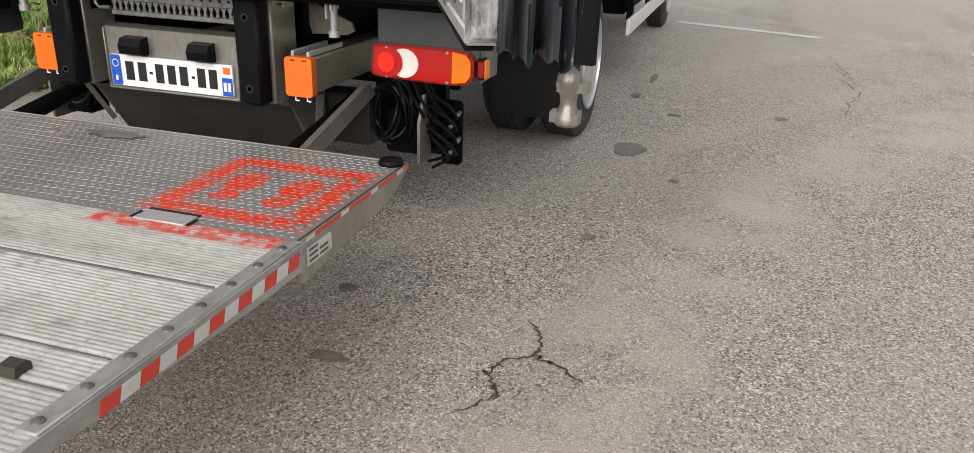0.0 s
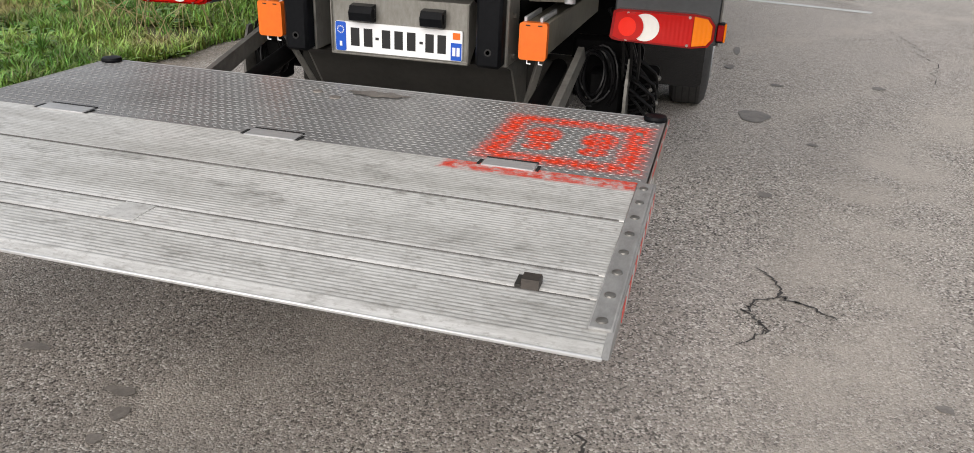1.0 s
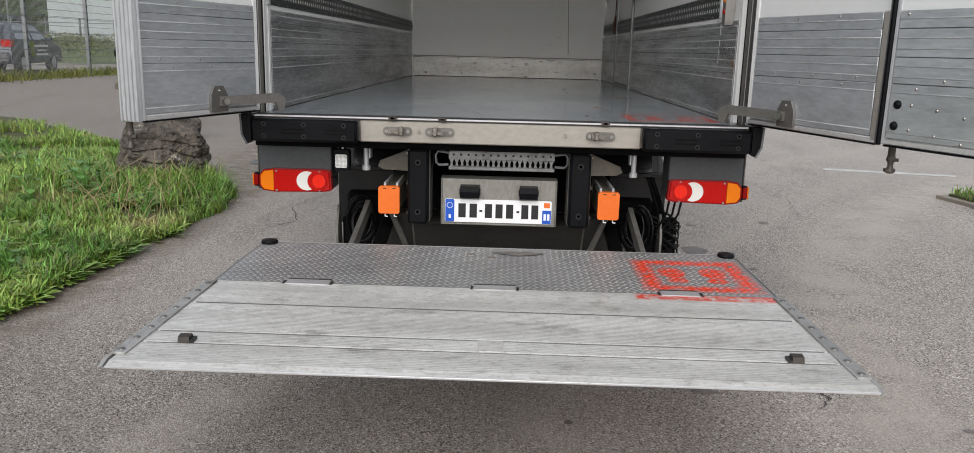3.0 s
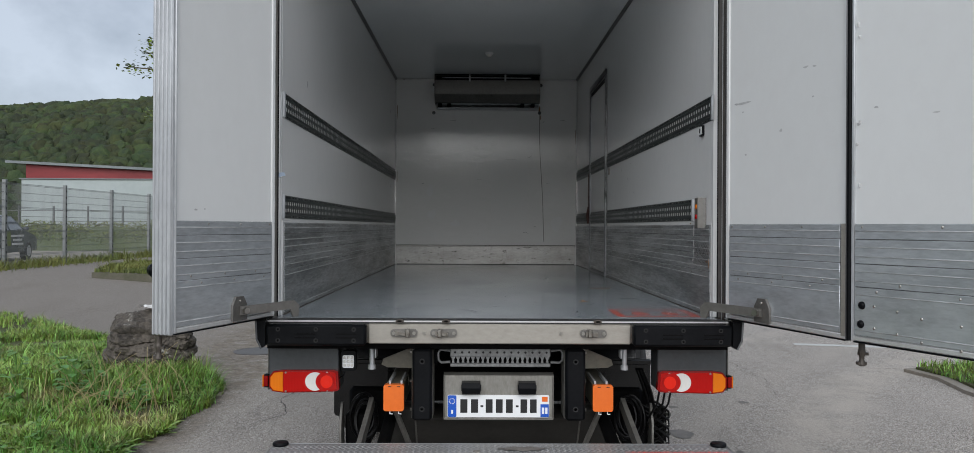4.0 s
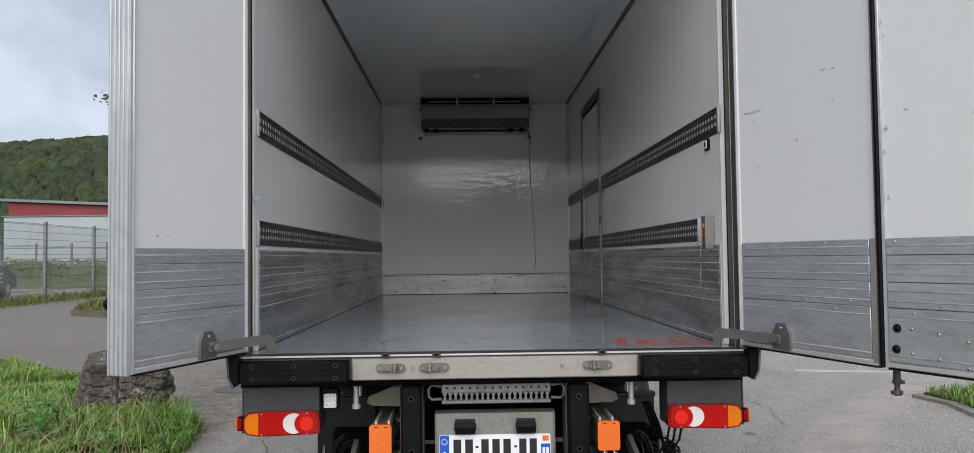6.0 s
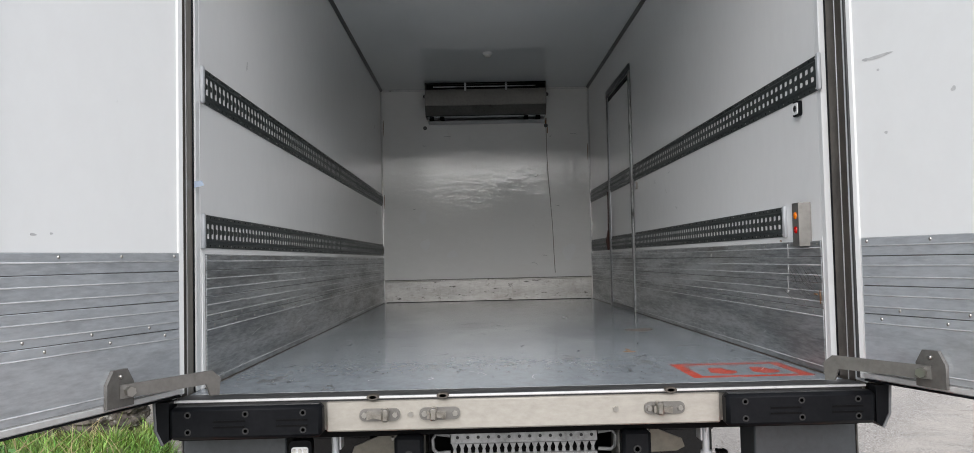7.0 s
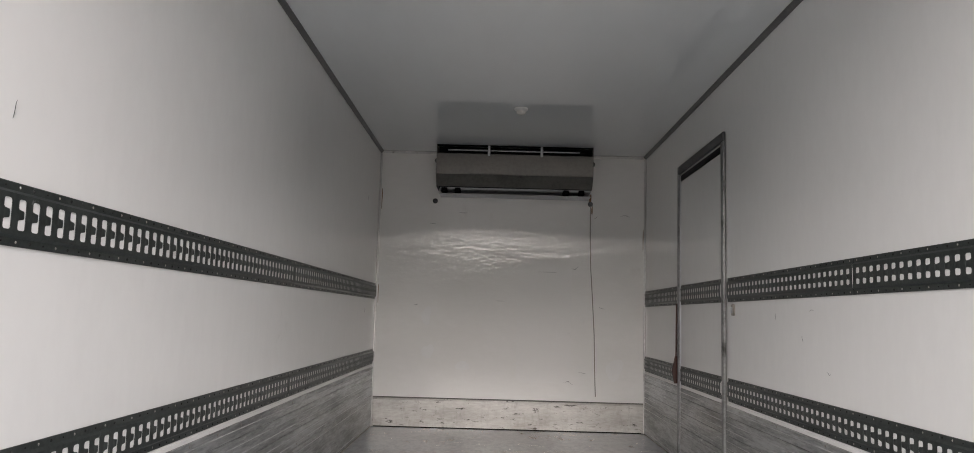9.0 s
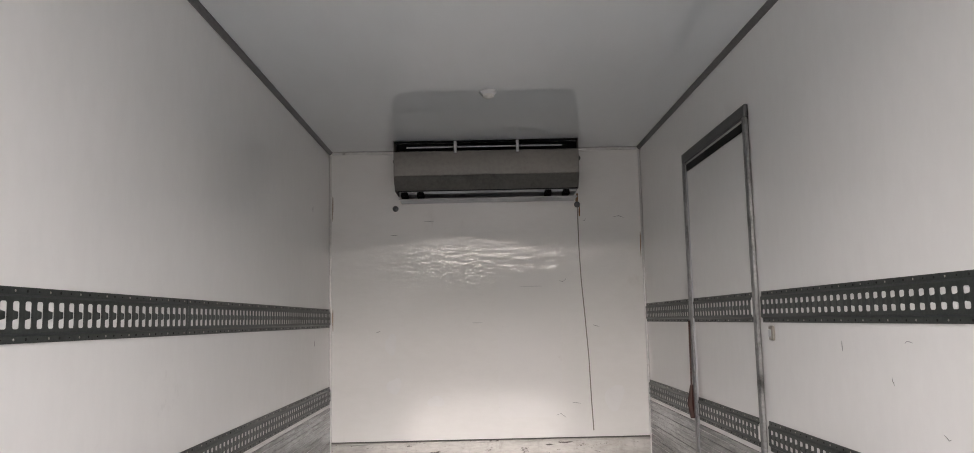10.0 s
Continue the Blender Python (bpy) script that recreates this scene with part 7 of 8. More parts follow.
part("front_edge", Geo().box(-1.06, 1.066, -0.342, -0.33, PZ - 0.02, PZ + 0.001, 0.003), ALU, inner_deck)

# ribbed outer deck: one section swept across the platform
y = -0.978
top = []
while y > -1.78:
    seam = min(abs(y + 1.239), abs(y + 1.531), abs(y + 1.633)) < 0.007
    if seam:
        top += [(y, PZ - 0.0015), (y - 0.002, PZ - 0.006), (y - 0.004, PZ - 0.006), (y - 0.006, PZ - 0.0015)]
        y -= 0.0125
        continue
    top += [(y, PZ - 0.0002), (y - 0.0025, PZ + 0.0009), (y - 0.007, PZ + 0.0009), (y - 0.0095, PZ - 0.0002)]
    y -= 0.0125
top += [(-1.79, PZ - 0.001), (-1.812, PZ - 0.008), (-1.812, PZ - 0.013), (-1.775, PZ - 0.026)]
low = [(-1.3, PZ - 0.055), (-1.0, PZ - 0.06), (-0.978, PZ - 0.05)]
outer_deck = part("outer_deck", Geo().prism(top + low, "x", -1.068, 1.078), PLATFORM, platform, "silvery ribbed aluminium platform, dirty and scraped", 25)
for ys in (-1.242, -1.534, -1.636):
    part("seam", Geo().box(-1.03, 1.03, ys - 0.002, ys + 0.002, PZ - 0.004, PZ + 0.0002), SEAM, outer_deck)
part("tip_edge", Geo().box(-1.07, 1.08, -1.816, -1.81, PZ - 0.014, PZ - 0.006, 0.002), BRIGHT, outer_deck, "bright worn tip edge")
part("flat_panel", Geo().box(-0.036, 0.044, -1.628, -1.538, PZ - 0.003, PZ + 0.0022, 0.001), PLATFORM, outer_deck)
for side in (-1, 1):
    x0, x1 = sorted((side * 1.043, side * 1.086))
    strip = part("edge_strip", Geo().box(x0, x1, -1.745, -0.995, PZ - 0.002, PZ + 0.0075, 0.003), EDGE, platform, "bolted aluminium edge strip")
    for k in range(8):
        part("bolt", Geo().turn((side * 1.064, -1.04 - k * 0.097, PZ + 0.0075), (0, 0, 1), [(0, 0.011), (0.003, 0.01), (0.005, 0.004), (0.005, 0)], 12), EVAPC, strip)
    xs = side * 1.078
    edge_poly = [(-0.985, PZ + 0.004), (-1.775, PZ + 0.002), (-1.812, PZ - 0.01), (-1.77, PZ - 0.03), (-1.2, PZ - 0.058), (-0.99, PZ - 0.06)]
    cheek = part("side_rail", Geo().prism(edge_poly, "x", xs, xs + side * 0.012), EDGE, platform, "aluminium side rail with red and white tape")
    for k in range(13):
        y = -1.02 - k * 0.0475
        drop = (-y - 1.0) * 0.006
        part("marking_tape", Geo().prism([(y, PZ - 0.041 + drop), (y - 0.045, PZ - 0.041 + drop), (y - 0.036, PZ - 0.01), (y + 0.009, PZ - 0.01)], "x", xs + side * 0.012, xs + side * 0.0132), STRIPE_RED if k % 2 == 0 else STRIPE_WHITE, cheek)
    # folding foot block
    blk = Geo().prism([(-1.6, PZ), (-1.6, PZ + 0.014), (-1.608, PZ + 0.021), (-1.632, PZ + 0.018), (-1.637, PZ)], "x", side * 0.917 - 0.017, side * 0.917 + 0.017)
    fb = part("foot_block", blk, surface("rusty_cast_block", (0.065, 0.054, 0.045), (0.035, 0.03, 0.026), 0.6, 0.3, 60, 8, 0.3), platform, "rusty cast stop block")
    part("block_wedge", Geo().prism([(-1.6, PZ), (-1.6, PZ + 0.01), (-1.635, PZ + 0.007), (-1.635, PZ)], "x", side * 0.8995, side * 0.888), SOOT, fb)
for xa, xb in ((-0.787, -0.622), (-0.073, 0.085), (0.632, 0.775)):
    hc = part("hinge_cover", Geo().box(xa, xb, -0.998, -0.94, PZ - 0.004, PZ + 0.0045, 0.002), ALU, platform, "flat hinge cover in the platform joint")
    part("slot", Geo().box(xa, xb, -0.938, -0.929, PZ + 0.0005, PZ + 0.0042), DARKHOLE, hc)
    for x in (xa - 0.008, xb + 0.008):
        part("hinge_gap", Geo().box(x - 0.004, x + 0.004, -0.995, -0.955, PZ + 0.0015, PZ + 0.0038), DARKHOLE, hc)
part("joint_gap", Geo().box(-1.06, 1.066, -0.982, -0.974, PZ - 0.03, PZ - 0.002), DARKHOLE, outer_deck)
for x, y, a in near_lugs:
    part("lug", Geo().add(lug_points(x, y, a), LUG_F), LUG, inner_deck, "", 0, False)

# ---------------------------------------------------------------- round about
def boulder():
    """Flat-topped limestone block, split into tilted strata with hollows between."""
    bm = bmesh.new()
    bmesh.ops.create_icosphere(bm, subdivisions=6, radius=1.0)
    for v in bm.verts:
        p = v.co.normalized()
        flat = max(abs(p.x), abs(p.y), abs(p.z) * 0.92)
        q = p * (0.55 + 0.45 / flat) * 0.8
        q *= 1 + 0.2 * noise.noise(p * 1.2 + Vector((4.2, 1.3, 8.8))) + 0.1 * noise.noise(p * 2.7)
        side_on = 1 - min(1.0, abs(p.z) ** 3 * 1.3)
        layer = (q.z + 0.18 * q.x + 0.1 * noise.noise(q * 1.6)) * 4.6
        f = layer - math.floor(layer)
        step = noise.noise(Vector((math.floor(layer) * 3.7, q.x * 1.4, q.y * 1.4)))
        q.xy *= 1 + side_on * (0.13 * step - 0.12 * max(0.0, 1 - f / 0.16) - 0.05 * max(0.0, (f - 0.9) / 0.1))
        rough_ = 0.075 * abs(noise.noise(q * 5.5)) + 0.045 * abs(noise.noise(q * 12)) + 0.02 * noise.noise(q * 28)
        q -= p * rough_
        v.co = Vector((q.x * 0.54, q.y * 0.55, q.z * 0.47 if q.z > 0 else q.z * 0.4))
    me = bpy.data.meshes.new("boulder")
    bm.to_mesh(me)
    bm.free()
    me.materials.append(ROCK)
    me.polygons.foreach_set("use_smooth", [True] * len(me.polygons))
    me.set_sharp_from_angle(angle=radians(34))
    ob = new("boulder", me)
    ob.location = (-3.6, 4.42, 0.27)
    ob.rotation_euler = (0.1, 0.05, 0.5)
    return tagged(ob, "grey-brown layered boulder lying on the grass verge", "boulder")


rock = boulder()

tissue = Geo()
rnd = random.Random(3)
n = 12
pts = [[(-0.14 + 0.28 * i / n, -0.09 + 0.18 * j / n + 0.02 * math.sin(i * 1.3), 0.018 + 0.02 * noise.noise(Vector((i * 0.45, j * 0.5, 2))) + 0.012 * rnd.random()) for i in range(n + 1)] for j in range(n + 1)]
tissue.v = [p for row in pts for p in row]
tissue.f = [(j * (n + 1) + i, j * (n + 1) + i + 1, (j + 1) * (n + 1) + i + 1, (j + 1) * (n + 1) + i) for j in range(n) for i in range(n) if not ((i < 3 and j < 4) or (i > 9 and j > 8))]
paper = tagged(part("paper", tissue, PAPER, None, "", 0, False), "crumpled white printed paper lying on the boulder", "paper")
PX, PY = -3.5, 4.4
bpy.context.view_layer.update()
paper.location = (PX, PY, max((rock.matrix_world @ v.co).z for v in rock.data.vertices if math.hypot((rock.matrix_world @ v.co).x - PX, (rock.matrix_world @ v.co).y - PY) < 0.14) - 0.012)
paper.scale = (1.25, 1.25, 1.2)


def broad_weed(x, y, s, count, seed):
    rnd = random.Random(seed)
    base = thing("weed", "broad-leaved green weed in the verge", "plant", (x, y, verge_lift(x, y)), "weeds in the verge")
    stem = Geo()
    leaves = Geo()
    for k in range(count):
        a, h = rnd.uniform(0, 6.28), s * rnd.uniform(0.25, 1.0)
        r = s * rnd.uniform(0.08, 0.32)
        tip = Vector((r * math.cos(a), r * math.sin(a), h))
        stem.tube([(0, 0, 0), (tip.x * 0.3, tip.y * 0.3, h * 0.6), tuple(tip)], 0.004, 4)
        d = Vector((math.cos(a), math.sin(a), rnd.uniform(-0.4, 0.2))).normalized()
        w = d.cross(Vector((0, 0, 1))).normalized()
        ll, ww = s * rnd.uniform(0.16, 0.3), s * rnd.uniform(0.07, 0.12)
        q = [tip, tip + d * ll * 0.3 + w * ww, tip + d * ll * 0.7 + w * ww * 0.7, tip + d * ll - Vector((0, 0, 0.1 * ll)), tip + d * ll * 0.7 - w * ww * 0.7, tip + d * ll * 0.3 - w * ww]
        leaves.add(q, [(0, 1, 2, 3), (0, 3, 4, 5)])
    tagged(part("stem", stem, WEED, base), kind="stuff")
    tagged(part("leaf", leaves, WEED, base, "", 0, False), kind="stuff")


for i, (x, y, s) in enumerate(((-3.55, 2.75, 0.42), (-3.75, 3.0, 0.4), (-3.3, 2.6, 0.32), (-3.9, 2.55, 0.3), (-4.4, 3.4, 0.35), (-2.85, 2.35, 0.25), (-3.1, 1.4, 0.22), (-2.95, 0.7, 0.25), (-3.5, 0.9, 0.24), (-5.2, 4.4, 0.35))):
    broad_weed(x, y, s, 16, i)

stalks = Geo()
rnd = random.Random(21)
for k in range(46):
    x, y = -3.1 + rnd.gauss(0, 0.25), 2.5 + rnd.gauss(0, 0.3)
    a, h = rnd.uniform(0, 6.28), rnd.uniform(0.2, 0.55)
    l = rnd.uniform(0.1, 0.5)
    stalks.tube([(x, y, 0.02), (x + 0.4 * l * math.cos(a), y + 0.4 * l * math.sin(a), 0.02 + h * 0.65), (x + l * math.cos(a), y + l * math.sin(a), 0.02 + h)], [0.003, 0.0025, 0.0015], 4)
tagged(part("dry_stalks", stalks, STRAW, None, "", 0, False), "pale dry stalks bent among the grass", "grass", "", "stuff")


# tree behind the boulder
def leafy_tree(x, y):
    rnd = random.Random(12)
    base = thing("tree", "young tree with fresh yellow-green leaves behind the open door", "tree", (x, y, rise(x, y)))
    wood = Geo()
    trunk = [(0, 0, -0.05), (0.02, 0.03, 1.2), (-0.02, 0.05, 2.6), (0.03, 0.02, 4.2), (0.0, 0.0, 6.4)]
    wood.tube(trunk, [0.09, 0.075, 0.06, 0.045, 0.015], 10)
    leaves = Geo()

    def spray_leaves(p, n, spread):
        for _ in range(n):
            c = Vector(p) + Vector((rnd.gauss(0, spread), rnd.gauss(0, spread), rnd.gauss(0, spread * 0.7)))
            d = Vector((rnd.uniform(-1, 1), rnd.uniform(-1, 1), rnd.uniform(-0.7, 0.3))).normalized()
            w = d.cross(Vector((rnd.uniform(-0.4, 0.4), rnd.uniform(-0.4, 0.4), 1))).normalized()
            s = rnd.uniform(0.04, 0.075)
            leaves.add([c, c + d * s * 0.4 + w * s * 0.45, c + d * s, c + d * s * 0.4 - w * s * 0.45], [(0, 1, 2, 3)])

    limbs = [(4.3, math.pi * 1.0, 0.4), (4.1, math.pi * 1.02, 0.44), (3.82, math.pi * 0.98, 0.74), (3.2, math.pi * 0.9, 0.42)]
    for k in range(26):
        limbs.append((rnd.uniform(2.6, 6.0), rnd.uniform(-1.1, 1.1), rnd.uniform(0.4, 0.9)))
    for z, a, l in limbs:
        tip = (l * math.cos(a), l * math.sin(a), z + 0.25 * l)
        wood.tube([(0, 0, z), (tip[0] * 0.5, tip[1] * 0.5, z + 0.2 * l), tip], [0.02, 0.012, 0.005], 6)
        for f in (0.45, 0.7, 0.9, 1.0):
            spray_leaves((tip[0] * f, tip[1] * f, z + 0.25 * l * f), 24, 0.075)
    part("trunk", wood, BARK, base)
    tagged(part("crown", leaves, LEAF, base, "", 0, False), kind="stuff")


leafy_tree(-4.75, 8.2)

# ---------------------------------------------------------------- beyond the yard
weeds_far = []
rnd = random.Random(8)
for _ in range(6000):
    y = rnd.uniform(12, 34)
    x = -12.6 + rnd.gauss(0, 0.35) - 0.2
    weeds_far.append((x, y, rise(x, y), rnd.uniform(0.05, 0.3) * (0.4 + abs(noise.noise(Vector((x * 0.5, y * 0.8, 0))))) * 1.5))
grass("fence_weeds", weeds_far, "ragged weeds along the foot of the fence", 2.2, SCRUB)

MOSSKERB = surface("mossy_kerb", (0.12, 0.11, 0.085), (0.07, 0.075, 0.04), 0.9, 0, 20, 2, 0.3)
bed_line = [(-9.25, 15.0), (-5.6, 13.7), (-6.2, 19.4), (-10.6, 20.2)]
structure("kerb", Geo().prism(bed_line, "z", 0.1, rise(-8, 16) + 0.12), MOSSKERB, "low mossy kerb round a planted bed", "kerb")
bed = []
while len(bed) < 9000:
    x, y = rnd.uniform(-10.6, -5.8), rnd.uniform(13.9, 20)
    if all((bx - ax) * (y - ay) - (by - ay) * (x - ax) > 0.12 for (ax, ay), (bx, by) in zip(bed_line, bed_line[1:] + bed_line[:1])):
        bed.append((x, y, rise(-8, 16) + 0.12, rnd.uniform(0.05, 0.22) * (0.5 + abs(noise.noise(Vector((x, y, 3)))) * 1.6)))
grass("bed_grass", bed, "ragged green planting in a kerbed bed", 2.2, SCRUB)

structure("gravel_yard", sheet(steps([(-70, -13.4, 16)]), steps([(9, 46, 16)]), lambda x, y: 0.02), GRAVEL, "pale gravel yard behind the fence", "gravel", weld=False)
structure("meadow", sheet(steps([(-260, 200, 24)]), steps([(38, 260, 20)]), lambda x, y: 0.06 + 0.002 * max(0, y - 40)), MEADOW, "rough green meadow below the hill", "meadow", weld=False)


def bank():
    """A long bank of dense green scrub in front of the building."""
    rnd2 = random.Random(31)
    g = Geo()
    vs, fs = [], []
    for _ in range(60000):
        x, y = rnd2.uniform(-34, -10), rnd2.uniform(33, 41)
        clump = noise.noise(Vector((x * 0.9, y * 0.6, 5))) + 0.5 * noise.noise(Vector((x * 2.3, y * 1.5, 1)))
        top = 1.55 * math.sin(math.pi * min(max((y - 32.5) / 10, 0), 1)) * (0.8 + 0.35 * clump)
        z = rise(x, y) + top * (1 - rnd2.random() ** 1.5 * 0.8)
        d = Vector((rnd2.uniform(-1, 1), rnd2.uniform(-1, 1), rnd2.uniform(-0.6, 0.9))).normalized()
        w = d.cross(Vector((rnd2.uniform(-0.5, 0.5), rnd2.uniform(-0.5, 0.5), 1))).normalized()
        c, s = Vector((x, y, z)), rnd2.uniform(0.05, 0.13)
        k = len(vs)
        vs += [tuple(c), tuple(c + d * s * 0.5 + w * s * 0.4), tuple(c + d * s), tuple(c + d * s * 0.5 - w * s * 0.4)]
        fs.append((k, k + 1, k + 2, k + 3))
    g.v, g.f = vs, fs
    tagged(part("scrub_bank", g, SCRUB, None, "", 0, False), "dense yellow-green scrub on a low bank before the building", "bushes", "", "stuff")
    g = sheet(steps([(-36, -8, 40)]), steps([(32, 43, 16)]), lambda x, y: 1.25 * math.sin(math.pi * min(max((y - 32.2) / 10.6, 0), 1)) * (0.8 + 0.3 * noise.noise(Vector((x * 0.35, y * 0.3, 5)))))
    structure("bank", g, MEADOW, "grassy bank before the building", "bank", weld=False)


bank()


def fence():
    """Wire fence on perforated posts, running away beside the yard."""
    top = thing("wire_fence", "galvanised wire fence on perforated steel posts", "fence", (-13.0, 0, 0))
    ys = [11.5 + 3.2 * k for k in range(9)]
    for y in ys:
        z = rise(-13, y)
        post = part("post", Geo().box(-0.05, 0.05, y - 0.05, y + 0.05, z - 0.1, z + 2.42, 0.008), FENCE, top)
        for k in range(11):
            part("hole", Geo().box(0.05, 0.052, y - 0.018, y + 0.018, z + 0.2 + k * 0.2, z + 0.26 + k * 0.2), DARKHOLE, post)
    for ya, yb in zip(ys, ys[1:]):
        za = (rise(-13, ya) + rise(-13, yb)) / 2
        rods = Geo()
        for k in range(1, int((yb - ya) / 0.05)):
            rods.box(0.0565, 0.0615, ya + k * 0.05 - 0.0025, ya + k * 0.05 + 0.0025, za + 0.06, za + 2.34)
        tagged(part("rod_mesh", rods, FENCE, top, "fine upright mesh rods", 0, False), kind="stuff")
        for k in range(11):
            z = za + 0.1 + k * 0.22
            part("wire", Geo().box(0.054, 0.064, ya, yb, z - 0.005, z + 0.005), FENCE, top, "", 0, False)
            if k in (1, 4, 7, 10):
                part("wire", Geo().box(0.054, 0.07, ya, yb, z + 0.03, z + 0.04), FENCE, top, "", 0, False)


fence()


def far_fence():
    top = thing("post_row", "row of thin dark posts before the building", "fence", (0, 50, rise(-25, 50)))
    for k in range(15):
        x = -40 + k * 2.3
        part("post", Geo().box(x - 0.05, x + 0.05, -0.05, 0.05, 0, 2.45, 0.01), TRIM, top)
    part("wire", Geo().box(-40, -8, -0.015, 0.015, 2.1, 2.15).box(-40, -8, -0.015, 0.015, 1.4, 1.44), TRIM, top)


far_fence()


def building():
    b = thing("factory_building", "low pale building with red cladding under a sloping roof", "building", (-36.3, 60, 0.3))
    part("wall", Geo().box(0, 24, 0, 16, -0.3, 4.86, 0.02), RENDER_WALL, b, "pale grey-white wall")
    part("ledge", Geo().box(-0.15, 24, -0.12, 0.02, 4.86, 4.96, 0.02), ROOF_EDGE, b)
    part("cladding", Geo().prism([(0.35, 4.9), (0.35, 6.05), (24, 4.95), (24, 4.9)], "y", 0.02, 16), RED_CLAD, b, "dark red cladding")
    part("roof", Geo().prism([(-1.0, 6.13), (-1.0, 6.33), (24.5, 5.12), (24.5, 4.92)], "y", -0.5, 16.4), ROOF_EDGE, b, "thin grey sloping roof")


building()


def house_far():
    b = thing("far_shed", "distant dark shed with parked vehicles before it", "building", (-46, 58, 0.3))
    part("wall", Geo().box(-6, 6, 0, 5, 0, 2.6, 0.02), TRIM, b)
    part("roof", Geo().box(-6.3, 6.3, -0.4, 5.4, 2.6, 2.9, 0.02), ROOF_EDGE, b)


house_far()


def pole(x, y, h):
    b = thing("lamp_pole", "thin grey lamp pole beside the building", "lamp post", (x, y, rise(x, y)), "lamp poles by the building")
    part("mast", Geo().cyl((0, 0, 0), (0, 0, h), 0.07, 0.05, 10), FENCE, b)
    part("lamp_head", Geo().box(-0.5, 0.1, -0.1, 0.1, h, h + 0.1, 0.02), FENCE, b)


pole(-37.6, 57, 4.6)
pole(-38.4, 57, 4.2)


def car(x, y):
    """Hatchback standing nose away behind the fence; nose at the origin."""
    c = thing("parked_car", "dark grey hatchback with pale lettering bars on its side", "car", (x, y, rise(x, y) + 0.02))
    c.rotation_euler = (0, 0, 1.76)
    low = [(0.0, 0.3), (0.05, 0.5), (0.0, 0.72), (-0.25, 0.82), (-1.05, 0.98), (-3.85, 0.98), (-4.05, 0.8), (-4.1, 0.4), (-4.0, 0.28)]
    body = part("body", Geo().prism(low, "y", -0.85, 0.85), CARPAINT, c, "", 20)
    roof = Geo()
    rings = ((0.96, -0.95, -3.95, 0.82), (1.22, -1.35, -3.8, 0.74), (1.43, -1.75, -3.55, 0.64), (1.47, -2.1, -3.3, 0.55))
    for z, xa, xb, h in rings:
        roof.v += [(xa, -h, z), (xa, h, z), (xb, h, z), (xb, -h, z)]
    for k in range(3):
        roof.f += [(4 * k + i, 4 * k + (i + 1) % 4, 4 * k + 4 + (i + 1) % 4, 4 * k + 4 + i) for i in range(4)]
    roof.f.append((12, 13, 14, 15))
    part("cabin", roof, CARPAINT, body, "", 30)
    part("windscreen", Geo().add([(-1.0, -0.72, 0.99), (-1.0, 0.72, 0.99), (-1.7, 0.56, 1.415), (-1.7, -0.56, 1.415)], [(0, 1, 2, 3)]).at(Matrix.Translation((0.02, 0, 0.01))), GLASS_DARK, body)
    for side in (-1, 1):
        part("side_glass", Geo().add([(-1.25, side * 0.825, 1.0), (-2.3, side * 0.825, 1.0), (-2.3, side * 0.665, 1.4), (-1.72, side * 0.665, 1.4)], [(0, 1, 2, 3)]), GLASS_DARK, body)
        part("side_glass", Geo().add([(-2.4, side * 0.825, 1.0), (-3.6, side * 0.825, 1.0), (-3.45, side * 0.665, 1.4), (-2.4, side * 0.665, 1.4)], [(0, 1, 2, 3)]), GLASS_DARK, body)
        part("mirror", Geo().box(-1.32, -1.16, *sorted((side * 0.86, side * 1.02)), 0.98, 1.1, 0.03), CARPAINT, body)
        part("headlamp", Geo().box(-0.32, 0.0, *sorted((side * 0.5, side * 0.84)), 0.62, 0.76, 0.04), LENS_WHITE, body)
        for xx in (-0.78, -3.3):
            w = part("wheel", Geo().turn((xx, side * 0.87, 0.3), (0, -side, 0), [(0, 0.19), (0.0, 0.28), (0.03, 0.3), (0.18, 0.3), (0.2, 0.25)], 24), TYRE, c)
            part("rim", Geo().turn((xx, side * 0.875, 0.3), (0, -side, 0), [(0, 0.19), (0.03, 0.16), (0.04, 0)], 16), RIM, w)
    part("bumper", Geo().box(-0.12, 0.08, -0.8, 0.8, 0.3, 0.5, 0.04), TRIM, body)
    for side in (-1, 1):
        part("tail_light", Geo().prism([(-4.09, 0.78), (-4.12, 0.98), (-3.9, 1.0), (-3.85, 0.82)], "y", side * 0.86, side * 0.6), LENS_RED, body, "red tail light")
    part("rear_window", Geo().add([(-3.98, -0.6, 1.0), (-3.98, 0.6, 1.0), (-3.66, 0.55, 1.4), (-3.66, -0.55, 1.4)], [(0, 1, 2, 3)]).at(Matrix.Translation((-0.02, 0, 0.0))), GLASS_DARK, body)
    part("rear_bumper", Geo().box(-4.2, -4.0, -0.82, 0.82, 0.32, 0.62, 0.05), TRIM, body)
    part("green_decal", Geo().prism([(-2.55, 0.5), (-2.3, 0.5), (-2.35, 0.95), (-2.75, 0.95)], "y", -0.853, -0.858), LEAF, body, "bright green side decal")
    part("grille", Geo().box(0.0, 0.06, -0.45, 0.45, 0.55, 0.66, 0.01), BLACK, body)
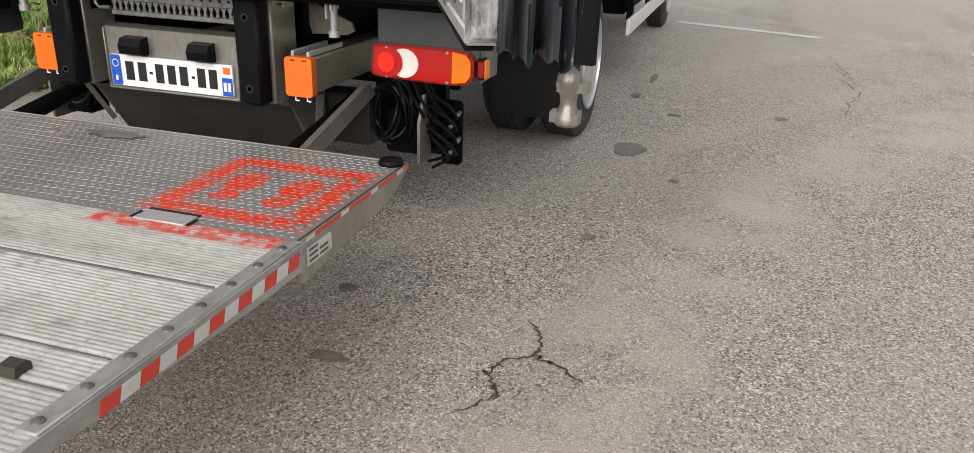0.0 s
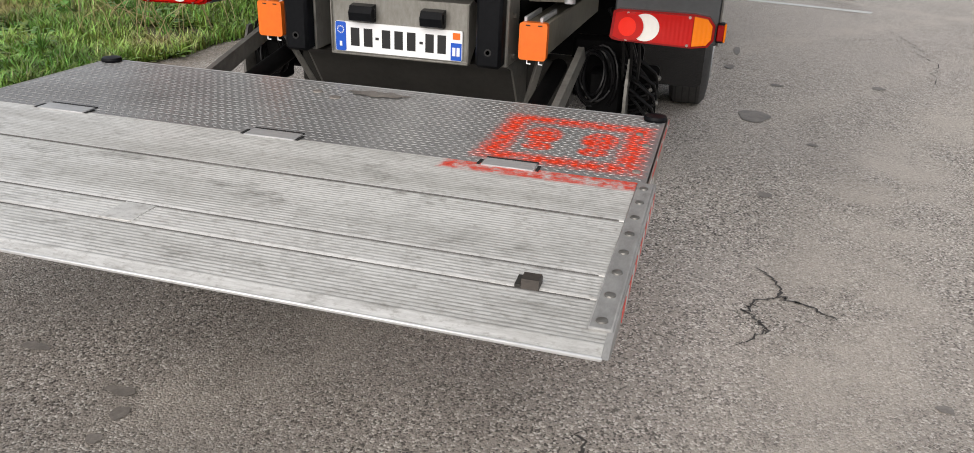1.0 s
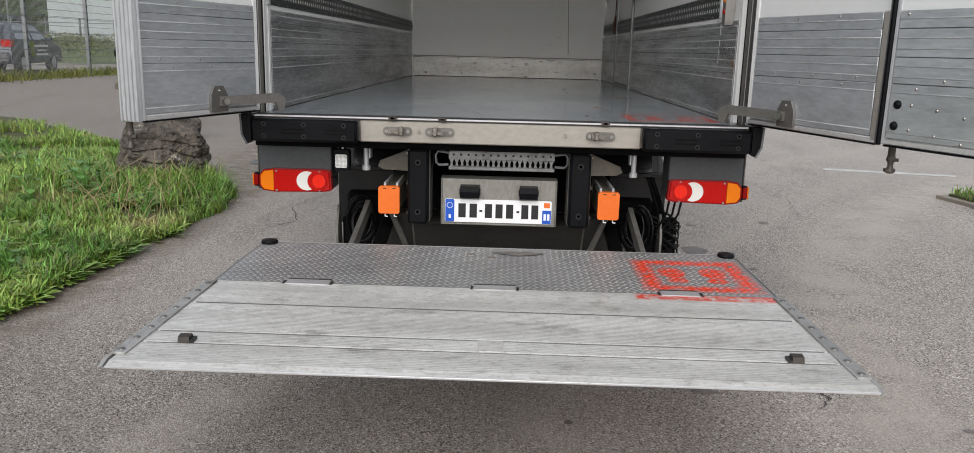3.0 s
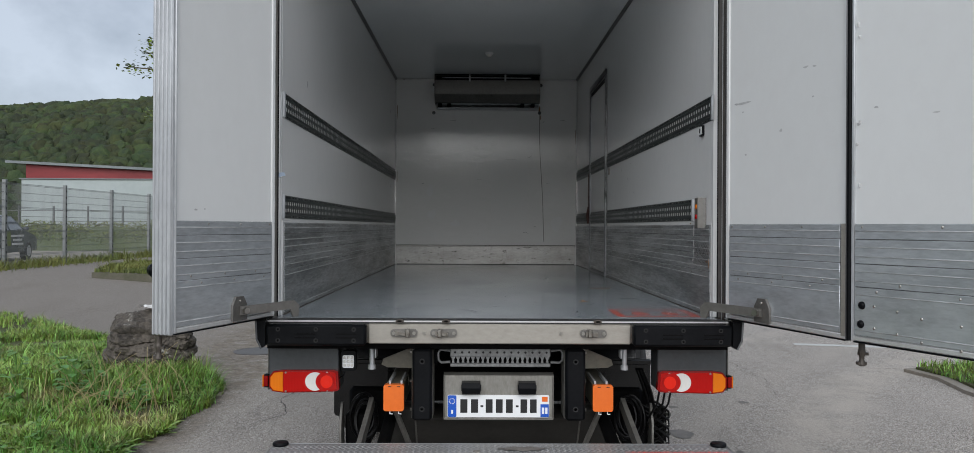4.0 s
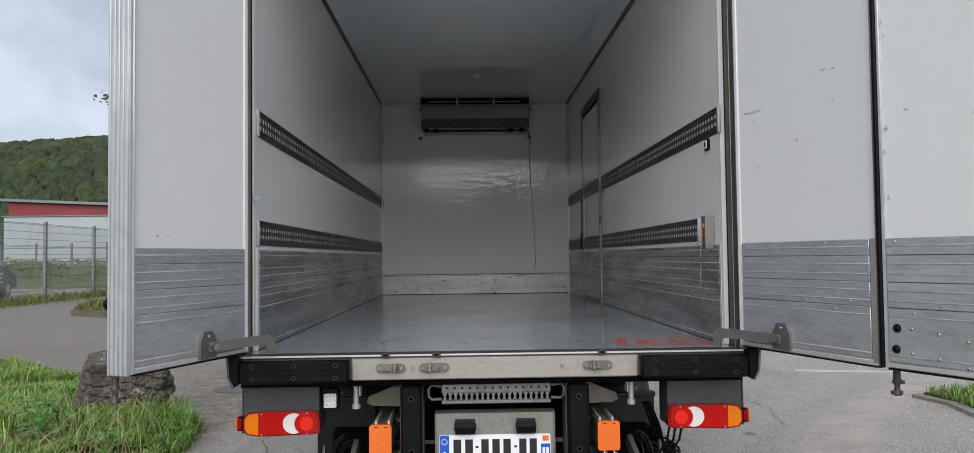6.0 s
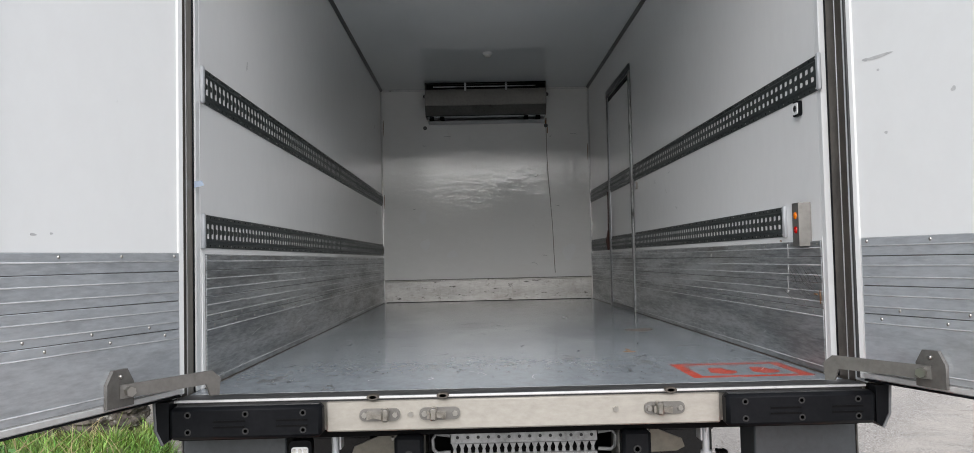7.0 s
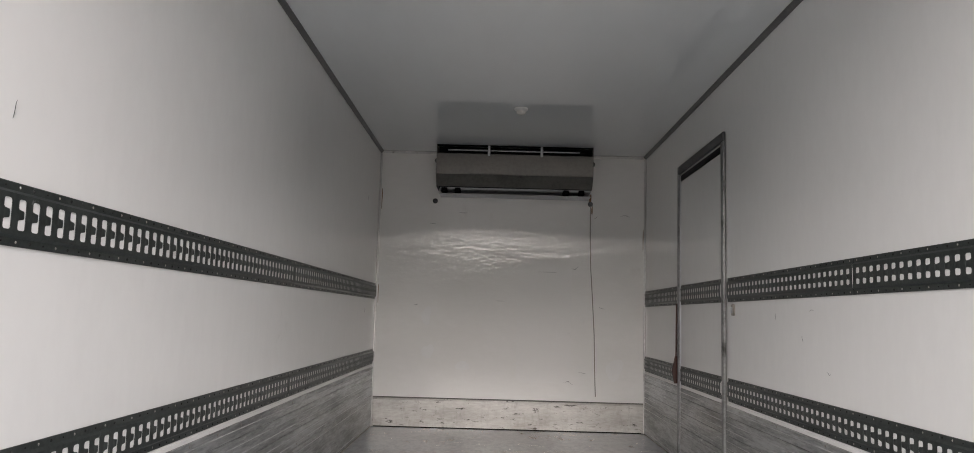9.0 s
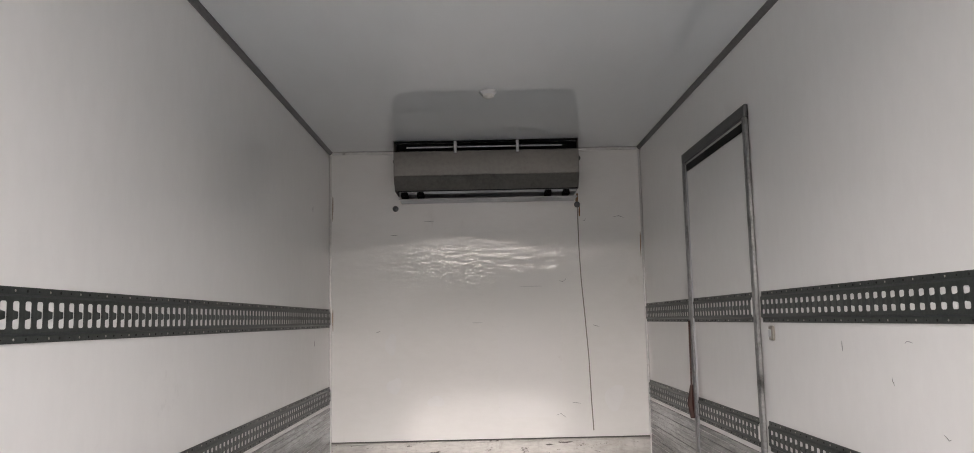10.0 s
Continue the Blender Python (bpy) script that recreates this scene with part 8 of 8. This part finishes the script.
    for k, (a, b_) in enumerate(((-2.3, -1.2), (-2.1, -1.35), (-2.2, -1.25))):
        part("pale_bar", Geo().box(a, b_, -0.862, -0.852, 0.78 - k * 0.13, 0.84 - k * 0.13), PAPER, body)


car(-16.0, 23.3)


def hill():
    """Wooded ridge: a ground sheet under many uneven crowns."""
    def ridge(x, y):
        u = min(max((y - 190) / 120, 0), 1)
        return (u * u * (3 - 2 * u)) * (47.5 + 5 * math.sin(x * 0.012 + 1.2) + 0.012 * (x + 150))
    g = Geo()
    xs, ys = steps([(-520, 380, 40)]), steps([(180, 420, 16)])
    g.v = [(x, y, ridge(x, y) - 1.0) for y in ys for x in xs]
    nx = len(xs)
    g.f = [(j * nx + i, j * nx + i + 1, (j + 1) * nx + i + 1, (j + 1) * nx + i) for j in range(len(ys) - 1) for i in range(nx - 1)]
    structure("hill", g, FOREST, "steep wooded hillside closing the view", "hill", weld=False)
    rnd2 = random.Random(17)
    bm = bmesh.new()
    bmesh.ops.create_icosphere(bm, subdivisions=2, radius=1.0)
    shapes = []
    faces = [tuple(v.index for v in f.verts) for f in bm.faces]
    for k in range(7):
        shapes.append([tuple(v.co * (1 + 0.38 * noise.noise(v.co * 1.6 + Vector((k * 3.1, 0, 0))) + 0.22 * noise.noise(v.co * 4 + Vector((0, k * 2.3, 0))))) for v in bm.verts])
    bm.free()
    vs, fs = [], []
    for _ in range(7500):
        y = rnd2.uniform(188, 312)
        x = rnd2.uniform(-265, -75) if rnd2.random() < 0.88 else rnd2.uniform(-480, 300)
        r = rnd2.uniform(1.5, 3.1) * (1.0 if -265 < x < -75 else 2.2)
        s = rnd2.choice(shapes)
        ca, sa = math.cos(rnd2.uniform(0, 6.28)), math.sin(rnd2.uniform(0, 6.28))
        z = ridge(x, y) + r * 0.35
        k = len(vs)
        vs += [(x + r * (p[0] * ca - p[1] * sa), y + r * (p[0] * sa + p[1] * ca), z + r * 1.15 * p[2]) for p in s]
        fs += [(a + k, b + k, c + k) for a, b, c in faces]
    w = Geo()
    w.v, w.f = vs, fs
    tagged(part("woodland", w, FOREST, None, "", 60, False), "mixed green broadleaf woodland covering the hill", "woods", "", "stuff")


hill()


def far_ridge():
    """Low wooded ridge on the far side, behind the yard."""
    g = Geo()
    n = 90
    for i in range(n + 1):
        a = radians(150 + 240 * i / n)
        x, y = 260 * math.cos(a), 260 * math.sin(a)
        h = 32.5 + 4 * noise.noise(Vector((i * 0.35, 0, 0))) + 3 * noise.noise(Vector((i * 1.7, 4, 0)))
        g.v += [(x, y, -1), (x * 1.05, y * 1.05, h * 0.7), (x * 1.12, y * 1.12, h)]
    for i in range(n):
        for k in (0, 1):
            g.f.append((3 * i + k, 3 * i + 3 + k, 3 * i + 4 + k, 3 * i + 1 + k))
    structure("far_ridge", g, FOREST, "low wooded ridge beyond the yard", "hill", weld=False)


far_ridge()
